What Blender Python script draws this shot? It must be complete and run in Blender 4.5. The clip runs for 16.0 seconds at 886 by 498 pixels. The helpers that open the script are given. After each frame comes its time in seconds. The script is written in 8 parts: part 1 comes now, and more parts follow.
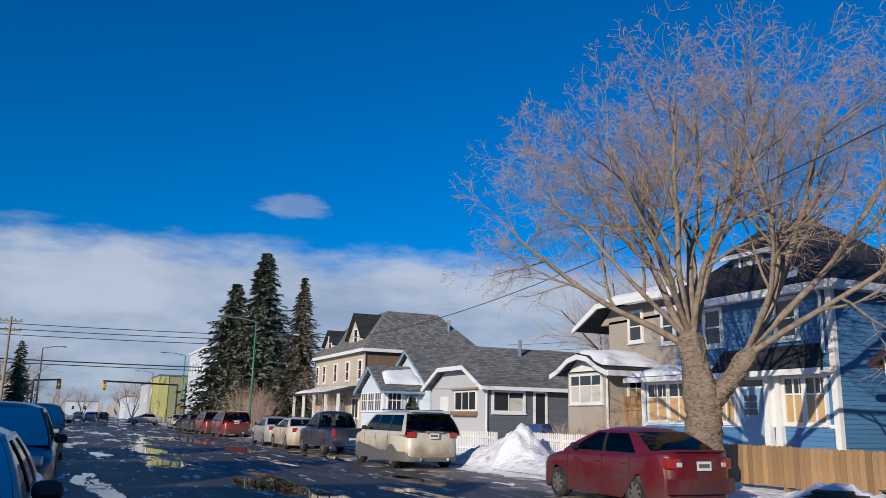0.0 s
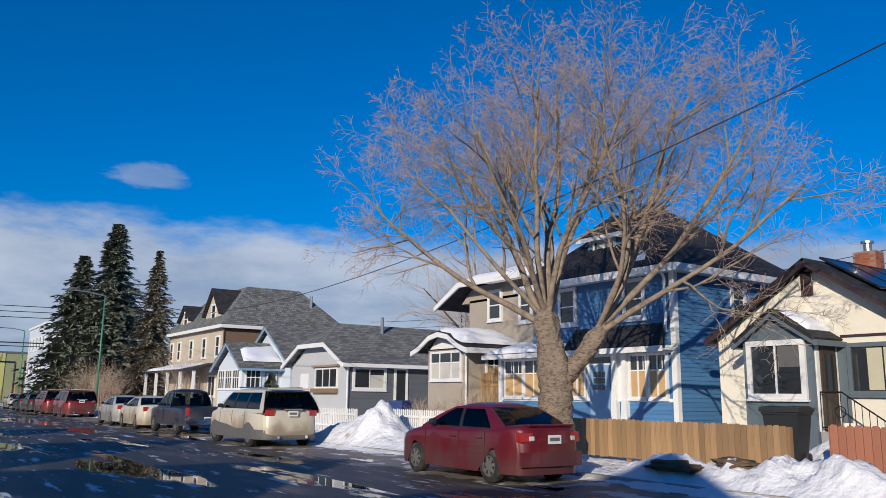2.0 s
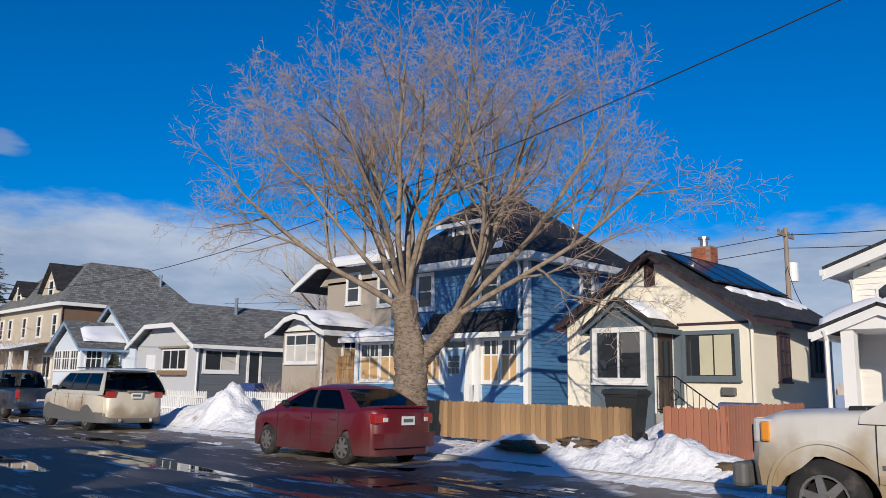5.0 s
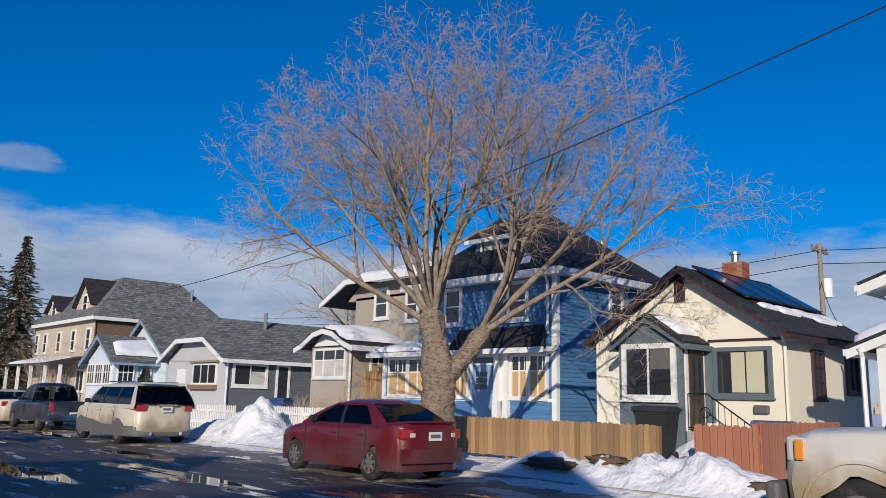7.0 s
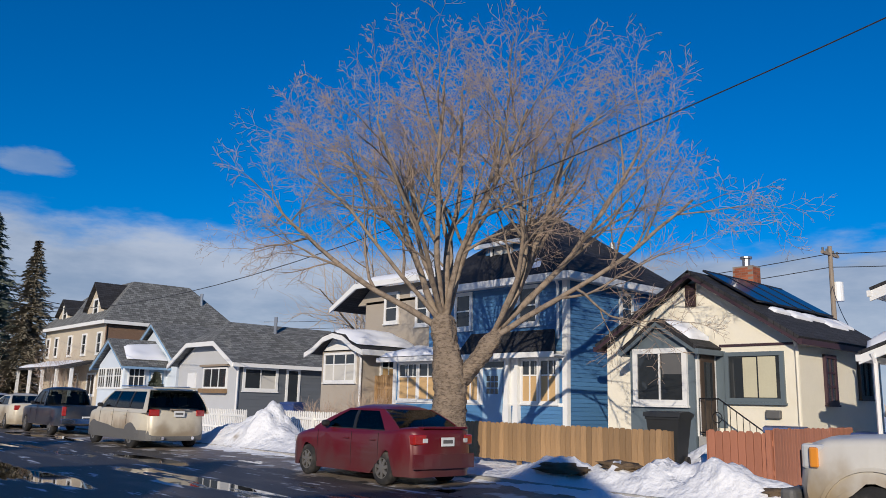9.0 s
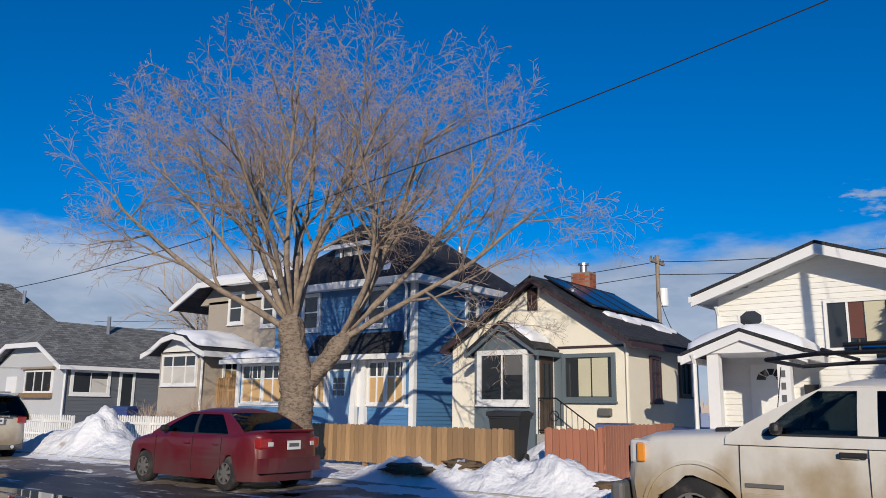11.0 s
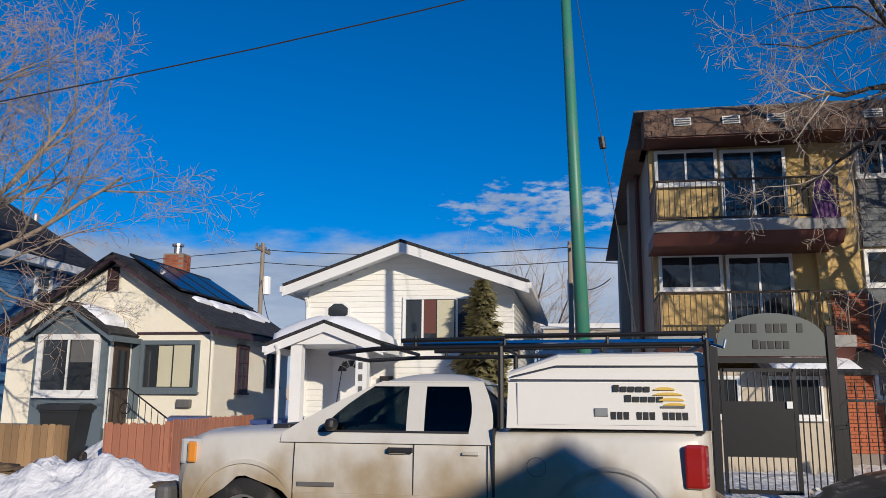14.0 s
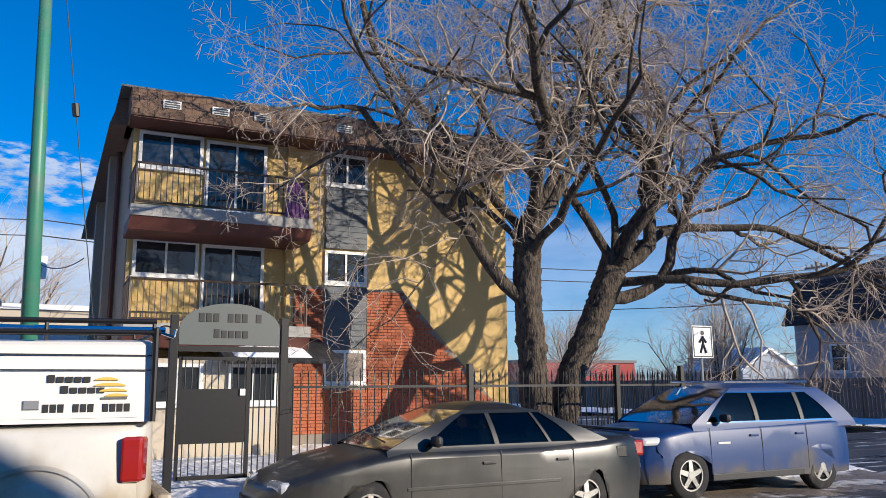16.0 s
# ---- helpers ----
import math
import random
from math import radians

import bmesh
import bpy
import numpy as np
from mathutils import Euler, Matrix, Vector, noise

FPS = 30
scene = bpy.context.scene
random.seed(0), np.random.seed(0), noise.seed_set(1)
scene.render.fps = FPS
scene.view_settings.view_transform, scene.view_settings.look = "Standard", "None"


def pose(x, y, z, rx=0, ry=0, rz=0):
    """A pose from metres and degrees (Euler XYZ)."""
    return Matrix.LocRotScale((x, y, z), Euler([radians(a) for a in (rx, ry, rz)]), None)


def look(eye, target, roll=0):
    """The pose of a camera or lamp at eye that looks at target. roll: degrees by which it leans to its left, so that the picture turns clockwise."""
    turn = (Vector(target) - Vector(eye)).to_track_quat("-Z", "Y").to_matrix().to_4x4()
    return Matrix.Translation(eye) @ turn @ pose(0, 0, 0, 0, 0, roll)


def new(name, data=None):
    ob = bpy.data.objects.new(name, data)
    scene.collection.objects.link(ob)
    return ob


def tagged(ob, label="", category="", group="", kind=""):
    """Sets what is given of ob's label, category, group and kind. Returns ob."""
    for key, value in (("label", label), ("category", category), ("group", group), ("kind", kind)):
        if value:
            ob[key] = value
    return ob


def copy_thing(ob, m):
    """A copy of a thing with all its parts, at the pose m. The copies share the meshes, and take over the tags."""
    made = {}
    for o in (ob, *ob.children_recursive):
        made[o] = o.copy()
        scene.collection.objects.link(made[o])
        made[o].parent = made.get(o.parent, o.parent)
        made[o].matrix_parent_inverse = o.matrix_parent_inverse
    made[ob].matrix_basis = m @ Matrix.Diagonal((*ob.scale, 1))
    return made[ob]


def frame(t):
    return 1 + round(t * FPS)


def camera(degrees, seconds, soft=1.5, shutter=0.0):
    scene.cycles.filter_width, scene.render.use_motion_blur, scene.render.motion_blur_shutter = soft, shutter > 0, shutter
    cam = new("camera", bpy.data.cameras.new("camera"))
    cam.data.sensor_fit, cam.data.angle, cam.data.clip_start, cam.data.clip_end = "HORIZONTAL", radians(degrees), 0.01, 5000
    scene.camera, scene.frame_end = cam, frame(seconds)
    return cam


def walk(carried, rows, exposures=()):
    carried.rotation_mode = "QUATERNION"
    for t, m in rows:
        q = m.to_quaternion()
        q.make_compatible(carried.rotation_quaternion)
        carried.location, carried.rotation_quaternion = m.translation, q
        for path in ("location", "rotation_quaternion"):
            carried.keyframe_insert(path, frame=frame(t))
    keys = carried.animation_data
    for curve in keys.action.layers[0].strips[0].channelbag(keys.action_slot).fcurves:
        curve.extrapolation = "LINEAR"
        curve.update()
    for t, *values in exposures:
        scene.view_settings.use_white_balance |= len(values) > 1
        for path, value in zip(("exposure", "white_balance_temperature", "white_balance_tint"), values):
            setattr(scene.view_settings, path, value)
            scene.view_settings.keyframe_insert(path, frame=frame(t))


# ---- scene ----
cam = camera(58.0, 16.0, soft=0.7)
PATH = [
    (0, (-0.578, -0.755, 1.551), (0.230, 1.027, 1.966), 1.18),
    (0.5, (-0.573, -0.740, 1.556), (0.331, 0.997, 1.963), 0.81),
    (1, (-0.535, -0.728, 1.546), (0.451, 0.968, 1.937), 0.70),
    (1.5, (-0.532, -0.731, 1.554), (0.516, 0.930, 1.929), 0.62),
    (2, (-0.544, -0.735, 1.560), (0.563, 0.890, 1.925), 0.70),
    (2.5, (-0.547, -0.729, 1.553), (0.610, 0.863, 1.913), 0.89),
    (3, (-0.517, -0.721, 1.550), (0.662, 0.855, 1.901), 0.98),
    (3.5, (-0.504, -0.698, 1.508), (0.729, 0.838, 1.855), 1.06),
    (4, (-0.475, -0.684, 1.505), (0.869, 0.759, 1.837), 0.86),
    (4.2, (-0.495, -0.668, 1.503), (0.891, 0.736, 1.829), 0.92),
    (6.5, (-0.475, -0.670, 1.489), (0.865, 0.769, 1.851), 1.52),
    (7, (-0.471, -0.675, 1.489), (0.852, 0.778, 1.860), 1.44),
    (7.5, (-0.490, -0.677, 1.485), (0.821, 0.787, 1.858), 1.45),
    (8, (-0.480, -0.679, 1.484), (0.823, 0.792, 1.861), 1.46),
    (8.2, (-0.486, -0.670, 1.493), (0.815, 0.801, 1.870), 1.44),
    (10.3, (-0.708, -0.671, 1.553), (0.705, 0.691, 1.941), 1.58),
    (10.5, (-0.688, -0.682, 1.553), (0.787, 0.611, 1.943), 1.18),
    (11, (-0.693, -0.688, 1.543), (0.870, 0.498, 1.930), 0.70),
    (11.5, (-0.757, -0.667, 1.539), (0.941, 0.316, 1.927), -0.23),
    (12, (-0.518, -0.696, 1.536), (1.303, 0.051, 1.891), -0.87),
    (12.2, (-0.375, -0.709, 1.559), (1.486, -0.068, 1.909), -1.18),
    (12.5, (-0.210, -0.806, 1.610), (1.684, -0.272, 1.964), -0.62),
    (13, (-0.076, -0.847, 1.631), (1.840, -0.399, 1.991), -0.26),
    (13.5, (0.034, -0.830, 1.649), (1.934, -0.328, 2.021), 0.53),
    (14, (0.202, -0.807, 1.634), (2.140, -0.477, 2.000), 0.46),
    (14.5, (0.224, -0.933, 1.622), (2.191, -0.823, 1.968), 0.05),
    (15, (0.281, -1.000, 1.629), (2.232, -1.281, 1.966), -0.71),
    (15.5, (0.341, -1.062, 1.620), (2.234, -1.612, 1.957), -0.49),
    (16, (0.272, -1.099, 1.670), (2.041, -1.970, 2.004), -0.31),
]
EXPO = 0.05
walk(cam, [(t, look(eye, target, roll)) for t, eye, target, roll in PATH], [(0.0, EXPO), (4.2, EXPO), (10.5, EXPO - 0.1), (14.3, EXPO - 0.1), (16.0, EXPO + 0.45)])

# ---- world and sun ----
SUN_EL, SUN_DX, SUN_DY = radians(17.5), 0.82, 0.57
world = bpy.data.worlds.new("sky")
scene.world = world
world.use_nodes = True
wn, wl = world.node_tree.nodes, world.node_tree.links
wn.clear()
w_out = wn.new("ShaderNodeOutputWorld")
w_bg = wn.new("ShaderNodeBackground")
w_bg.inputs[1].default_value = 0.10
sky = wn.new("ShaderNodeTexSky")
sky.sky_type = "NISHITA"
sky.sun_disc = False
sky.sun_elevation = SUN_EL
sky.sun_rotation = math.atan2(-SUN_DX, -SUN_DY)
sky.air_density, sky.dust_density, sky.ozone_density = 1.0, 0.2, 3.0
w_hue = wn.new("ShaderNodeHueSaturation")
w_hue.inputs["Saturation"].default_value = 1.3
w_hue.inputs["Value"].default_value = 1.0
w_tint = wn.new("ShaderNodeMix")
w_tint.data_type, w_tint.blend_type = "RGBA", "MULTIPLY"
w_tint.inputs["Factor"].default_value = 1.0
w_tint.inputs["B"].default_value = (0.42, 0.715, 1.10, 1)
wl.new(sky.outputs[0], w_tint.inputs["A"])
wl.new(w_tint.outputs["Result"], w_hue.inputs["Color"])
w_tc = wn.new("ShaderNodeTexCoord")
w_map = wn.new("ShaderNodeMapping")
w_map.inputs["Scale"].default_value = (1.0, 1.0, 3.2)
wl.new(w_tc.outputs["Generated"], w_map.inputs[0])


def w_noise(scale, detail):
    n = wn.new("ShaderNodeTexNoise")
    n.inputs["Scale"].default_value, n.inputs["Detail"].default_value = scale, detail
    n.inputs["Roughness"].default_value = 0.6
    wl.new(w_map.outputs[0], n.inputs["Vector"])
    return n.outputs["Fac"]


def w_math(op, a, b):
    n = wn.new("ShaderNodeMath")
    n.operation = op
    for i, v in enumerate((a, b)):
        if isinstance(v, (int, float)):
            n.inputs[i].default_value = v
        else:
            wl.new(v, n.inputs[i])
    return n.outputs[0]


def w_ramp(value, lo, hi):
    n = wn.new("ShaderNodeMapRange")
    n.interpolation_type = "SMOOTHSTEP"
    n.inputs["From Min"].default_value, n.inputs["From Max"].default_value = lo, hi
    wl.new(value, n.inputs["Value"])
    return n.outputs["Result"]


w_sep = wn.new("ShaderNodeSeparateXYZ")
wl.new(w_tc.outputs["Generated"], w_sep.inputs[0])
# a low cloud bank whose ragged top lies about twelve degrees up, and a few loose clouds above it
edge = w_math("ADD", w_math("MULTIPLY", w_noise(2.6, 6.0), 0.09), w_math("MULTIPLY", w_noise(13.0, 7.0), 0.06))
bank = w_ramp(w_math("SUBTRACT", w_math("ADD", edge, 0.122), w_sep.outputs["Z"]), -0.012, 0.03)


def w_patch(centre, wide, tall):
    """How near the sky's direction lies to a patch of loose cloud."""
    o = wn.new("ShaderNodeVectorMath")
    o.operation = "SUBTRACT"
    wl.new(w_tc.outputs["Generated"], o.inputs[0])
    o.inputs[1].default_value = centre
    k = wn.new("ShaderNodeVectorMath")
    k.operation = "MULTIPLY"
    wl.new(o.outputs[0], k.inputs[0])
    k.inputs[1].default_value = (1 / wide, 1 / wide, 1 / tall)
    d = wn.new("ShaderNodeVectorMath")
    d.operation = "LENGTH"
    wl.new(k.outputs[0], d.inputs[0])
    return w_ramp(w_math("SUBTRACT", 1.0, d.outputs["Value"]), 0.0, 0.8)


lone = w_ramp(w_math("ADD", w_math("MULTIPLY", w_patch((0.225, 0.941, 0.252), 0.075, 0.028), 0.62), w_noise(16.0, 6.0)), 0.80, 1.10)
broken = w_ramp(w_math("ADD", w_math("MULTIPLY", w_patch((0.968, 0.02, 0.232), 0.26, 0.06), 0.36), w_noise(34.0, 7.0)), 0.74, 0.94)
puffs = w_math("MAXIMUM", w_math("MULTIPLY", lone, 0.62), broken)
cover = w_math("MULTIPLY", w_math("MAXIMUM", w_math("MULTIPLY", bank, w_math("ADD", 0.45, w_math("MULTIPLY", w_ramp(w_sep.outputs["Y"], -0.40, -0.02), 0.55))), w_math("MULTIPLY", puffs, 0.85)), 0.93)
w_cloud = wn.new("ShaderNodeMix")
w_cloud.data_type = "RGBA"
w_cloud.inputs["A"].default_value = (2.7, 3.5, 4.9, 1)
w_cloud.inputs["B"].default_value = (4.9, 5.5, 6.6, 1)
wl.new(w_ramp(w_noise(3.4, 6.0), 0.34, 0.66), w_cloud.inputs["Factor"])
w_mix = wn.new("ShaderNodeMix")
w_mix.data_type = "RGBA"
wl.new(cover, w_mix.inputs["Factor"])
wl.new(w_hue.outputs[0], w_mix.inputs["A"])
wl.new(w_cloud.outputs["Result"], w_mix.inputs["B"])
wl.new(w_mix.outputs["Result"], w_bg.inputs[0])
wl.new(w_bg.outputs[0], w_out.inputs[0])

sun_data = bpy.data.lights.new("sun", "SUN")
sun_data.energy, sun_data.angle, sun_data.color = 4.0, radians(0.5), (1.0, 0.88, 0.72)
sun = new("sun", sun_data)
sun.matrix_world = look((0, 0, 60), (SUN_DX * 60, SUN_DY * 60, 60 - 60 * math.tan(SUN_EL)))

# ---- materials ----


def mat(name, colour, rough=0.7, vary=0.12, scale=3.0, bump=0.0, bump_scale=40.0, metal=0.0, coat=0.0, dirt=None, dirt_scale=1.5, dirt_lo=0.5, dirt_hi=0.7, stretch=(1, 1, 1), random=0.0, spec=0.5, splash=None, shingle=0.0, bump_depth=0.02):
    """A painted, wooden, mineral or metal surface with coarse and fine variation, optional second colour in patches, and relief."""
    m = bpy.data.materials.new(name)
    m.use_nodes = True
    n, l = m.node_tree.nodes, m.node_tree.links
    b = n["Principled BSDF"]
    b.inputs["Roughness"].default_value, b.inputs["Metallic"].default_value = rough, metal
    b.inputs["Coat Weight"].default_value = coat
    b.inputs["Specular IOR Level"].default_value = spec
    tc = n.new("ShaderNodeTexCoord")
    mp = n.new("ShaderNodeMapping")
    mp.inputs["Scale"].default_value = stretch
    l.new(tc.outputs["Object"], mp.inputs[0])

    def noise_of(s, d):
        t = n.new("ShaderNodeTexNoise")
        t.inputs["Scale"].default_value, t.inputs["Detail"].default_value = s, d
        l.new(mp.outputs[0], t.inputs["Vector"])
        return t.outputs["Fac"]

    def scaled(c, k):
        return (min(1, c[0] * k), min(1, c[1] * k), min(1, c[2] * k), 1)

    mix = n.new("ShaderNodeMix")
    mix.data_type = "RGBA"
    mix.inputs["A"].default_value, mix.inputs["B"].default_value = scaled(colour, 1 - vary), scaled(colour, 1 + vary)
    l.new(noise_of(scale, 5), mix.inputs["Factor"])
    top = mix.outputs["Result"]
    fine = n.new("ShaderNodeMix")
    fine.data_type, fine.blend_type = "RGBA", "MULTIPLY"
    fine.inputs["Factor"].default_value = 0.5
    fr = n.new("ShaderNodeMapRange")
    fr.inputs["To Min"].default_value, fr.inputs["To Max"].default_value = 1 - 1.6 * vary, 1 + vary
    l.new(noise_of(scale * 11, 3), fr.inputs["Value"])
    l.new(top, fine.inputs["A"])
    l.new(fr.outputs["Result"], fine.inputs["B"])
    top = fine.outputs["Result"]
    if random:
        oi = n.new("ShaderNodeObjectInfo")
        rr = n.new("ShaderNodeMapRange")
        rr.inputs["To Min"].default_value, rr.inputs["To Max"].default_value = 1 - random, 1 + random
        l.new(oi.outputs["Random"], rr.inputs["Value"])
        rm = n.new("ShaderNodeMix")
        rm.data_type, rm.blend_type = "RGBA", "MULTIPLY"
        rm.inputs["Factor"].default_value = 1.0
        l.new(top, rm.inputs["A"])
        l.new(rr.outputs["Result"], rm.inputs["B"])
        top = rm.outputs["Result"]
    if dirt:
        dm = n.new("ShaderNodeMix")
        dm.data_type = "RGBA"
        dr = n.new("ShaderNodeMapRange")
        dr.interpolation_type = "SMOOTHSTEP"
        dr.inputs["From Min"].default_value, dr.inputs["From Max"].default_value = dirt_lo, dirt_hi
        if splash:
            # road mud thrown up from below: thick near the sills, in streaks above
            sp = n.new("ShaderNodeSeparateXYZ")
            l.new(tc.outputs["Object"], sp.inputs[0])
            up = n.new("ShaderNodeMapRange")
            up.inputs["From Min"].default_value, up.inputs["From Max"].default_value = splash
            up.inputs["To Min"].default_value, up.inputs["To Max"].default_value = 0.34, -0.16
            l.new(sp.outputs["Z"], up.inputs["Value"])
            ad = n.new("ShaderNodeMath")
            ad.operation = "ADD"
            l.new(noise_of(dirt_scale, 7), ad.inputs[0])
            l.new(up.outputs["Result"], ad.inputs[1])
            l.new(ad.outputs[0], dr.inputs["Value"])
        else:
            l.new(noise_of(dirt_scale, 7), dr.inputs["Value"])
        l.new(dr.outputs["Result"], dm.inputs["Factor"])
        l.new(top, dm.inputs["A"])
        dm.inputs["B"].default_value = (*dirt, 1)
        top = dm.outputs["Result"]
    if shingle:
        br = n.new("ShaderNodeTexBrick")
        br.inputs["Scale"].default_value = 1.0
        br.inputs["Brick Width"].default_value, br.inputs["Row Height"].default_value = 0.33, 0.15
        br.inputs["Mortar Size"].default_value, br.inputs["Bias"].default_value = 0.012, 0.0
        br.inputs["Color1"].default_value, br.inputs["Color2"].default_value = (1 - shingle,) * 3 + (1,), (1 + shingle,) * 3 + (1,)
        br.inputs["Mortar"].default_value = (0.35, 0.35, 0.35, 1)
        l.new(tc.outputs["Object"], br.inputs["Vector"])
        sm = n.new("ShaderNodeMix")
        sm.data_type, sm.blend_type = "RGBA", "MULTIPLY"
        sm.inputs["Factor"].default_value = 1.0
        l.new(top, sm.inputs["A"])
        l.new(br.outputs["Color"], sm.inputs["B"])
        top = sm.outputs["Result"]
    l.new(top, b.inputs["Base Color"])
    if bump:
        bp = n.new("ShaderNodeBump")
        bp.inputs["Strength"].default_value, bp.inputs["Distance"].default_value = bump, bump_depth
        l.new(noise_of(bump_scale, 4), bp.inputs["Height"])
        l.new(bp.outputs[0], b.inputs["Normal"])
    return m


def glass_mat(name, tint=(0.02, 0.025, 0.03), rough=0.03):
    """A window pane seen from outside: dark room behind it, mirror-like gloss on it."""
    m = bpy.data.materials.new(name)
    m.use_nodes = True
    n, l = m.node_tree.nodes, m.node_tree.links
    b = n["Principled BSDF"]
    b.inputs["Base Color"].default_value, b.inputs["Roughness"].default_value = (*tint, 1), rough
    b.inputs["IOR"].default_value = 1.5
    b.inputs["Specular IOR Level"].default_value = 0.7
    tc, t, bp = n.new("ShaderNodeTexCoord"), n.new("ShaderNodeTexNoise"), n.new("ShaderNodeBump")
    t.inputs["Scale"].default_value = 1.7
    bp.inputs["Strength"].default_value, bp.inputs["Distance"].default_value = 0.08, 0.05
    l.new(tc.outputs["Object"], t.inputs["Vector"])
    l.new(t.outputs["Fac"], bp.inputs["Height"])
    l.new(bp.outputs[0], b.inputs["Normal"])
    return m


def clear_glass(name, tint):
    """A thin tinted pane that lets the inside show, with mirror gloss on it."""
    m = bpy.data.materials.new(name)
    m.use_nodes = True
    n, l = m.node_tree.nodes, m.node_tree.links
    n.remove(n["Principled BSDF"])
    see, gloss, mix, fres = n.new("ShaderNodeBsdfTransparent"), n.new("ShaderNodeBsdfGlossy"), n.new("ShaderNodeMixShader"), n.new("ShaderNodeFresnel")
    see.inputs["Color"].default_value = (*tint, 1)
    gloss.inputs["Roughness"].default_value = 0.06
    gloss.inputs["Color"].default_value = (0.8, 0.8, 0.8, 1)
    fres.inputs["IOR"].default_value = 1.38
    tc, t, bp = n.new("ShaderNodeTexCoord"), n.new("ShaderNodeTexNoise"), n.new("ShaderNodeBump")
    t.inputs["Scale"].default_value = 2.2
    bp.inputs["Strength"].default_value, bp.inputs["Distance"].default_value = 0.03, 0.02
    l.new(tc.outputs["Object"], t.inputs["Vector"])
    l.new(t.outputs["Fac"], bp.inputs["Height"])
    l.new(bp.outputs[0], gloss.inputs["Normal"])
    l.new(fres.outputs[0], mix.inputs[0])
    l.new(see.outputs[0], mix.inputs[1])
    l.new(gloss.outputs[0], mix.inputs[2])
    l.new(mix.outputs[0], n["Material Output"].inputs[0])
    return m


def road_mat():
    """Worn asphalt with salt-grey tyre lanes, ice patches and meltwater."""
    m = bpy.data.materials.new("wet_winter_asphalt")
    m.use_nodes = True
    n, l = m.node_tree.nodes, m.node_tree.links
    b = n["Principled BSDF"]
    tc = n.new("ShaderNodeTexCoord")
    mp = n.new("ShaderNodeMapping")
    mp.inputs["Scale"].default_value = (1.0, 0.16, 1.0)
    l.new(tc.outputs["Object"], mp.inputs[0])

    def noise_of(s, d, vec=None, offset=0.0):
        t = n.new("ShaderNodeTexNoise")
        t.inputs["Scale"].default_value, t.inputs["Detail"].default_value = s, d
        t.inputs["Roughness"].default_value = 0.6
        l.new(vec or mp.outputs[0], t.inputs["Vector"])
        return t.outputs["Fac"]

    def ramp(v, lo, hi, a=0.0, z=1.0):
        r = n.new("ShaderNodeMapRange")
        r.interpolation_type = "SMOOTHSTEP"
        for k, val in (("From Min", lo), ("From Max", hi), ("To Min", a), ("To Max", z)):
            r.inputs[k].default_value = val
        l.new(v, r.inputs["Value"])
        return r.outputs["Result"]

    def mixed(f, a, c):
        x = n.new("ShaderNodeMix")
        x.data_type = "RGBA"
        l.new(f, x.inputs["Factor"])
        for k, v in (("A", a), ("B", c)):
            if isinstance(v, tuple):
                x.inputs[k].default_value = (*v, 1)
            else:
                l.new(v, x.inputs[k])
        return x.outputs["Result"]

    grain = noise_of(60, 3, tc.outputs["Object"])
    asphalt = mixed(ramp(grain, 0.35, 0.65), (0.022, 0.021, 0.020), (0.085, 0.078, 0.069))
    salt = mixed(ramp(noise_of(1.6, 9), 0.50, 0.68), asphalt, (0.135, 0.115, 0.095))
    ice = ramp(noise_of(2.9, 11), 0.575, 0.64)
    iced = mixed(ice, salt, (0.62, 0.64, 0.68))
    pool = ramp(noise_of(0.55, 5), 0.535, 0.56)
    col = mixed(pool, iced, (0.012, 0.012, 0.013))
    l.new(col, b.inputs["Base Color"])
    rough = n.new("ShaderNodeMix")
    l.new(pool, rough.inputs["Factor"])
    rough.inputs["A"].default_value, rough.inputs["B"].default_value = 0.55, 0.02
    l.new(rough.outputs["Result"], b.inputs["Roughness"])
    bp = n.new("ShaderNodeBump")
    bp.inputs["Distance"].default_value = 0.025
    st = n.new("ShaderNodeMix")
    l.new(pool, st.inputs["Factor"])
    st.inputs["A"].default_value, st.inputs["B"].default_value = 0.7, 0.0
    l.new(st.outputs["Result"], bp.inputs["Strength"])
    l.new(noise_of(22, 5, tc.outputs["Object"]), bp.inputs["Height"])
    l.new(bp.outputs[0], b.inputs["Normal"])
    return m


ROAD = road_mat()
SLUSH = mat("dirty_slush", (0.22, 0.18, 0.145), 0.5, 0.35, 2.5, 1.0, 12, dirt=(0.56, 0.55, 0.54), dirt_scale=1.5, dirt_lo=0.53, dirt_hi=0.60)
SNOW = mat("trodden_snow", (0.80, 0.82, 0.86), 0.75, 0.05, 2.0, 1.0, 6, bump_depth=0.07, dirt=(0.30, 0.25, 0.20), dirt_scale=0.9, dirt_lo=0.64, dirt_hi=0.76, spec=0.3)
ROOF_SNOW = mat("roof_snow", (0.84, 0.86, 0.90), 0.7, 0.03, 2.0, 0.3, 8, spec=0.3)
DIRT = mat("frozen_dirt", (0.13, 0.09, 0.055), 0.9, 0.3, 6, 0.8, 30)
CREAM = mat("cream_stucco", (0.86, 0.81, 0.68), 0.85, 0.05, 1.2, 0.5, 120, dirt=(0.80, 0.74, 0.59), dirt_scale=0.7, dirt_lo=0.55, dirt_hi=0.9)
SLATE = mat("slate_blue_paint", (0.115, 0.15, 0.175), 0.6, 0.06, 2, 0.1, 60)
BLUE = mat("blue_siding", (0.075, 0.20, 0.385), 0.55, 0.08, 1.5, 0.1, 50, random=0.07)
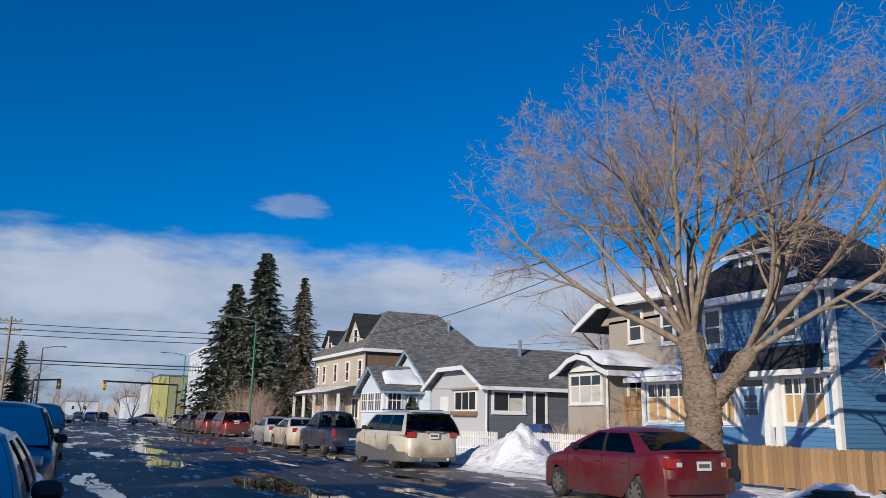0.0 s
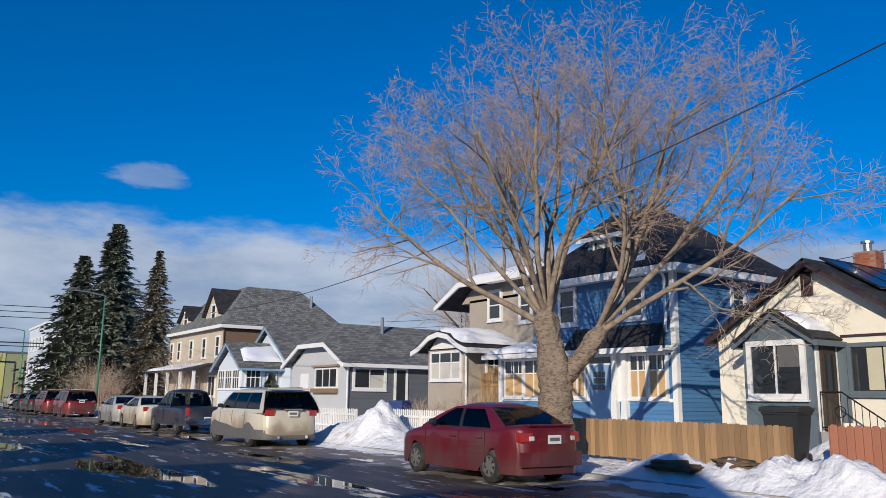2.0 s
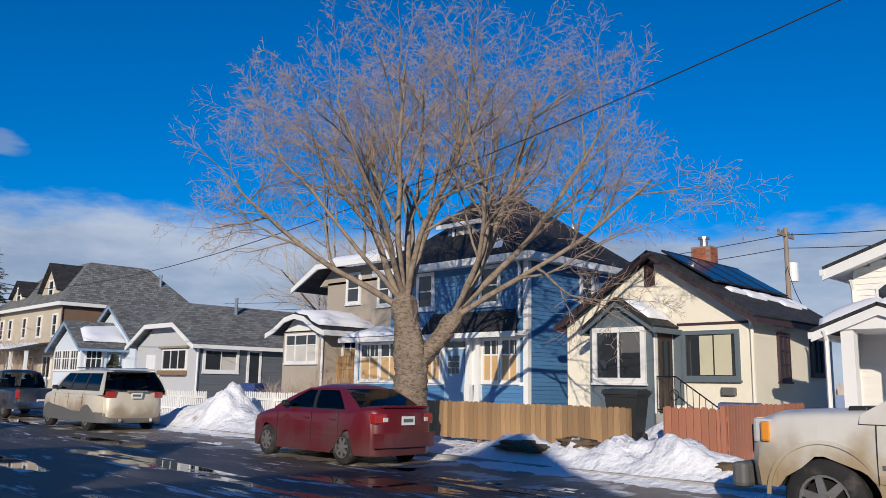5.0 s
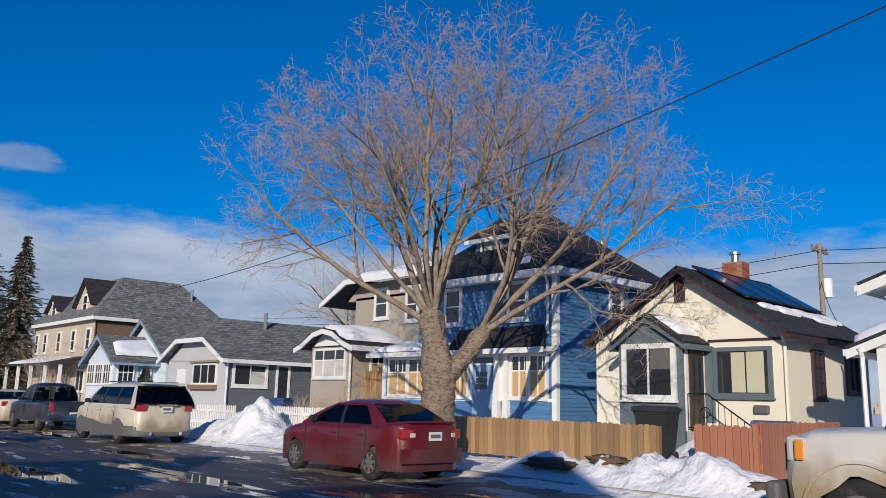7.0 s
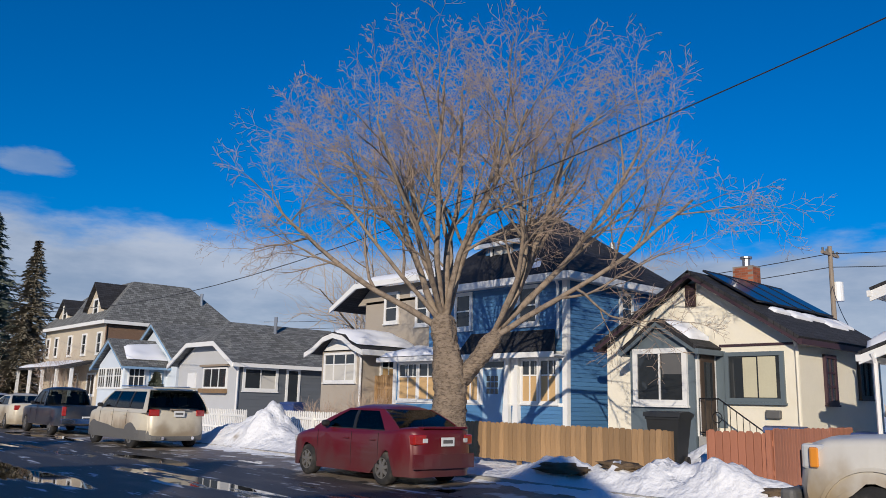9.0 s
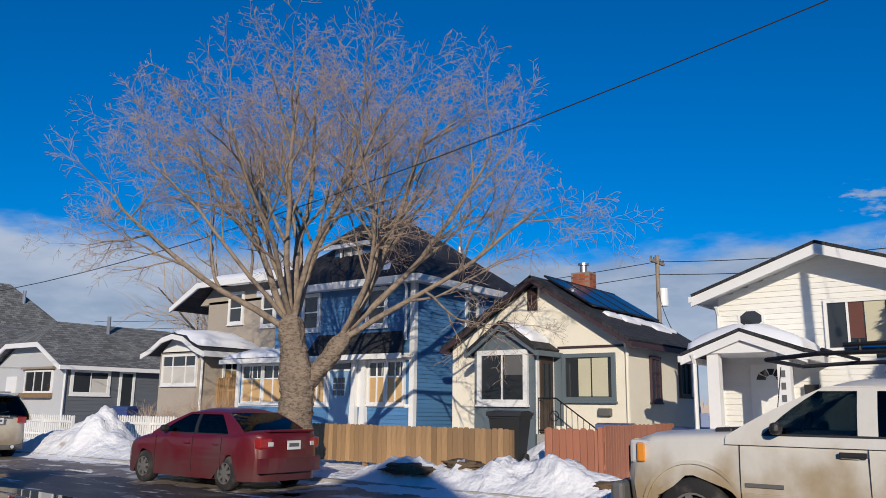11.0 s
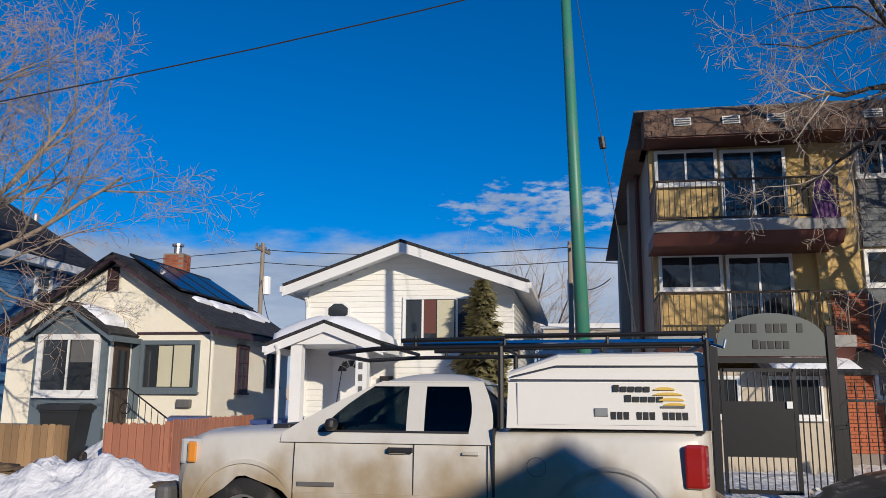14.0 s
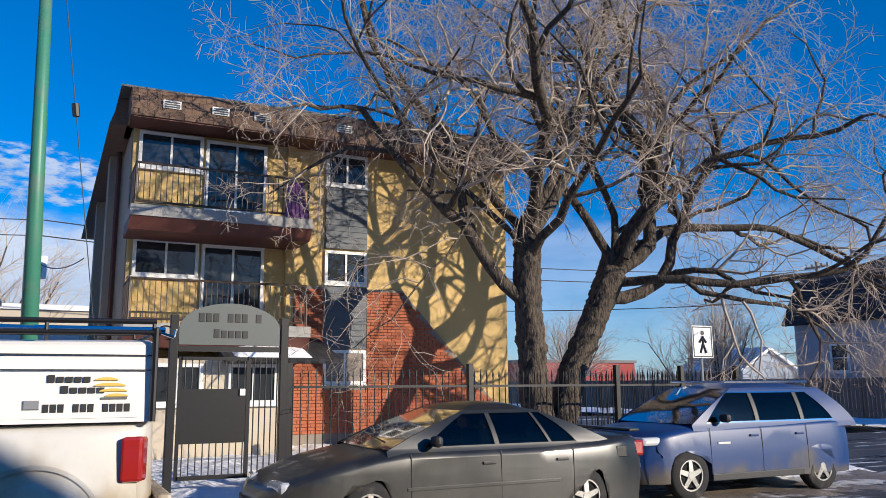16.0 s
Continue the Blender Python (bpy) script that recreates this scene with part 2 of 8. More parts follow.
BLUE_TRIM = mat("pale_blue_paint", (0.22, 0.36, 0.52), 0.55, 0.06, 2)
WHITE = mat("white_trim_paint", (0.78, 0.78, 0.76), 0.5, 0.05, 2, 0.1, 40)
WHITE_SIDING = mat("white_siding", (0.80, 0.79, 0.74), 0.5, 0.04, 1.0, random=0.03)
TAN = mat("tan_stucco", (0.40, 0.35, 0.29), 0.85, 0.06, 1.2, 0.5, 110)
TAN_LIGHT = mat("light_tan_siding", (0.52, 0.45, 0.35), 0.7, 0.08, 1.2)
GREY_LIGHT = mat("light_grey_stucco", (0.50, 0.51, 0.52), 0.85, 0.05, 1.2, 0.4, 110)
GREY_DARK = mat("dark_grey_siding", (0.115, 0.128, 0.145), 0.55, 0.06, 1.5, random=0.05)
PALE = mat("pale_blue_siding", (0.60, 0.66, 0.72), 0.6, 0.05, 1.2)
ROOF_DARK = mat("dark_shingles", (0.032, 0.032, 0.036), 0.85, 0.35, 5, 0.9, 22, stretch=(1, 1, 2), dirt=(0.6, 0.62, 0.66), dirt_scale=0.55, dirt_lo=0.74, dirt_hi=0.78, shingle=0.35)
ROOF_GREY = mat("grey_shingles", (0.185, 0.19, 0.185), 0.9, 0.4, 5, 0.9, 22, stretch=(1, 1, 2), shingle=0.38)
FASCIA_BROWN = mat("dark_plum_fascia", (0.055, 0.03, 0.04), 0.5, 0.1, 3)
BRICK = mat("red_brick", (0.36, 0.105, 0.05), 0.85, 0.2, 4, 0.6, 60, random=0.28)
MORTAR = mat("mortar", (0.26, 0.22, 0.19), 0.9, 0.1, 8, 0.4, 80)
YELLOW = mat("ochre_stucco", (0.66, 0.46, 0.19), 0.9, 0.10, 1.0, 0.7, 70, dirt=(0.50, 0.34, 0.14), dirt_scale=0.8, dirt_lo=0.5, dirt_hi=0.8)
APT_GREY = mat("grey_side_stucco", (0.36, 0.31, 0.25), 0.9, 0.08, 1.0, 0.5, 70)
SLAT_GREY = mat("grey_slate_panel", (0.10, 0.115, 0.13), 0.6, 0.10, 3, 0.2, 50)
MANSARD = mat("brown_wood_shingles", (0.20, 0.125, 0.085), 0.85, 0.35, 7, 0.8, 40, stretch=(1, 1, 4))
MAROON = mat("maroon_soffit", (0.12, 0.04, 0.03), 0.6, 0.1, 3)
IRON = mat("black_iron", (0.014, 0.014, 0.016), 0.45, 0.2, 8, metal=0.3)
SIGN_GREY = mat("grey_green_sign_metal", (0.10, 0.115, 0.11), 0.5, 0.06, 2)
STEEL = mat("galvanised_steel", (0.42, 0.43, 0.44), 0.4, 0.1, 6, metal=0.8)
GREEN_POLE = mat("green_painted_steel", (0.05, 0.22, 0.145), 0.45, 0.12, 3, dirt=(0.10, 0.20, 0.15), dirt_scale=2)
CEDAR = mat("cedar_boards", (0.38, 0.235, 0.115), 0.7, 0.25, 2.5, 0.5, 18, stretch=(6, 6, 0.6), random=0.30, dirt=(0.20, 0.14, 0.085), dirt_scale=1.6, dirt_lo=0.46, dirt_hi=0.72)
RED_FENCE = mat("terracotta_painted_boards", (0.42, 0.17, 0.10), 0.7, 0.12, 2.5, 0.4, 18, stretch=(6, 6, 0.6), random=0.10)
WHITE_FENCE = mat("white_pickets", (0.80, 0.79, 0.75), 0.6, 0.06, 3, random=0.05)
OLD_WOOD = mat("weathered_boards", (0.20, 0.165, 0.14), 0.85, 0.2, 2.5, 0.5, 18, stretch=(6, 6, 0.6), random=0.15)
POLE_WOOD = mat("weathered_pole", (0.30, 0.24, 0.18), 0.85, 0.2, 3, 0.5, 20, stretch=(6, 6, 0.5))
BARK = mat("elm_bark", (0.30, 0.235, 0.175), 0.95, 0.35, 5, 1.0, 22, stretch=(1.0, 1.0, 2.4), dirt=(0.14, 0.105, 0.08), dirt_scale=11.0, dirt_lo=0.46, dirt_hi=0.66, bump_depth=0.04)
TWIG = mat("pale_twigs", (0.46, 0.34, 0.255), 0.85, 0.25, 2)
BOUGH = mat("grey_elm_limbs", (0.31, 0.245, 0.185), 0.95, 0.35, 5, 0.8, 20, dirt=(0.17, 0.13, 0.10), dirt_scale=7.0, dirt_lo=0.45, dirt_hi=0.7)
BARK_DARK = mat("dark_bark", (0.115, 0.09, 0.068), 0.95, 0.45, 6, 1.0, 16, stretch=(2, 2, 0.6), dirt=(0.045, 0.036, 0.03), dirt_scale=9, dirt_lo=0.46, dirt_hi=0.62, bump_depth=0.05)
TWIG_DARK = mat("grey_brown_twigs", (0.48, 0.39, 0.31), 0.85, 0.2, 5)
NEEDLE = mat("spruce_needles", (0.15, 0.17, 0.125), 0.8, 0.4, 2.0)
NEEDLE_BROWN = mat("brown_spruce_needles", (0.20, 0.175, 0.125), 0.8, 0.4, 2.0)
CEDAR_LEAF = mat("cedar_foliage", (0.19, 0.17, 0.075), 0.8, 0.4, 3.0)
GLASS = glass_mat("window_glass", (0.03, 0.035, 0.04))
CAR_GLASS = clear_glass("car_glass", (0.36, 0.40, 0.41))
PRIVACY_GLASS = clear_glass("privacy_glass", (0.17, 0.19, 0.20))
SEAT_CLOTH = mat("grey_seat_cloth", (0.075, 0.075, 0.078), 0.9, 0.2, 8)
CURTAIN = mat("cream_curtain", (0.55, 0.52, 0.38), 0.9, 0.10, 2)
BLIND = mat("tan_blind", (0.55, 0.36, 0.17), 0.8, 0.08, 1.5)
BLIND_GREY = mat("pale_blind", (0.55, 0.53, 0.48), 0.8, 0.08, 1.5)
DOOR_BROWN = mat("dark_brown_door", (0.06, 0.04, 0.03), 0.5, 0.1, 3)
RUBBER = mat("tyre_rubber", (0.018, 0.018, 0.019), 0.85, 0.2, 8, 0.3, 60, dirt=(0.16, 0.14, 0.12), dirt_scale=4, dirt_lo=0.5, dirt_hi=0.9)
RIM = mat("alloy_rim", (0.42, 0.41, 0.39), 0.35, 0.1, 6, metal=0.7, dirt=(0.2, 0.17, 0.14), dirt_scale=5, dirt_lo=0.5, dirt_hi=0.9)
RIM_DULL = mat("steel_wheel_cover", (0.22, 0.21, 0.20), 0.5, 0.1, 6, metal=0.5)
BLACK_PLASTIC = mat("black_plastic", (0.02, 0.02, 0.022), 0.5, 0.1, 5)
GREY_PLASTIC = mat("grey_plastic", (0.12, 0.12, 0.12), 0.6, 0.1, 5)
# Near-black for wells and cabins: their shade is put into the colour.
SHADED_INSIDE = mat("near_black_inside_shade", (0.008, 0.008, 0.008), 0.95, 0.1, 5)
RED_LENS = mat("red_lamp_lens", (0.33, 0.018, 0.014), 0.15, 0.05, 8, coat=1.0)
CLEAR_LENS = mat("clear_lamp_lens", (0.55, 0.57, 0.58), 0.12, 0.1, 12, coat=1.0)
AMBER = mat("amber_lens", (0.80, 0.30, 0.04), 0.2, 0.05, 8, coat=1.0)
CHROME = mat("chrome", (0.75, 0.75, 0.76), 0.12, 0.03, 5, metal=1.0)
BIN_BLACK = mat("black_bin_plastic", (0.022, 0.024, 0.026), 0.5, 0.1, 4)
BIN_BLUE = mat("blue_bin_plastic", (0.03, 0.06, 0.19), 0.5, 0.1, 4)
BIN_GREEN = mat("green_bin_plastic", (0.03, 0.14, 0.06), 0.5, 0.1, 4)
SOLAR = mat("solar_cells", (0.010, 0.016, 0.04), 0.3, 0.15, 0.8, coat=0.25, spec=0.3)
INK = mat("black_ink", (0.02, 0.02, 0.02), 0.5, 0.05, 5)
GOLD_INK = mat("ochre_ink", (0.72, 0.48, 0.10), 0.5, 0.05, 5)
PLATE = mat("plate_white", (0.72, 0.74, 0.74), 0.4, 0.04, 5)
SIGN_WHITE = mat("reflective_white", (0.82, 0.82, 0.80), 0.4, 0.03, 5)
CONCRETE = mat("grey_concrete", (0.36, 0.35, 0.33), 0.9, 0.12, 2, 0.5, 50)
WIRE = mat("black_cable", (0.03, 0.03, 0.03), 0.6, 0.1, 5)
PURPLE = mat("purple_cloth", (0.14, 0.06, 0.17), 0.9, 0.2, 5)

# ---- building helpers ----
ORIGIN = {}


def thing(name, at=(0, 0, 0), label="", category="", group="", kind=""):
    ob = new(name)
    ob.location = at
    ob.empty_display_size = 0.2
    ORIGIN[ob.name] = Vector(at)
    return tagged(ob, label, category, group, kind)


def part(name, bm, material, parent=None, label="", smooth=False):
    """Links a bmesh, given in the thing's world place, as one mesh under parent."""
    base = ORIGIN[parent.name] if parent else Vector((0, 0, 0))
    if base.length:
        bmesh.ops.translate(bm, verts=bm.verts, vec=-base)
    me = bpy.data.meshes.new(name)
    bm.normal_update()
    bm.to_mesh(me)
    bm.free()
    me.materials.append(material)
    if smooth:
        me.polygons.foreach_set("use_smooth", [True] * len(me.polygons))
        if smooth == "angle":
            me.set_sharp_from_angle(angle=radians(38))
    ob = new(name, me)
    if parent:
        ob.parent = parent
        ORIGIN[ob.name] = base
    else:
        ORIGIN[ob.name] = Vector((0, 0, 0))
    if label:
        ob["label"] = label
    return ob


def shared(name, me, parent, offset, turn=0.0):
    """One more piece on a mesh that alike pieces share; offset is in the world."""
    ob = new(name, me)
    ob.parent = parent
    ob.location = Vector(offset) - ORIGIN[parent.name]
    if turn:
        ob.rotation_euler = (0, 0, turn)
    return ob


def mesh_of(bm, name, material):
    me = bpy.data.meshes.new(name)
    bm.normal_update()
    bm.to_mesh(me)
    bm.free()
    me.materials.append(material)
    return me


def box(bm, x0, x1, y0, y1, z0, z1, bevel=0.0):
    r = bmesh.ops.create_cube(bm, size=1.0, matrix=Matrix.LocRotScale(((x0 + x1) / 2, (y0 + y1) / 2, (z0 + z1) / 2), None, (abs(x1 - x0), abs(y1 - y0), abs(z1 - z0))))
    if bevel:
        edges = list({e for v in r["verts"] for e in v.link_edges})
        bmesh.ops.bevel(bm, geom=edges, offset=bevel, segments=2, affect="EDGES", profile=0.5)
    return bm


def boxes(*rows, bevel=0.0):
    bm = bmesh.new()
    for r in rows:
        box(bm, *r, bevel=bevel)
    return bm


def prism(bm, points, push):
    """A polygon pushed along a vector into a closed solid."""
    push = Vector(push)
    a = [bm.verts.new(p) for p in points]
    b = [bm.verts.new(Vector(p) + push) for p in points]
    k = len(points)
    fs = [bm.faces.new(a), bm.faces.new(b[::-1])]
    for i in range(k):
        fs.append(bm.faces.new((a[i], b[i], b[(i + 1) % k], a[(i + 1) % k])))
    bmesh.ops.recalc_face_normals(bm, faces=fs)
    return bm


def tube(bm, p, q, r0, r1=None, sides=8, caps=True):
    p, q = Vector(p), Vector(q)
    r1 = r0 if r1 is None else r1
    d = q - p
    if d.length < 1e-6:
        return bm
    d.normalize()
    u = d.orthogonal().normalized()
    v = d.cross(u)
    ring = []
    for c, r in ((p, r0), (q, r1)):
        ring.append([bm.verts.new(c + r * (math.cos(2 * math.pi * i / sides) * u + math.sin(2 * math.pi * i / sides) * v)) for i in range(sides)])
    for i in range(sides):
        bm.faces.new((ring[0][i], ring[0][(i + 1) % sides], ring[1][(i + 1) % sides], ring[1][i]))
    if caps:
        bm.faces.new(ring[0][::-1])
        bm.faces.new(ring[1])
    return bm


def tubes(pairs, r, sides=8):
    bm = bmesh.new()
    for p, q in pairs:
        tube(bm, p, q, r, sides=sides)
    return bm


def slab(bm, quad, thick):
    """A roof plane with thickness: four or three points, thickened downwards along its normal."""
    pts = [Vector(p) for p in quad]
    nrm = (pts[1] - pts[0]).cross(pts[2] - pts[0]).normalized()
    if nrm.z < 0:
        nrm = -nrm
    return prism(bm, pts, -nrm * thick)


def slabs(quads, thick=0.12):
    bm = bmesh.new()
    for q in quads:
        slab(bm, q, thick)
    return bm


def window(parent, face, c0, c1, z0, z1, at, out, cols=(0.5,), rows=(), frame=0.09, trim=None, pane=None, behind=None, bar=0.045, name="window"):
    """A window on a wall. face 'x': lies in the plane x = at and spans y; face 'y': in y = at and spans x. out: which way the outside is."""
    trim, pane = trim or WHITE, pane or GLASS
    c0, c1 = min(c0, c1), max(c0, c1)

    def bx(bm, a0, a1, h0, h1, d0, d1):
        d0, d1 = at + out * d0, at + out * d1
        if face == "x":
            return box(bm, d0, d1, a0, a1, h0, h1)
        return box(bm, a0, a1, d0, d1, h0, h1)

    bm = bmesh.new()
    bx(bm, c0, c1, z1 - frame, z1, -0.03, 0.075)
    bx(bm, c0, c1, z0, z0 + frame, -0.03, 0.075)
    bx(bm, c0, c0 + frame, z0 + frame, z1 - frame, -0.03, 0.073)
    bx(bm, c1 - frame, c1, z0 + frame, z1 - frame, -0.03, 0.073)
    w = part(name, bm, trim, parent)
    i0, i1, h0, h1 = c0 + frame, c1 - frame, z0 + frame, z1 - frame
    part("pane", bx(bmesh.new(), i0, i1, h0, h1, 0.028, 0.034), pane, w)
    bm = bmesh.new()
    for c in cols:
        m = i0 + c * (i1 - i0)
        bx(bm, m - bar / 2, m + bar / 2, h0, h1, 0.03, 0.06)
    for c in rows:
        m = h0 + c * (h1 - h0)
        bx(bm, i0, i1, m - bar / 2, m + bar / 2, 0.03, 0.058)
    if cols or rows:
        part("glazing_bar", bm, trim, w)
    else:
        bm.free()
    if behind:
        for b0, b1, v0, v1, m in behind:
            part("blind", bx(bmesh.new(), i0 + b0 * (i1 - i0), i0 + b1 * (i1 - i0), h0 + v0 * (h1 - h0), h0 + v1 * (h1 - h0), 0.0345, 0.0375), m, w)
    part("sill", bx(bmesh.new(), c0 - 0.03, c1 + 0.03, z0 - 0.05, z0 - 0.002, -0.02, 0.10), trim, w)
    return w


def siding(parent, face, at, out, z0, z1, reach, material, rise=0.15, name="siding_board"):
    """Lapped boards, one object each; reach(z) gives the two ends of the wall at a height."""
    z = z0
    while z < z1 - 0.02:
        h = min(rise, z1 - z)
        a, b = reach(z + h * 0.5)
        if b - a > 0.1:
            lo, hi = at + out * 0.026, at + out * 0.008
            if face == "x":
                pts = [(at, a, z), (lo, a, z), (hi, a, z + h), (at, a, z + h)]
                push = (0, b - a, 0)
            else:
                pts = [(a, at, z), (a, lo, z), (a, hi, z + h), (a, at, z + h)]
                push = (b - a, 0, 0)
            part(name, prism(bmesh.new(), pts, push), material, parent)
        z += h

# ---- ground ----


def bumpy(x, y, s, seed=0.0):
    return noise.noise((x * s, y * s, seed))


def hill(x, y, cx, cy, rx, ry, h):
    d = ((x - cx) / rx) ** 2 + ((y - cy) / ry) ** 2
    return h * math.exp(-d * 1.4)


def snow_height(x, y):
    """Ploughed banks along the kerb, a trodden sidewalk, deeper snow in the yards."""
    h = 0.10 + 0.12 * min(1, max(0, (x - 13.2) / 1.5)) + 0.16 * min(1, max(0, (x - 15.5) / 3))
    h += 0.05 * bumpy(x, y, 0.9) + 0.05 * bumpy(x, y, 2.7, 5) + 0.035 * bumpy(x, y, 6.5, 2)
    rough = 0.55 + 0.5 * bumpy(x, y, 0.7, 9)
    h += hill(x, y, 11.7, 7.3, 0.85, 3.2, 0.36) * (0.9 + 0.6 * bumpy(x, y, 1.4, 3) + 0.4 * bumpy(x, y, 4.0, 6) + 0.25 * bumpy(x, y, 9.0, 6))
    h += hill(x, y, 11.7, 9.6, 0.5, 1.0, 0.30) + hill(x, y, 11.7, 6.0, 0.6, 1.0, 0.22)
    h += hill(x, y, 12.1, 21.2, 1.0, 1.5, 1.12) * (0.9 + 0.4 * bumpy(x, y, 1.5, 3) + 0.2 * bumpy(x, y, 4, 3))
    h += hill(x, y, 12.0, 23.4, 0.9, 1.6, 0.50) + hill(x, y, 11.9, 18.7, 0.8, 1.6, 0.30)
    h += hill(x, y, 11.8, 50.5, 1.2, 1.5, 0.75) + hill(x, y, 11.6, 44, 0.6, 6, 0.25) + hill(x, y, 11.6, 33, 0.6, 8, 0.28)
    h += hill(x, y, 11.8, 66, 1.0, 9, 0.45) + hill(x, y, 11.5, 86, 1.6, 3.0, 1.2)
    h += (0.10 * abs(bumpy(x, y, 3.1, 4)) + 0.05 * abs(bumpy(x, y, 8.0, 4))) * min(1.0, hill(x, y, 11.7, 7.5, 1.2, 4.5, 1.0) + hill(x, y, 12.1, 21.2, 1.6, 3.0, 1.0))
    h += hill(x, y, 14.6, 8.0, 0.7, 0.5, 0.55) + hill(x, y, 16.2, 8.8, 0.6, 0.9, 0.55)
    h += hill(x, y, 12.2, -6.5, 1.2, 6.0, 0.06)
    if x < 11.3:
        h *= max(0.0, (x - 10.55) / 0.75)
    return max(h, 0.0) + 0.02 * rough


def grid(x0, x1, y0, y1, nx, ny, height):
    bm = bmesh.new()
    rows = [[bm.verts.new((x0 + (x1 - x0) * i / nx, y0 + (y1 - y0) * j / ny, 0)) for i in range(nx + 1)] for j in range(ny + 1)]
    for row in rows:
        for v in row:
            v.co.z = height(v.co.x, v.co.y)
    for j in range(ny):
        for i in range(nx):
            bm.faces.new((rows[j][i], rows[j][i + 1], rows[j + 1][i + 1], rows[j + 1][i]))
    return bm


tagged(part("ground", boxes((-900, 900, -900, 1500, -0.6, -0.06)), SNOW), "wide snow-covered ground reaching the horizon", "ground", kind="structure")
tagged(part("road", boxes((-3.4, 10.9, -60, 420, -0.05, 0.0)), ROAD), "wet asphalt street with ice patches and meltwater", "road", kind="structure")
tagged(part("cross_road", boxes((10.9, 160, -27.5, -15.5, -0.05, -0.002), (-160, -3.4, -27.5, -15.5, -0.05, -0.002)), ROAD), "wet dark asphalt side street", "road", kind="structure")
tagged(part("snow_verge", grid(10.55, 19.0, -15.2, 30.0, 90, 420, snow_height), SNOW, smooth=True), "trodden snow banks along the kerb and in front yards", "snow", kind="structure")
tagged(part("snow_verge_far", grid(10.55, 19.0, 30.0, 110.0, 36, 240, snow_height), SNOW, smooth=True), "snow banks along the street further on", "snow", kind="structure")
tagged(part("yard_snow", boxes((19.0, 60, -15.2, 140, -0.05, 0.30)), SNOW), "flat snow in the back yards", "snow", kind="structure")
tagged(part("snow_strip", grid(12.0, 70.0, -31.0, -27.6, 110, 14, lambda x, y: 0.12 + 0.35 * math.exp(-((y + 28.6) / 0.8) ** 2) * (0.7 + 0.5 * bumpy(x, y, 0.8)) + 0.05 * bumpy(x, y, 3)), SNOW, smooth=True), "rough ploughed snow beside the side street", "snow", kind="structure")
tagged(part("left_sidewalk", boxes((-6.5, -3.4, -14.8, 95, -0.05, 0.14)), SNOW), "snowy sidewalk beside the parked cars", "sidewalk", kind="structure")
tagged(part("kerb", boxes((10.9, 11.08, -14.8, 110, -0.05, 0.13)), CONCRETE), "grey concrete kerb along the street", "kerb", kind="structure")
tagged(part("slush_strip", grid(7.4, 11.3, -15.0, 95.0, 44, 1000, lambda x, y: -0.045 + 0.085 * max(0.0, (x - 7.4) / 3.9) ** 0.7 + 0.03 * bumpy(x, y, 0.9, 4) + 0.018 * bumpy(x, y, 3.0, 8) + 0.012 * bumpy(x, y, 8.0, 3)), SLUSH, smooth=True), "brown slush and dirty ice along the kerb", "slush", kind="structure")
for cx, cy, r, h in ((11.35, 9.2, 0.36, 0.10), (11.7, 8.2, 0.28, 0.09), (11.5, 5.2, 0.18, 0.08)):
    bm = bmesh.new()
    bmesh.ops.create_icosphere(bm, subdivisions=3, radius=1.0)
    for v in bm.verts:
        k = 1 + 0.6 * noise.noise(v.co * 2.3 + Vector((cx, cy, 0)))
        v.co = Vector((cx + v.co.x * r * k, cy + v.co.y * r * 1.5 * k, snow_height(cx, cy) - 0.045 + v.co.z * h * k))
    tagged(part("dirt_clump", bm, DIRT, smooth=True), "dark frozen dirt showing through the snow bank", "dirt")

# ---- houses ----


def gable_front(parent, x0, x1, y0, y1, z0, eave, apex_y, apex_z, material, name="wall"):
    """Walls of a house whose gable faces the street, as one closed solid."""
    bm = prism(bmesh.new(), [(x0, y0, z0), (x0, y1, z0), (x0, y1, eave), (x0, apex_y, apex_z), (x0, y0, eave)], (x1 - x0, 0, 0))
    return part(name, bm, material, parent)


def gable_roof(parent, x0, x1, y0, y1, eave, apex_y, apex_z, material, fascia, thick=0.12, drop=0.2, over=0.0):
    roof = part("roof", slabs([[(x0, y0, eave), (x1, y0, eave), (x1, apex_y, apex_z), (x0, apex_y, apex_z)],
                               [(x0, y1, eave), (x0, apex_y, apex_z), (x1, apex_y, apex_z), (x1, y1, eave)]], thick), material, parent)
    bm = bmesh.new()
    for ya in (y0, y1):
        prism(bm, [(x0 + 0.01, ya, eave - 0.075), (x0 + 0.01, apex_y, apex_z - 0.075), (x0 + 0.01, apex_y, apex_z - drop - 0.05), (x0 + 0.01, ya, eave - drop - 0.05)], (0.06, 0, 0))
    part("bargeboard", bm, fascia, roof)
    for ya in (y0, y1):
        part("gutter", boxes((x0, x1, ya - 0.05, ya + 0.05, eave - 0.19, eave - 0.06)), fascia, roof)
    return roof


def downpipe(parent, x, y, z0, z1, material=None):
    bm = tubes([((x, y, z0), (x, y, z1)), ((x, y, z1), (x - 0.12, y, z1 + 0.18))], 0.045, 6)
    part("downpipe", bm, material or WHITE, parent)


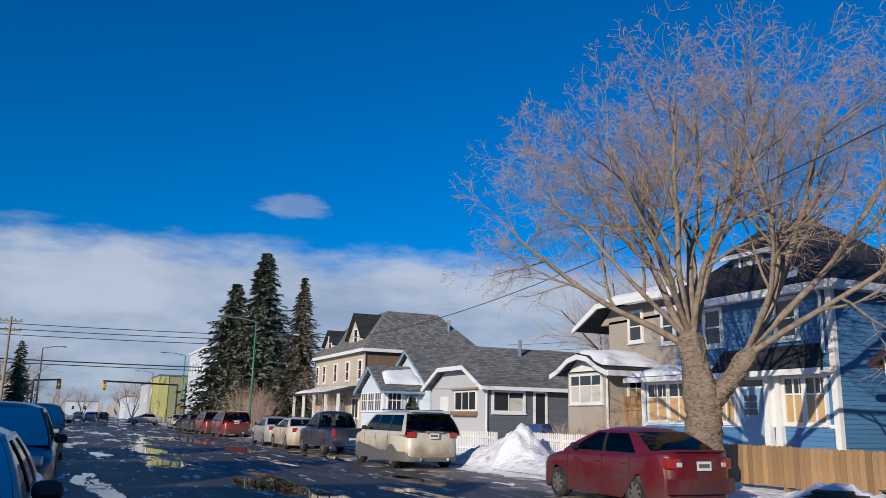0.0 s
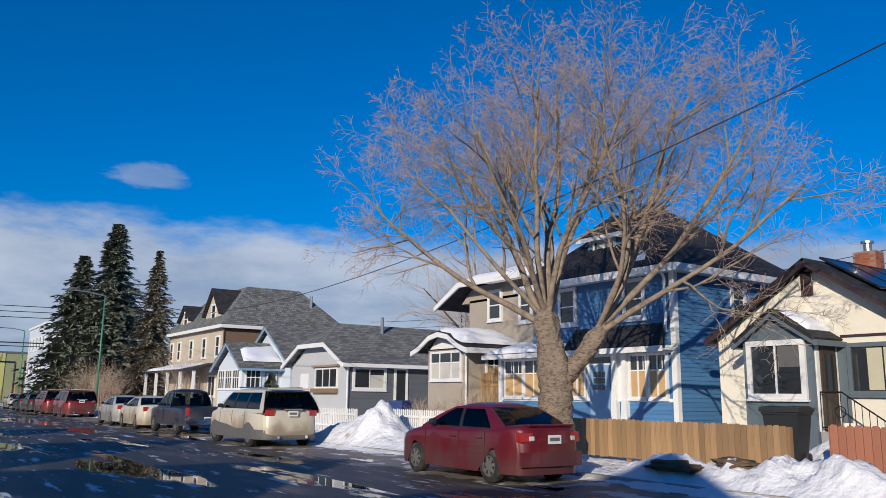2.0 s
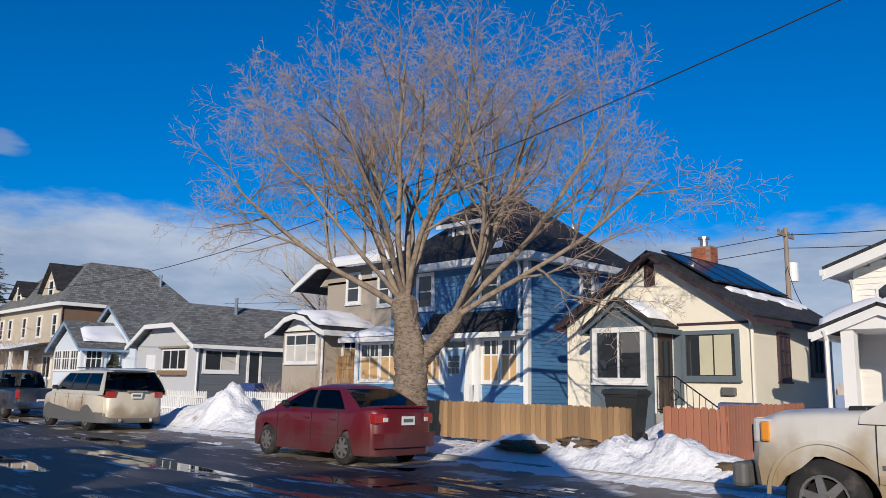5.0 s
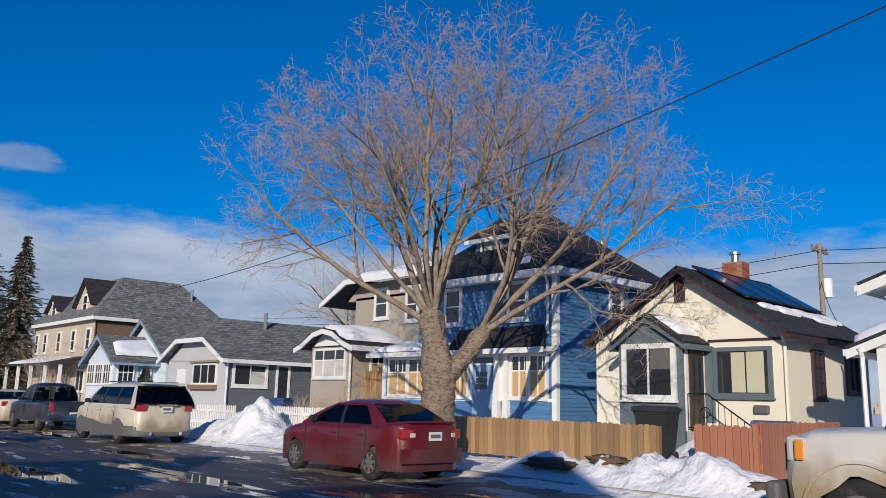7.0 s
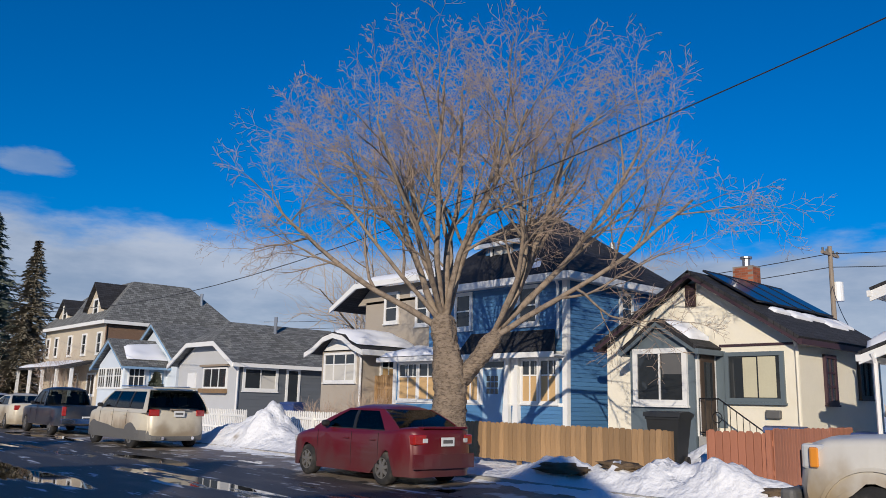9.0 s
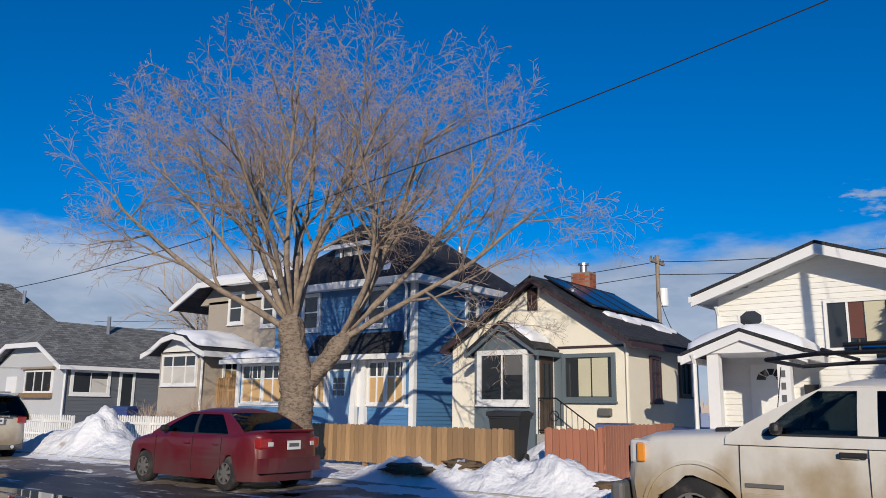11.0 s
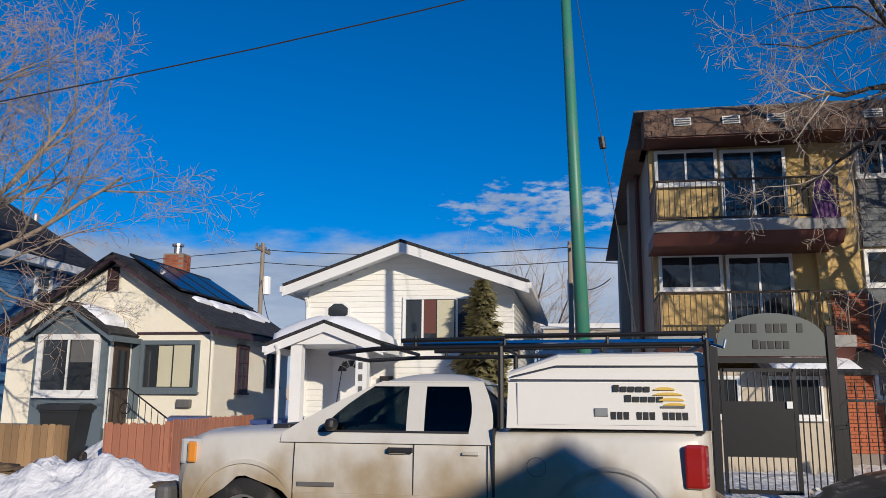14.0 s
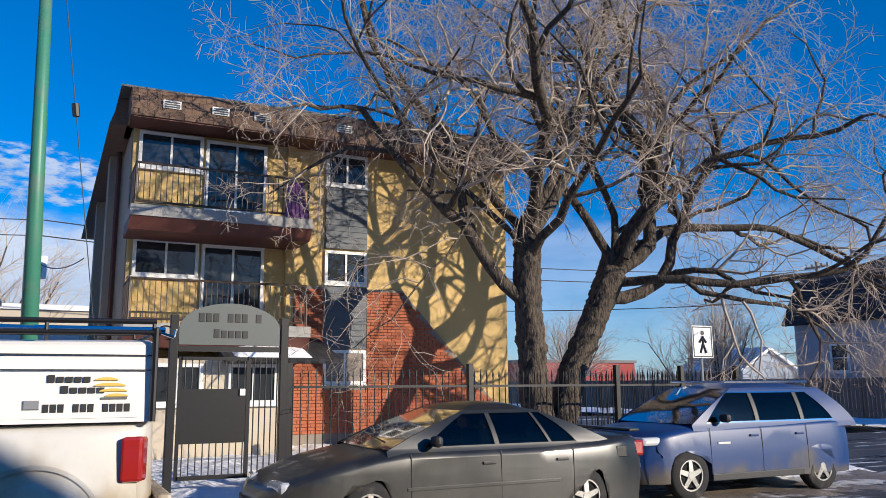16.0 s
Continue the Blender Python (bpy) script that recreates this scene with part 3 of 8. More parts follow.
def snow_cap(parent, quad, thick=0.16, name="snow_cover", wave=0.05):
    """Snow lying on a roof plane: a subdivided lens of snow, thin at its rim."""
    a, b, c, d = (Vector(p) for p in quad)
    nrm = (b - a).cross(c - a).normalized()
    if nrm.z < 0:
        nrm = -nrm
    k = 14
    bm = bmesh.new()
    rows = []
    for j in range(k + 1):
        row = []
        for i in range(k + 1):
            u, v = i / k, j / k
            p = (a * (1 - u) + b * u) * (1 - v) + (d * (1 - u) + c * u) * v
            e = min(u, 1 - u, v, 1 - v) * 5
            h = thick * min(1, e) ** 0.5 * (0.8 + 0.35 * noise.noise(p * 1.3)) + (0.004 if e > 0 else -0.02)
            p += (b - a) * 0.03 * noise.noise(p * 0.9 + Vector((7, 0, 0))) * (1 if e < 0.5 else 0)
            row.append(bm.verts.new(p + nrm * h))
        rows.append(row)
    for j in range(k):
        for i in range(k):
            bm.faces.new((rows[j][i], rows[j][i + 1], rows[j + 1][i + 1], rows[j + 1][i]))
    return part(name, bm, ROOF_SNOW, parent, smooth=True)


def cream_house():
    h = thing("cream_house", (20, 10.4, 0.2), "small cream stucco bungalow with slate-blue entry and solar roof", "house")
    gable_front(h, 17.9, 23.0, 7.72, 13.02, 0.2, 3.22, 10.22, 4.86, CREAM)
    r = gable_roof(h, 17.5, 23.3, 7.42, 13.14, 3.22, 10.2, 5.02, ROOF_DARK, FASCIA_BROWN, 0.08, 0.14)
    part("foundation", boxes((17.86, 22.98, 7.70, 13.05, 0.1, 0.95)), SLATE, h)
    part("wall_moulding", boxes((17.87, 17.9, 7.72, 9.6, 3.06, 3.12)), FASCIA_BROWN, h)
    # entry bay
    gable_front(h, 16.9, 17.92, 9.74, 11.56, 0.2, 3.0, 10.68, 3.66, SLATE, "entry_bay")
    gable_roof(h, 16.72, 17.95, 9.55, 11.74, 3.02, 10.68, 3.76, ROOF_DARK, SLATE, 0.09, 0.16)
    snow_cap(h, [(16.95, 9.85, 3.24), (17.95, 9.85, 3.24), (17.95, 10.55, 3.72), (16.95, 10.55, 3.72)], 0.12)
    window(h, "x", 9.90, 11.44, 1.61, 3.0, 16.9, -1, (0.5,), (), 0.13, behind=[(0.0, 0.45, 0.55, 1, GREY_PLASTIC)])
    d = part("door_surround", boxes((16.98, 17.86, 9.70, 9.74, 0.9, 3.0)), WHITE, h)
    part("door", boxes((17.10, 17.74, 9.668, 9.7, 0.92, 2.86)), DOOR_BROWN, d)
    part("door_glass", boxes((17.24, 17.6, 9.655, 9.668, 1.75, 2.66)), GLASS, d)
    window(h, "x", 7.98, 9.46, 1.72, 2.92, 17.9, -1, (), (), 0.10, trim=SLATE, behind=[(0.08, 0.42, 0.02, 0.98, CURTAIN), (0.45, 0.72, 0.02, 0.97, CURTAIN)])
    part("window_surround", boxes((17.875, 17.9, 9.46, 9.72, 1.1, 2.95)), SLATE, h)
    v = part("gable_vent", boxes((17.86, 17.9, 10.2, 10.5, 4.12, 4.72)), DOOR_BROWN, h)
    for i in range(8):
        part("vent_slat", boxes((17.845, 17.862, 10.22, 10.48, 4.15 + i * 0.068, 4.19 + i * 0.068)), FASCIA_BROWN, v)
    window(h, "y", 19.35, 20.0, 1.72, 2.92, 7.72, -1, (0.5,), (0.33, 0.66), 0.09, trim=FASCIA_BROWN)
    window(h, "y", 21.4, 22.2, 1.9, 2.9, 7.72, -1, (0.5,), (), 0.08, trim=DOOR_BROWN)
    downpipe(h, 17.86, 7.66, 0.6, 3.0, CREAM)
    m = part("mailbox", boxes((17.78, 17.9, 8.1, 8.45, 1.36, 1.55), bevel=0.02), GREY_PLASTIC, h)
    # chimney of separate bricks
    c = part("chimney", boxes((21.02, 21.48, 10.22, 10.83, 4.5, 5.62)), MORTAR, h)
    bm = boxes((-0.006, 0.0, -0.097, 0.097, 0, 0.062))
    me = mesh_of(bm, "brick", BRICK)
    for row in range(12):
        z = 4.72 + row * 0.072
        for i in range(3):
            y = 10.32 + i * 0.205 - (0.06 if row % 2 else 0.0)
            if 10.3 < y < 10.75:
                shared("brick", me, c, (21.02, y, z))
        for i in range(2):
            shared("brick", me, c, (21.14 + i * 0.21, 10.22, z), radians(90))
    part("flue_cap", tubes([((21.25, 10.52, 5.62), (21.25, 10.52, 5.84))], 0.11, 12), STEEL, c)
    part("flue_hood", tubes([((21.25, 10.52, 5.86), (21.25, 10.52, 5.92))], 0.17, 12), STEEL, c)
    # solar panels on the slope beside the white house
    s = (5.02 - 3.22) / (10.2 - 7.42)
    for i in range(4):
        xa = 18.25 + i * 1.12
        ya, yb = 8.75, 10.18
        za, zb = 3.22 + (ya - 7.42) * s + 0.13, 3.22 + (yb - 7.42) * s + 0.10
        bm = slabs([[(xa, ya, za), (xa + 1.08, ya, za), (xa + 1.08, yb, zb), (xa, yb, zb)]], 0.04)
        p = part("solar_panel", bm, SOLAR, h)
        part("panel_frame", tubes([((xa, ya, za), (xa + 1.08, ya, za)), ((xa, yb, zb), (xa + 1.08, yb, zb)), ((xa, ya, za), (xa, yb, zb))], 0.02, 4), BLACK_PLASTIC, p)
    for xa, xb, lo in ((18.7, 19.5, 8.52), (19.55, 20.5, 8.40), (20.45, 21.4, 8.46), (21.3, 22.4, 8.25), (22.3, 23.0, 8.35)):
        snow_cap(h, [(xa, lo, 3.22 + (lo - 7.42) * s + 0.02), (xb, lo - 0.05, 3.22 + (lo - 7.47) * s + 0.02), (xb, 8.72, 3.22 + 1.30 * s + 0.02), (xa, 8.70, 3.22 + 1.28 * s + 0.02)], 0.07)
    # steps and railing
    part("steps", boxes((16.95, 17.85, 8.9, 9.7, 0.2, 0.9), (16.95, 17.85, 8.6, 8.9, 0.2, 0.7), (16.95, 17.85, 8.3, 8.6, 0.2, 0.5)), CONCRETE, h)
    rail = thing("stair_railing", (16.95, 9.2, 0.9), "black wrought-iron stair railing with a scroll", "railing")
    pts = [((16.95, 9.65, 1.78), (16.95, 9.15, 1.78)), ((16.95, 9.15, 1.78), (16.95, 8.05, 1.05)), ((16.95, 9.65, 1.0), (16.95, 9.15, 1.0)), ((16.95, 9.15, 1.0), (16.95, 8.05, 0.6))]
    part("rail", tubes(pts, 0.018, 6), IRON, rail)
    for i in range(11):
        y = 9.65 - i * 0.155
        top = 1.78 if y > 9.15 else 1.78 - (9.15 - y) * 0.664
        part("baluster", tubes([((16.95, y, max(0.45, top - 0.85)), (16.95, y, top))], 0.009, 5), IRON, rail)
    bm = bmesh.new()
    for k in range(14):
        a, b = 2 * math.pi * k / 14, 2 * math.pi * (k + 1) / 14
        tube(bm, (16.94, 9.2 + 0.12 * math.cos(a), 1.35 + 0.12 * math.sin(a)), (16.94, 9.2 + 0.12 * math.cos(b), 1.35 + 0.12 * math.sin(b)), 0.012, sides=5)
    part("scroll", bm, IRON, rail)
    return h


def blue_house():
    h = thing("blue_house", (21, 18, 0.2), "two-storey blue house with white trim and enclosed porch", "house")
    y0, y1, x0, x1, ev = 14.55, 20.75, 18.0, 23.6, 5.4
    part("wall", boxes((x0, x1, y0, y1, 0.2, ev)), BLUE, h)
    siding(h, "y", y0, -1, 0.5, ev, lambda z: (x0 + 0.14, x1), BLUE, 0.125)
    siding(h, "x", x0, -1, 3.3, ev, lambda z: (y0 + 0.16, y1), BLUE, 0.125)
    part("corner_board", boxes((x0 - 0.035, x0 + 0.12, y0 - 0.045, y0 + 0.14, 0.4, ev)), WHITE, h)
    downpipe(h, x0 - 0.1, y0 + 0.25, 3.5, 5.1)
    o = 0.5
    cy, apex, xa, xb = (y0 + y1) / 2, 8.25, 20.6, 21.3
    e = ev + 0.05
    A, B, C, D = (x0 - o, y0 - o, e), (x1 + o, y0 - o, e), (x1 + o, y1 + o, e), (x0 - o, y1 + o, e)
    P, Q = (xa, cy, apex), (xb, cy, apex)
    r = part("roof", slabs([[A, B, Q, P], [B, C, Q], [C, D, P, Q], [D, A, P]], 0.1), ROOF_DARK, h)
    part("eave_fascia", boxes((x0 - o - 0.03, x0 - o + 0.05, y0 - o, y1 + o, e - 0.24, e - 0.02), (x0 - o, x1 + o, y0 - o - 0.03, y0 - o + 0.05, e - 0.24, e - 0.02)), WHITE, r)
    part("soffit", boxes((x0 - o + 0.04, x1 + o, y0 - o + 0.04, y1 + o, e - 0.2, e - 0.14)), WHITE, r)
    # dormer
    part("dormer", boxes((18.75, 20.6, 17.15, 18.75, 5.9, 7.0)), BLUE, h)
    m = (18.4, 17.95, 7.55)
    part("dormer_roof", slabs([[(18.45, 16.9, 6.95), (20.9, 16.9, 6.95), (20.9, 17.95, 7.75), (19.2, 17.95, 7.75)], [(18.45, 19.0, 6.95), (20.9, 19.0, 6.95), (20.9, 17.95, 7.75), (19.2, 17.95, 7.75)], [(18.45, 16.9, 6.95), (18.45, 19.0, 6.95), (19.2, 17.95, 7.75)]], 0.1), ROOF_DARK, h)
    part("dormer_fascia", boxes((18.43, 18.5, 16.9, 19.0, 6.78, 6.93)), WHITE, h)
    window(h, "x", 17.45, 18.45, 6.05, 6.85, 18.75, -1, (0.5,), (), 0.07, behind=[(0.1, 0.9, 0, 1, BLIND_GREY)])
    snow_cap(h, [(17.75, 15.2, 5.55), (17.75, 16.4, 5.55), (18.5, 16.4, 6.2), (18.5, 15.6, 6.2)], 0.12)
    # upper windows
    window(h, "x", 18.55, 19.42, 3.95, 5.22, x0, -1, (), (0.5,), 0.12)
    window(h, "x", 15.6, 16.5, 3.95, 5.22, x0, -1, (), (0.5,), 0.12)
    window(h, "y", 20.6, 21.35, 4.1, 5.2, y0, -1, (), (0.5,), 0.12)
    # enclosed porch with its own roof, longer than the house
    yl = 22.6
    part("porch_wall", boxes((x0 - 0.04, x0 + 1.9, y0 + 0.13, yl, 0.2, 1.55), (x0 - 0.04, x0 + 1.9, y1, yl, 1.55, 3.0)), BLUE, h)
    siding(h, "x", x0 - 0.04, -1, 0.4, 1.5, lambda z: (y0 + 0.16, 16.5), BLUE, 0.125)
    siding(h, "x", x0 - 0.04, -1, 0.4, 1.5, lambda z: (18.1, yl), BLUE, 0.125)
    part("porch_frame", boxes((x0 - 0.06, x0 - 0.03, y0 + 0.13, yl, 2.9, 3.12), (x0 - 0.07, x0 - 0.03, 16.3, 18.1, 1.5, 2.95), (x0 - 0.06, x0 - 0.03, 18.1, yl, 1.48, 1.58), (x0 - 0.06, x0 - 0.03, y0 + 0.13, 16.4, 1.5, 1.6), (x0 - 0.1, x0 + 0.1, yl - 0.14, yl + 0.02, 0.5, 3.0)), WHITE, h)
    pr = part("porch_roof", slabs([[(17.35, y0 - 0.05, 3.1), (17.35, 18.6, 3.1), (18.02, 18.6, 3.85), (18.02, y0 + 0.5, 3.85)], [(17.35, 18.6, 3.1), (17.35, yl + 0.3, 3.1), (18.9, yl + 0.3, 3.5), (18.9, 18.6, 3.5)]], 0.08), ROOF_DARK, h)
    part("porch_fascia", boxes((17.32, 17.37, y0 - 0.05, yl + 0.3, 2.92, 3.08)), WHITE, pr)
    part("porch_soffit", boxes((17.37, 18.0, y0, yl, 2.98, 3.01)), WHITE, pr)
    snow_cap(h, [(17.38, 18.7, 3.13), (17.38, yl + 0.25, 3.13), (18.9, yl + 0.2, 3.5), (18.9, 18.7, 3.5)], 0.17)
    tops = [(0, 1, 0.0, 0.62, BLIND)]
    for a, b in ((14.82, 15.54), (15.56, 16.28), (18.12, 18.94), (20.15, 21.2), (21.22, 22.3), (19.0, 20.1)):
        window(h, "x", a, b, 1.58, 2.92, x0 - 0.04, -1, (0.5,), (0.64,), 0.07, behind=tops)
    for a in (15.0, 15.2, 15.72, 15.95, 20.4, 20.7, 21.5, 21.9, 19.2, 19.6):
        part("transom_bar", boxes((x0 - 0.085, x0 - 0.055, a - 0.012, a + 0.012, 2.44, 2.86)), WHITE, h)
    d = part("front_door", boxes((x0 - 0.12, x0 - 0.06, 17.05, 17.92, 0.6, 2.62), bevel=0.01), BLUE_TRIM, h, "pale blue panelled door with nine small panes")
    for i in range(3):
        for j in range(3):
            part("door_pane", boxes((x0 - 0.13, x0 - 0.118, 17.24 + i * 0.18, 17.38 + i * 0.18, 1.85 + j * 0.2, 2.01 + j * 0.2)), GLASS, d)
    part("transom", boxes((x0 - 0.1, x0 - 0.06, 17.05, 17.92, 2.68, 2.86)), GLASS, h)
    for ya, yb in ((16.72, 16.92), (16.32, 16.5)):
        bm = prism(bmesh.new(), [(x0 - 0.22, ya - 0.06, 0.3), (x0 - 0.22, yb + 0.06, 0.3), (x0 - 0.22, yb, 1.55), (x0 - 0.22, ya, 1.55)], (0.16, 0, 0))
        box(bm, x0 - 0.2, x0 - 0.08, ya + 0.02, yb - 0.02, 1.55, 2.95)
        part("porch_post", bm, WHITE, h)
    part("vent_pipe", tubes([((22.6, 16.2, 5.8), (22.6, 16.2, 7.3))], 0.1, 10), STEEL, h)
    return h


def tan_house():
    h = thing("tan_house", (22, 26, 0.2), "two-storey tan stucco house with snowy bay roof", "house")
    part("wall", boxes((20.0, 26, 22.9, 27.3, 0.2, 5.7)), TAN, h)
    part("roof", slabs([[(19.2, 21.8, 6.4), (19.2, 27.2, 6.4), (22.5, 26.2, 7.4), (22.5, 22.5, 7.4)], [(19.2, 27.0, 6.45), (19.2, 28.9, 5.5), (26, 28.9, 5.5), (26, 26.6, 6.6)], [(26.5, 21.8, 6.4), (26.5, 27.2, 6.4), (22.5, 26.2, 7.4), (22.5, 22.5, 7.4)]], 0.12), ROOF_DARK, h)
    part("fascia", prism(bmesh.new(), [(19.17, 21.8, 6.4), (19.17, 27.1, 6.42), (19.17, 28.9, 5.5), (19.17, 28.9, 5.3), (19.17, 27.0, 6.2), (19.17, 21.8, 6.18)], (0.08, 0, 0)), WHITE, h)
    part("upper_wall", prism(bmesh.new(), [(20.0, 22.9, 5.6), (20.0, 27.9, 5.6), (20.0, 27.0, 6.3), (20.0, 22.9, 6.3)], (5, 0, 0)), TAN, h)
    snow_cap(h, [(19.25, 22.2, 6.44), (19.25, 27.0, 6.44), (21.5, 26.4, 7.12), (21.5, 22.6, 7.12)], 0.16)
    window(h, "x", 25.0, 25.95, 4.7, 6.02, 20.0, -1, (), (0.5,), 0.12)
    window(h, "x", 23.1, 23.9, 4.5, 5.9, 20.0, -1, (), (0.5,), 0.12)
    # bay with a bowed, snowy roof
    part("bay", boxes((17.4, 20.05, 23.95, 26.55, 0.2, 3.45)), TAN, h)
    ys = [23.3, 23.9, 24.6, 25.25, 25.9, 26.6, 27.2]
    zs = [3.42, 3.62, 4.0, 4.12, 4.0, 3.62, 3.42]
    bm = bmesh.new()
    for i in range(6):
        slab(bm, [(16.95, ys[i], zs[i]), (20.0, ys[i], zs[i]), (20.0, ys[i + 1], zs[i + 1]), (16.95, ys[i + 1], zs[i + 1])], 0.1)
    r = part("bay_roof", bm, ROOF_DARK, h)
    bm = bmesh.new()
    for i in range(6):
        prism(bm, [(16.92, ys[i], zs[i] - 0.05), (16.92, ys[i + 1], zs[i + 1] - 0.05), (16.92, ys[i + 1], zs[i + 1] - 0.24), (16.92, ys[i], zs[i] - 0.24)], (0.06, 0, 0))
    box(bm, 16.95, 20.0, 23.27, 23.33, 3.2, 3.4)
    part("bay_fascia", bm, WHITE, r)
    part("bay_gable", prism(bmesh.new(), [(17.4, 23.95, 3.4), (17.4, 26.55, 3.4), (17.4, 25.9, 3.9), (17.4, 24.6, 3.9)], (2, 0, 0)), WHITE, h)
    snow_cap(h, [(17.0, 23.7, 3.62), (17.0, 25.25, 4.18), (20.0, 25.25, 4.18), (20.0, 23.7, 3.62)], 0.26)
    snow_cap(h, [(17.0, 25.2, 4.18), (17.0, 27.0, 3.55), (20.0, 27.0, 3.55), (20.0, 25.2, 4.18)], 0.26)
    window(h, "x", 24.2, 26.35, 2.2, 3.35, 17.4, -1, (0.3, 0.7), (0.62,), 0.09, behind=[(0, 1, 0, 0.6, BLIND_GREY)])
    window(h, "y", 18.3, 19.1, 2.15, 3.25, 23.95, -1, (0.5,), (0.6,), 0.09, behind=[(0, 1, 0, 0.6, BLIND)])
    downpipe(h, 17.36, 23.9, 0.6, 3.1)
    return h


def grey_house():
    h = thing("grey_house", (20, 37.5, 0.2), "low grey house with clipped gable and dark siding", "house")
    y0, y1, ym, ev, ap = 34.1, 40.6, 37.35, 3.2, 5.35
    x0, x1 = 17.7, 25.0
    part("wall", prism(bmesh.new(), [(x0, y0, 0.2), (x0, y1, 0.2), (x0, y1, ev), (x0, ym + 1.4, 4.1), (x0, ym - 1.4, 4.1), (x0, y0, ev)], (x1 - x0, 0, 0)), GREY_LIGHT, h)
    siding(h, "y", y0, -1, 0.5, ev, lambda z: (x0 + 0.1, x1), GREY_DARK, 0.16)
    xo = 17.2
    part("roof", slabs([[(xo, y0 - 0.4, ev - 0.05), (x1, y0 - 0.4, ev - 0.05), (x1, ym, ap), (xo + 1.6, ym, ap), (xo, ym - 1.5, 4.22)],
                        [(xo, y1 + 0.4, ev - 0.05), (x1, y1 + 0.4, ev - 0.05), (x1, ym, ap), (xo + 1.6, ym, ap), (xo, ym + 1.5, 4.22)],
                        [(xo, ym - 1.5, 4.22), (xo, ym + 1.5, 4.22), (xo + 1.6, ym, ap)]], 0.1), ROOF_GREY, h)
    bm = bmesh.new()
    for s in (-1, 1):
        ye = ym + s * (ym - y0 + 0.4)
        prism(bm, [(xo - 0.04, ye, ev - 0.06), (xo - 0.04, ym + s * 1.5, 4.2), (xo - 0.04, ym + s * 1.5, 3.98), (xo - 0.04, ye, ev - 0.28)], (0.07, 0, 0))
    box(bm, xo - 0.04, xo + 0.03, ym - 1.5, ym + 1.5, 3.98, 4.2)
    box(bm, xo, x1, y0 - 0.47, y0 - 0.38, ev - 0.25, ev - 0.07)
    part("fascia", bm, WHITE, h)
    downpipe(h, x0 - 0.05, y0 - 0.1, 0.5, 3.0)
    window(h, "y", 17.95, 19.85, 1.85, 3.0, y0, -1, (0.5,), (), 0.14, behind=[(0.5, 1, 0, 0.7, BLIND_GREY)])
    window(h, "y", 20.3, 21.1, 1.2, 3.0, y0, -1, (), (), 0.12)
    window(h, "x", 35.1, 37.6, 1.95, 2.95, x0, -1, (0.33, 0.66), (), 0.07)
    part("window_box", boxes((x0 - 0.25, x0 - 0.02, 35.0, 37.7, 1.72, 1.93)), CEDAR, h)
    part("window_hood", boxes((x0 - 0.2, x0 - 0.02, 34.9, 37.8, 3.0, 3.1)), POLE_WOOD, h)
    part("front_door", boxes((x0 - 0.05, x0, 38.5, 39.4, 0.7, 2.7)), WHITE, h)
    part("vent_pipe", tubes([((21, 36.6, 4.8), (21, 36.6, 5.75))], 0.09, 8), STEEL, h)
    return h


def pale_cottage():
    h = thing("pale_cottage", (19, 49, 0.2), "small pale blue cottage with glazed porch", "house")
    gable_front(h, 17.0, 19.6, 46.4, 50.6, 0.2, 3.3, 48.5, 4.5, PALE, "porch")
    gable_roof(h, 16.6, 19.6, 45.8, 51.2, 3.2, 48.5, 4.85, ROOF_GREY, BLUE_TRIM, 0.1, 0.22)
    gable_front(h, 19.5, 28.0, 45.0, 52.0, 0.2, 3.6, 48.5, 5.7, PALE)
    gable_roof(h, 19.1, 28.3, 44.5, 52.5, 3.5, 48.5, 6.0, ROOF_GREY, BLUE_TRIM, 0.1, 0.24)
    snow_cap(h, [(17.0, 46.3, 3.6), (19.5, 46.3, 3.6), (19.5, 48.0, 4.65), (17.2, 47.6, 4.4)], 0.22)
    for a in (46.7, 48.0, 49.3):
        window(h, "x", a, a + 1.2, 1.9, 3.1, 17.0, -1, (0.33, 0.66), (0.6,), 0.07)
    window(h, "y", 17.2, 18.2, 1.9, 3.1, 46.4, -1, (0.33, 0.66), (0.6,), 0.08)
    part("front_door", boxes((18.45, 19.3, 46.36, 46.4, 0.6, 3.0)), BLUE_TRIM, h)
    window(h, "y", 18.55, 19.2, 1.2, 2.85, 46.36, -1, (), (), 0.07, pane=GLASS)
    return h


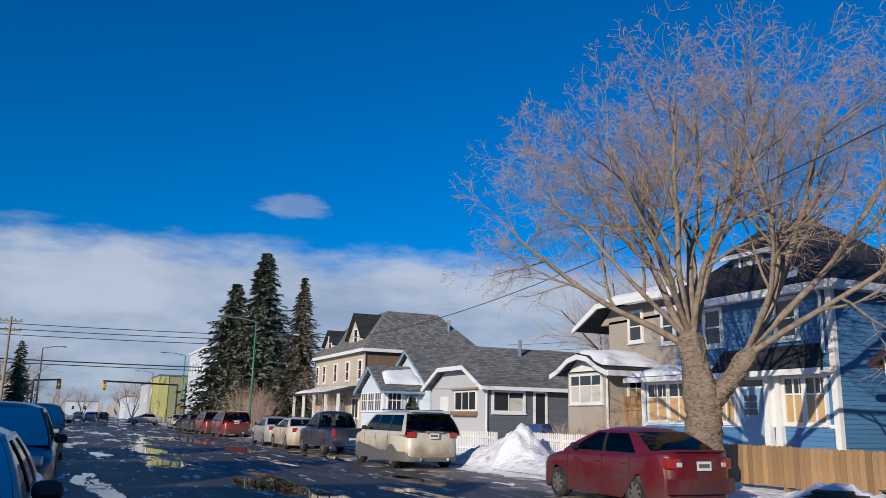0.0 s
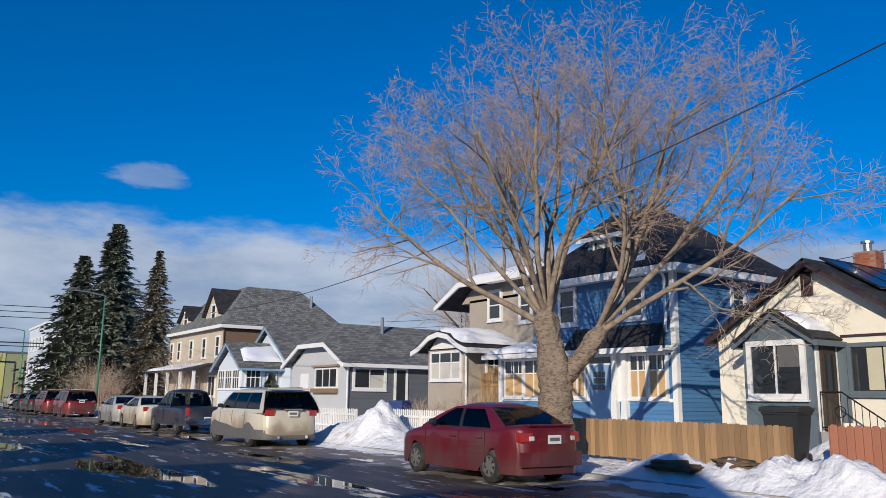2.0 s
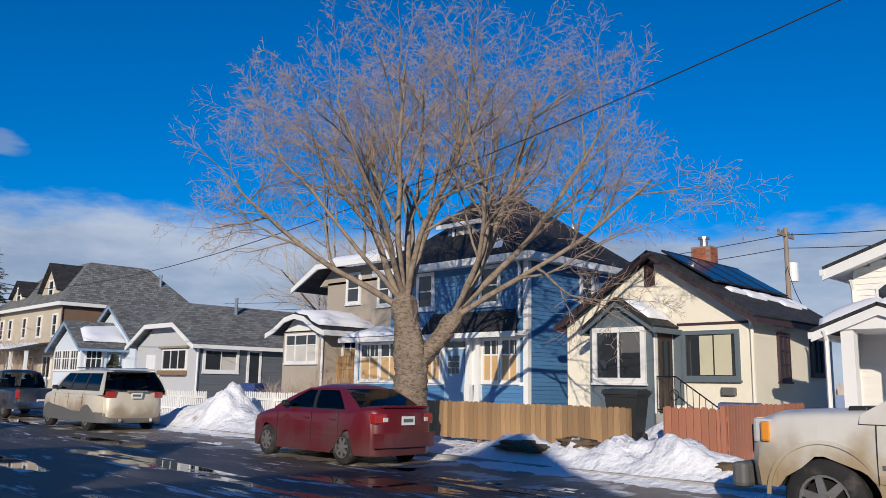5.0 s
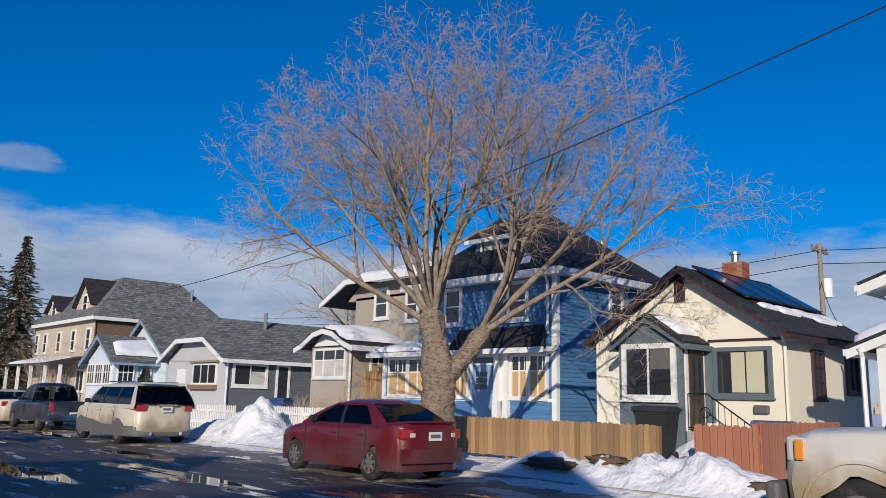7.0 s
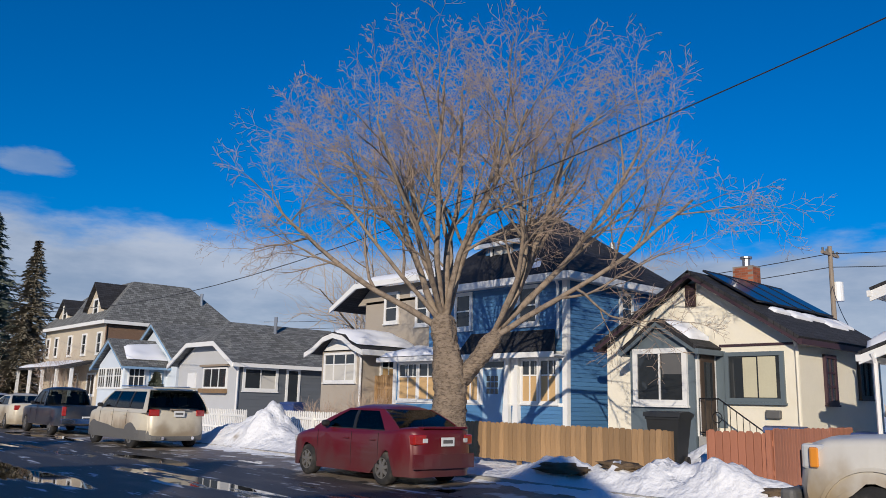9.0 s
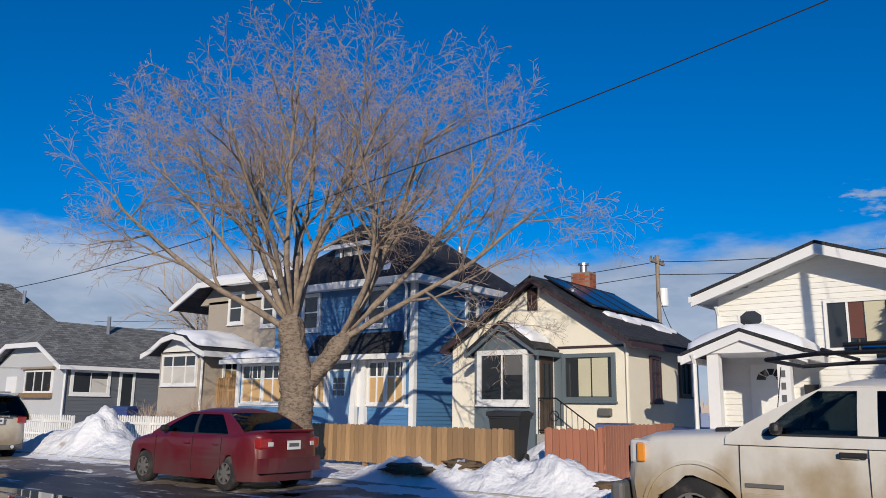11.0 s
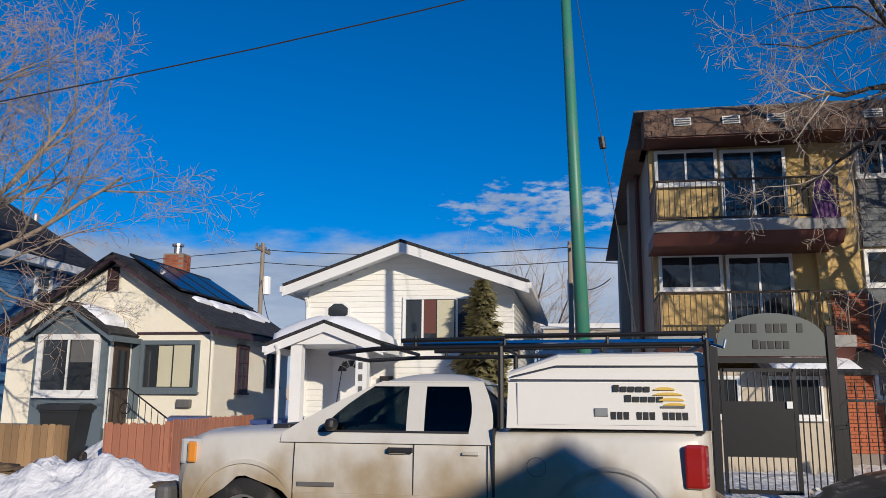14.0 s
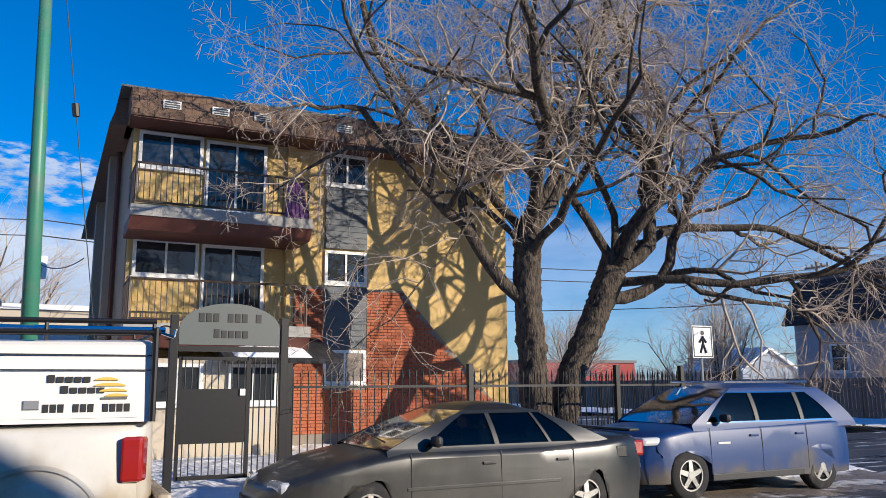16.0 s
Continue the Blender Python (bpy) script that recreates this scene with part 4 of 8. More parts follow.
def big_tan_house():
    h = thing("big_tan_house", (22, 60, 0.2), "large two-and-a-half-storey tan house with grey roof", "house")
    x0, x1, y0, y1, ev, ap = 18.0, 27.0, 52.9, 66.0, 6.3, 9.4
    part("wall", boxes((x0, x1, y0, y1, 0.2, ev)), TAN_LIGHT, h)
    part("side_shingles", boxes((x0 + 0.02, x1, y0 - 0.03, y0 - 0.005, 3.4, ev)), MANSARD, h)
    A, B, C, D = (x0 - 0.4, y0 - 0.4, ev), (x1 + 0.4, y0 - 0.4, ev), (x1 + 0.4, y1 + 0.4, ev), (x0 - 0.4, y1 + 0.4, ev)
    P, Q, R, S = (20.5, 55.6, ap), (24.6, 55.6, ap), (24.6, 63.0, ap), (20.5, 63.0, ap)
    part("roof", slabs([[A, B, Q, P], [B, C, R, Q], [C, D, S, R], [D, A, P, S], [P, Q, R, S]], 0.1), ROOF_GREY, h)
    part("fascia", boxes((x0 - 0.43, x0 - 0.36, y0 - 0.4, y1 + 0.4, ev - 0.25, ev - 0.02), (x0 - 0.4, x1 + 0.4, y0 - 0.43, y0 - 0.36, ev - 0.25, ev - 0.02)), WHITE, h)
    for yc, w, z in ((56.2, 1.9, 9.0), (62.8, 1.6, 8.3)):
        g = part("dormer", prism(bmesh.new(), [(18.3, yc - w, ev), (18.3, yc + w, ev), (18.3, yc + w * 0.9, ev + 1.0), (18.3, yc, z), (18.3, yc - w * 0.9, ev + 1.0)], (2.6, 0, 0)), TAN_LIGHT, h)
        part("dormer_roof", slabs([[(18.0, yc - w, ev + 0.9), (21.2, yc - w, ev + 0.9), (21.2, yc, z + 0.15), (18.0, yc, z + 0.15)], [(18.0, yc + w, ev + 0.9), (21.2, yc + w, ev + 0.9), (21.2, yc, z + 0.15), (18.0, yc, z + 0.15)]], 0.1), ROOF_DARK, g)
        window(h, "x", yc - 0.5, yc + 0.5, ev + 0.4, ev + 1.7, 18.3, -1, (), (0.5,), 0.12)
    for a in (53.6, 56.5, 59.5, 62.6, 64.6):
        window(h, "x", a, a + 0.9, 4.1, 5.6, x0, -1, (), (0.5,), 0.12)
    for a in (54.0, 57.5, 61.5):
        window(h, "x", a, a + 1.6, 1.4, 2.9, x0, -1, (0.5,), (), 0.12)
    part("porch_roof", slabs([[(16.0, 53.0, 3.25), (16.0, 65.5, 3.25), (18.0, 65.5, 3.75), (18.0, 53.0, 3.75)]], 0.14), ROOF_DARK, h)
    snow_cap(h, [(16.05, 56.0, 3.3), (16.05, 65.3, 3.3), (17.9, 65.3, 3.75), (17.9, 56.0, 3.75)], 0.15)
    for a in (53.2, 56.2, 59.3, 62.3, 65.3):
        part("porch_post", boxes((16.1, 16.28, a - 0.09, a + 0.09, 0.3, 3.15)), WHITE, h)
    part("vent_pipe", tubes([((25, 54.3, 7.4), (25, 54.3, 8.9))], 0.12, 8), STEEL, h)
    downpipe(h, x0 - 0.06, y0 - 0.08, 0.6, 6.0, MANSARD)
    return h


def white_house():
    h = thing("white_house", (21, 3, 0.2), "white two-storey house with wide gable and snowy entry canopy", "house")
    x0, x1, y0, y1, ev, ym, ap = 18.0, 26.0, 0.62, 5.4, 4.04, 3.07, 4.99
    s = (5.11 - 4.12) / (5.79 - 3.07)
    gable_front(h, x0, x1, y0, y1, 0.2, ev, ym, ap - 0.05, WHITE_SIDING)
    siding(h, "x", x0, -1, 0.8, ap - 0.1, lambda z: (y0, y1) if z < ev else (ym - (ap - z) / s + 0.1, ym + (ap - z) / s - 0.1), WHITE_SIDING, 0.125)
    siding(h, "y", y0, -1, 0.8, ev - 0.15, lambda z: (x0, x1), WHITE_SIDING, 0.125)
    r = gable_roof(h, 17.3, 26.4, 0.22, 5.8, 4.15, ym, 5.12, ROOF_DARK, WHITE, 0.07, 0.24)
    part("soffit", slabs([[(17.33, 0.27, 4.01), (26.3, 0.27, 4.01), (26.3, ym, 4.96), (17.33, ym, 4.96)], [(17.33, 5.75, 4.01), (26.3, 5.75, 4.01), (26.3, ym, 4.96), (17.33, ym, 4.96)]], 0.03), WHITE, r)
    window(h, "x", 1.49, 3.13, 2.8, 3.9, x0, -1, (0.22, 0.74), (), 0.07, behind=[(0.26, 0.52, 0.0, 1, CURTAIN), (0.54, 0.72, 0.2, 1, MAROON)])
    bm = bmesh.new()
    for rr, xx in ((0.31, x0 - 0.05), ):
        prism(bm, [(xx, 4.66 + rr * math.cos(math.pi / 8 + k * math.pi / 4), 3.58 + rr * 0.8 * math.sin(math.pi / 8 + k * math.pi / 4)) for k in range(8)], (0.06, 0, 0))
    o = part("octagon_window", bm, WHITE, h)
    bm = prism(bmesh.new(), [(x0 - 0.062, 4.66 + 0.25 * math.cos(math.pi / 8 + k * math.pi / 4), 3.58 + 0.19 * math.sin(math.pi / 8 + k * math.pi / 4)) for k in range(8)], (0.02, 0, 0))
    part("pane", bm, GLASS, o)
    # entry canopy
    ca = 16.0
    c = part("canopy_gable", prism(bmesh.new(), [(16.1, 5.2, 2.7), (16.1, 3.45, 2.7), (16.1, 4.36, 3.02)], (1.9, 0, 0)), WHITE, h)
    gable_roof(h, ca, 18.0, 3.1, 5.62, 2.72, 4.36, 3.2, ROOF_DARK, WHITE, 0.06, 0.2)
    snow_cap(h, [(16.1, 3.2, 2.8), (18.0, 3.2, 2.8), (18.0, 4.4, 3.24), (16.1, 4.4, 3.24)], 0.24)
    snow_cap(h, [(16.1, 4.3, 3.24), (18.0, 4.3, 3.24), (18.0, 5.55, 2.78), (16.1, 5.55, 2.78)], 0.24)
    for ya in (3.58, 4.98):
        part("canopy_post", boxes((16.15, 16.37, ya - 0.12, ya + 0.12, 0.2, 2.7)), WHITE, h)
    part("entry_door", boxes((17.93, 17.985, 3.85, 4.75, 0.6, 2.55)), WHITE, h)
    bm = bmesh.new()
    for k in range(5):
        a, b = math.pi * k / 5 + 0.06, math.pi * (k + 1) / 5 - 0.06
        prism(bm, [(17.92, 4.3 + 0.12 * math.cos(a), 2.2 + 0.12 * math.sin(a)), (17.92, 4.3 + 0.32 * math.cos(a), 2.2 + 0.26 * math.sin(a)), (17.92, 4.3 + 0.32 * math.cos(b), 2.2 + 0.26 * math.sin(b)), (17.92, 4.3 + 0.12 * math.cos(b), 2.2 + 0.12 * math.sin(b))], (0.012, 0, 0))
    part("fan_light", bm, GLASS, h)
    for k in range(3):
        part("number_bar", boxes((16.13, 16.148, 3.55, 3.63, 2.2 - k * 0.24, 2.33 - k * 0.24)), GREY_PLASTIC, h)
    part("mailbox", boxes((17.8, 17.95, 3.3, 3.6, 1.9, 2.1)), BLACK_PLASTIC, h)
    downpipe(h, 16.1, 5.35, 0.6, 2.5)
    downpipe(h, 17.95, 5.4, 1.2, 3.7)
    return h


def apartment():
    h = thing("apartment_building", (22, -7, 0.2), "three-storey ochre stucco and brick apartment block with balconies", "apartment building")
    x0, x1, ya, yb, top = 18.0, 33.0, -11.65, -2.45, 7.17
    part("wall", boxes((x0, x1, -5.75, yb, 0.2, top), (x0, x1, ya, -5.75, 0.2, top)), YELLOW, h)
    part("side_wall", boxes((x0 + 0.15, x1, yb, yb + 0.02, 0.2, top)), APT_GREY, h)
    for xa, xb in ((20.6, 21.4), (26.0, 26.8)):
        part("side_pilaster", boxes((xa, xb, yb, yb + 0.30, 0.2, 7.7)), APT_GREY, h)
    part("side_downpipe", tubes([((20.2, yb + 0.12, 0.5), (20.2, yb + 0.12, 7.6))], 0.06, 6), MAROON, h)
    # shingled mansard band
    bm = prism(bmesh.new(), [(x0 - 0.85, ya - 0.1, top), (x0 - 0.72, ya - 0.1, 7.78), (x0 + 1.0, ya - 0.1, 7.78), (x0 + 1.0, ya - 0.1, top)], (0, yb - ya + 0.25, 0))
    mz = part("mansard", bm, MANSARD, h)
    me = mesh_of(prism(bmesh.new(), [(-0.012, 0, 0), (-0.004, 0, 0.155), (0.01, 0, 0.155), (0.01, 0, 0)], (0, 0.29, 0)), "shingle", MANSARD)
    for row in range(4):
        for i in range(31):
            z = top + row * 0.15
            s = shared("shingle", me, mz, (x0 - 0.855 + 0.213 * (z - top), ya - 0.1 + i * 0.3 + (0.15 if row % 2 else 0), z))
    part("side_mansard", prism(bmesh.new(), [(x0, yb, top), (x0, yb + 0.5, top), (x0, yb + 0.3, 7.78), (x0, yb, 7.78)], (15, 0, 0)), MANSARD, h)
    part("roof_cap", boxes((x0 - 0.76, x1, ya - 0.15, yb + 0.35, 7.78, 7.82)), GREY_PLASTIC, h)
    part("soffit", boxes((x0 - 0.83, x0, ya - 0.08, yb + 0.1, top - 0.03, top - 0.003)), MAROON, h)
    for yv in (-3.1, -4.1, -5.0, -6.9, -8.8):
        v = part("roof_vent", boxes((x0 - 0.86, x0 - 0.72, yv - 0.18, yv + 0.18, 7.40, 7.57)), WHITE, h)
        for k in range(3):
            part("vent_slat", boxes((x0 - 0.875, x0 - 0.858, yv - 0.15, yv + 0.15, 7.42 + k * 0.05, 7.445 + k * 0.05)), GREY_PLASTIC, v)
    # recessed balcony bay
    for z in (3.95, 6.3, 1.64):
        if z > 2:
            window(h, "x", -3.90, -2.56, z, z + 0.80, x0, -1, (0.5,), (), 0.07)
            window(h, "x", -5.32, -3.96, z - 0.85, z + 0.76, x0, -1, (0.5,), (), 0.07)
        window(h, "x", -7.78, -6.74, z + 0.04, z + 0.82, x0, -1, (0.5,), (), 0.07)
    part("slate_band", boxes((x0 - 0.062, x0 - 0.004, -7.78, -6.74, 2.5, 3.92), (x0 - 0.062, x0 - 0.004, -7.78, -6.74, 4.82, 6.27)), SLAT_GREY, h)
    siding(h, "x", x0 - 0.062, -1, 2.5, 3.9, lambda z: (-7.775, -6.745), SLAT_GREY, 0.14)
    siding(h, "x", x0 - 0.062, -1, 4.82, 6.25, lambda z: (-7.775, -6.745), SLAT_GREY, 0.14)
    part("bay_divider", boxes((x0 - 0.12, x0 - 0.002, -6.0, -5.8, 0.3, top)), YELLOW, h)
    for z in (5.05, 2.75):
        b = part("balcony", boxes((16.50, x0, -6.0, -2.35, z - 0.1, z + 0.12)), CONCRETE, h)
        part("balcony_fascia", prism(bmesh.new(), [(16.53, -6.0, z - 0.1), (16.53, -2.35, z - 0.1), (16.75, -2.35, z - 0.34), (16.75, -6.0, z - 0.34)], (1.2, 0, 0)), MAROON, b)
        part("balcony_rail", tubes([((16.6, -5.92, z + 0.98), (16.6, -2.43, z + 0.98)), ((16.6, -2.43, z + 0.98), (x0, -2.43, z + 0.98)), ((16.6, -5.92, z + 0.98), (x0, -5.92, z + 0.98)), ((16.6, -5.92, z + 0.2), (16.6, -2.43, z + 0.2)), ((16.6, -5.92, z + 0.12), (16.6, -5.92, z + 0.98)), ((16.6, -2.43, z + 0.12), (16.6, -2.43, z + 0.98))], 0.024, 6), DOOR_BROWN, b)
        for i in range(33):
            part("baluster", tubes([((16.6, -5.9 + i * 0.107, z + 0.2), (16.6, -5.9 + i * 0.107, z + 0.98))], 0.011, 4), DOOR_BROWN, b)
        for i in range(12):
            part("baluster", tubes([((16.7 + i * 0.108, -2.43, z + 0.2), (16.7 + i * 0.108, -2.43, z + 0.98))], 0.011, 4), DOOR_BROWN, b)
    # brick base with a clipped corner, laid brick by brick
    wall = part("brick_base", prism(bmesh.new(), [(x0 - 0.05, -5.82, 0.2), (x0 - 0.05, -11.5, 0.2), (x0 - 0.05, -11.5, 0.9), (x0 - 0.05, -8.7, 3.9), (x0 - 0.05, -5.82, 3.9)], (0.046, 0, 0)), MORTAR, h)
    bm = boxes((-0.03, 0.0, 0.0, 0.205, 0.0, 0.062))
    me = mesh_of(bm, "brick", BRICK)
    far = bmesh.new()
    count = 0
    z = 0.6
    row = 0
    while z < 3.84:
        end = -11.45 if z < 0.9 else -11.45 + (z - 0.9) * 2.8 / 3.0
        y = -5.84 - 0.205 - (0.107 if row % 2 else 0)
        while y > end:
            cut = z > 1.56 and y < -6.74 and y + 0.205 > -7.78
            if cut:
                if y + 0.205 > -6.73:
                    box(far, x0 - 0.08, x0 - 0.05, -6.735, y + 0.205, z, z + 0.062)
                if y < -7.79:
                    box(far, x0 - 0.08, x0 - 0.05, y, -7.785, z, z + 0.062)
            elif -9.0 < y and z > 1.75 and count < 300:
                shared("brick", me, wall, (x0 - 0.05, y, z))
                count += 1
            else:
                box(far, x0 - 0.08, x0 - 0.05, y, y + 0.205, z, z + 0.062)
            y -= 0.215
        z += 0.074
        row += 1
    tagged(part("bricks", far, BRICK, wall), kind="stuff")
    part("entry_roof", slabs([[(16.2, -6.6, 2.2), (16.2, -4.2, 2.2), (x0, -4.2, 2.75), (x0, -6.6, 2.75)]], 0.1), ROOF_DARK, h)
    snow_cap(h, [(16.25, -6.0, 2.22), (16.25, -4.4, 2.22), (17.6, -4.4, 2.62), (17.6, -6.0, 2.62)], 0.14)
    part("entry_wall", boxes((16.8, x0, -5.6, -2.6, 0.2, 2.2)), TAN_LIGHT, h)
    window(h, "x", -5.4, -4.4, 1.3, 2.1, 16.8, -1, (0.5,), (), 0.07)
    window(h, "x", -3.9, -2.9, 1.3, 2.1, 16.8, -1, (0.5,), (), 0.07)
    cloth = bmesh.new()
    for i in range(9):
        tube(cloth, (16.55 + 0.05 * (i % 2), -5.85 + i * 0.05, 5.15), (16.6, -5.75 + i * 0.03, 5.95 - 0.05 * (i % 3)), 0.07, 0.05, 6)
    tagged(part("hanging_cloth", cloth, PURPLE), "purple cloth bundled over a balcony rail", "cloth")
    return h


cream_house()
blue_house()
tan_house()
grey_house()
pale_cottage()
big_tan_house()
white_house()
apartment()

# houses across the street, behind the camera, whose roofs shade the road
for name, yc, ap, w in (("gabled_house", -13.15, 8.18, 4.2), ("gabled_house", -5.4, 8.95, 3.6), ("gabled_house", 4.5, 7.4, 4.0), ("gabled_house", 14.5, 7.2, 4.0), ("gabled_house", 26.0, 6.8, 4.0)):
    g = thing(name, (-14, yc, 0.1), "plain gabled house on the shaded side of the street", "house", "houses across the street")
    gable_front(g, -10.0, -20.0, yc - w + 0.4, yc + w - 0.4, 0.0, ap - w * 0.68, yc, ap - 0.2, TAN)
    gable_roof(g, -9.8, -20.3, yc - w, yc + w, ap - w * 0.7, yc, ap, ROOF_DARK, WHITE)
    for yy in (yc - 1.8, yc + 0.8):
        window(g, "x", yy, yy + 1.1, 1.3, 2.6, -10.0, 1, (0.5,))

# ---- vehicles ----


def paint(name, colour, rough=0.3, dirt=None, metal=0.2, lo=0.45, hi=0.75, coat=0.35, splash=(0.3, 1.2)):
    return mat(name, colour, rough, 0.06, 1.5, metal=metal, coat=coat, dirt=dirt, dirt_scale=1.6, dirt_lo=lo, dirt_hi=hi, stretch=(1, 1, 0.8), splash=splash)


def wheel(parent, x, y, r, out, rim_mat, spokes=5, width=0.22):
    # near-black drum paints the shade seen between the spokes
    w = part("wheel", tubes([((x - out * width, y, r), (x - out * 0.03, y, r))], r * 0.5, 14), SHADED_INSIDE, parent)
    bm = bmesh.new()
    prof = [(0.0, 0.62), (0.0, 0.68), (-0.008, 0.9), (-0.03, 0.99), (-0.07, 1.0), (-width + 0.05, 1.0), (-width, 0.9), (-width, 0.62)]
    k = 22
    rings = [[bm.verts.new((x + out * px, y + r * pr * math.cos(2 * math.pi * i / k), r + r * pr * math.sin(2 * math.pi * i / k))) for px, pr in prof] for i in range(k)]
    for i in range(k):
        a, b = rings[i], rings[(i + 1) % k]
        for j in range(len(prof) - 1):
            bm.faces.new((a[j], a[j + 1], b[j + 1], b[j]))
    bmesh.ops.recalc_face_normals(bm, faces=bm.faces)
    part("tyre", bm, RUBBER, w, smooth=True)
    bm = bmesh.new()
    for s in range(spokes):
        a = 2 * math.pi * (s + 0.25) / spokes
        c, sn = math.cos(a), math.sin(a)
        h = r * 0.085
        pts = [(x + out * 0.0, y + r * 0.10 * c - h * 1.3 * sn, r + r * 0.10 * sn + h * 1.3 * c), (x + out * -0.012, y + r * 0.62 * c - h * sn, r + r * 0.62 * sn + h * c),
               (x + out * -0.012, y + r * 0.62 * c + h * sn, r + r * 0.62 * sn - h * c), (x + out * 0.0, y + r * 0.10 * c + h * 1.3 * sn, r + r * 0.10 * sn - h * 1.3 * c)]
        prism(bm, pts, (-out * 0.03, 0, 0))
    tube(bm, (x - out * 0.04, y, r), (x + out * 0.004, y, r), r * 0.17, sides=12)
    for i in range(k):
        a, b = 2 * math.pi * i / k, 2 * math.pi * (i + 1) / k
        prism(bm, [(x - out * 0.005, y + r * q * math.cos(t), r + r * q * math.sin(t)) for q, t in ((0.56, a), (0.645, a), (0.645, b), (0.56, b))], (-out * 0.06, 0, 0))
    part("rim", bm, rim_mat, w)
    return w


def car_body(top, ground, wheels, arch, half, length, end=0.13, nose=0.13):
    """Lower body: a side outline with wheel arches, swept across the width with rounded shoulders and tapered ends."""
    y1, y0 = top[0][0], top[-1][0]
    low = []
    low.append((y0 + 0.02, ground))
    for wy, wr in sorted(wheels):
        low.append((wy - arch, ground))
        for k in range(1, 18):
            a = math.pi - math.pi * k / 18
            low.append((wy + arch * math.cos(a), max(ground, wr + arch * math.sin(a))))
        low.append((wy + arch, ground))
    low.append((y1 - 0.02, ground))
    outline = list(top[::1])
    loop = low + outline
    ym = (y0 + y1) / 2
    zc = 0.62
    rounds = [(0.0, -0.014), (0.4, -0.012), (0.7, -0.008), (0.85, 0.0), (0.925, 0.012), (0.965, 0.03), (0.988, 0.055), (1.0, 0.085)]
    bm = bmesh.new()
    slices = [[bm.verts.new((f, y, z)) for y, z in loop] for f in [-r[0] for r in rounds[:0:-1]] + [r[0] for r in rounds]]
    k = len(loop)
    for a, b in zip(slices, slices[1:]):
        for i in range(k):
            bm.faces.new((a[i], a[(i + 1) % k], b[(i + 1) % k], b[i]))
    for r in (slices[0], slices[-1][::-1]):
        bmesh.ops.triangulate(bm, faces=[bm.faces.new(r)])
    # cut finely before bending, so that the flanks follow the curves
    cuts = [((0, y0 + (y1 - y0) * q / 14, 0), (0, 1, 0)) for q in range(1, 14)] + [((0, 0, z), (0, 0, 1)) for z in (0.45, 0.621, 0.8)]
    for at, way in cuts:
        bmesh.ops.bisect_plane(bm, geom=bm.verts[:] + bm.edges[:] + bm.faces[:], plane_co=at, plane_no=way, dist=0.0005)
    for v in bm.verts:
        f, y, z = v.co
        g = abs(f)
        lo = max(n for n in range(len(rounds) - 1) if rounds[n][0] <= g + 1e-6)
        (ga, ia), (gb, ib) = rounds[lo], rounds[lo + 1]
        ins = ia + (ib - ia) * (g - ga) / (gb - ga)
        e = abs(y - ym) / (length / 2)
        taper = 1 - end * max(0, (e - 0.72) / 0.28) ** 2
        crown = g ** 4 * 0.03 if z > zc else 0
        side = 1 - 0.035 * max(0, abs(z - zc) / 0.6) ** 2
        back = min(ins, 0.04) * (1.5 if e > 0.9 else 0) + nose * g ** 3 * max(0.0, (e - 0.62) / 0.38) ** 1.5
        drop = (ins + crown) * min(1.0, max(0.0, (z - zc) / 0.25))
        v.co = (half * f * taper * side, y - math.copysign(back, y - ym), z - drop)
    bmesh.ops.recalc_face_normals(bm, faces=bm.faces)
    return bm


def cabin_lines(c, bulge=0.05):
    """The curves of a cabin: half width, height, and the rear and front edges, each by the share s from belt to roof edge."""
    yb0, yb1, yr0, yr1, zb, zr, wb, wr = c
    zs = zr - 0.07

    def half(s):
        return wb + (wr - wb) * s + 0.025 * math.sin(math.pi * max(0.0, s))

    def height(s):
        return zb + (zs - zb) * s

    def rear(s):
        return yb0 + (yr0 - yb0) * s - bulge * math.sin(math.pi * max(0.0, s))

    def front(s):
        return yb1 + (yr1 - yb1) * s + bulge * math.sin(math.pi * max(0.0, s))

    return half, height, rear, front


def side_strip(c, out, lo, hi, s0, s1, proud=0.0, thick=0.03, n=5):
    """A curved strip of a cabin's flank between two upright curves lo(s) and hi(s)."""
    half, height, _, _ = cabin_lines(c)
    bm = bmesh.new()
    rows = []
    for k in range(n + 1):
        s = s0 + (s1 - s0) * k / n
        x, z = half(s) + proud, height(s)
        rows.append([bm.verts.new(p) for p in ((out * x, lo(s), z), (out * x, hi(s), z), (out * (x - thick), hi(s), z), (out * (x - thick), lo(s), z))])
    for a, b in zip(rows, rows[1:]):
        for i in range(4):
            bm.faces.new((a[i], a[(i + 1) % 4], b[(i + 1) % 4], b[i]))
    bm.faces.new(rows[0])
    bm.faces.new(rows[-1][::-1])
    bmesh.ops.recalc_face_normals(bm, faces=bm.faces)
    return bm


def end_glass(c, sgn, s0=0.03, s1=0.985):
    """A bowed windshield or rear window between the pillars."""
    half, height, rear, front = cabin_lines(c)
    bm = bmesh.new()
    rows = []
    for k in range(7):
        s = s0 + (s1 - s0) * k / 6
        row = []
        for i in range(11):
            f = -1 + i / 5
            y = (front(s) if sgn > 0 else rear(s)) + sgn * 0.09 * (1 - f * f) * (1 - s) - sgn * 0.012
            row.append(bm.verts.new((f * (half(s) - 0.035), y, height(s))))
        rows.append(row)
    for a, b in zip(rows, rows[1:]):
        for i in range(10):
            bm.faces.new((a[i], a[i + 1], b[i + 1], b[i]))
    return bm


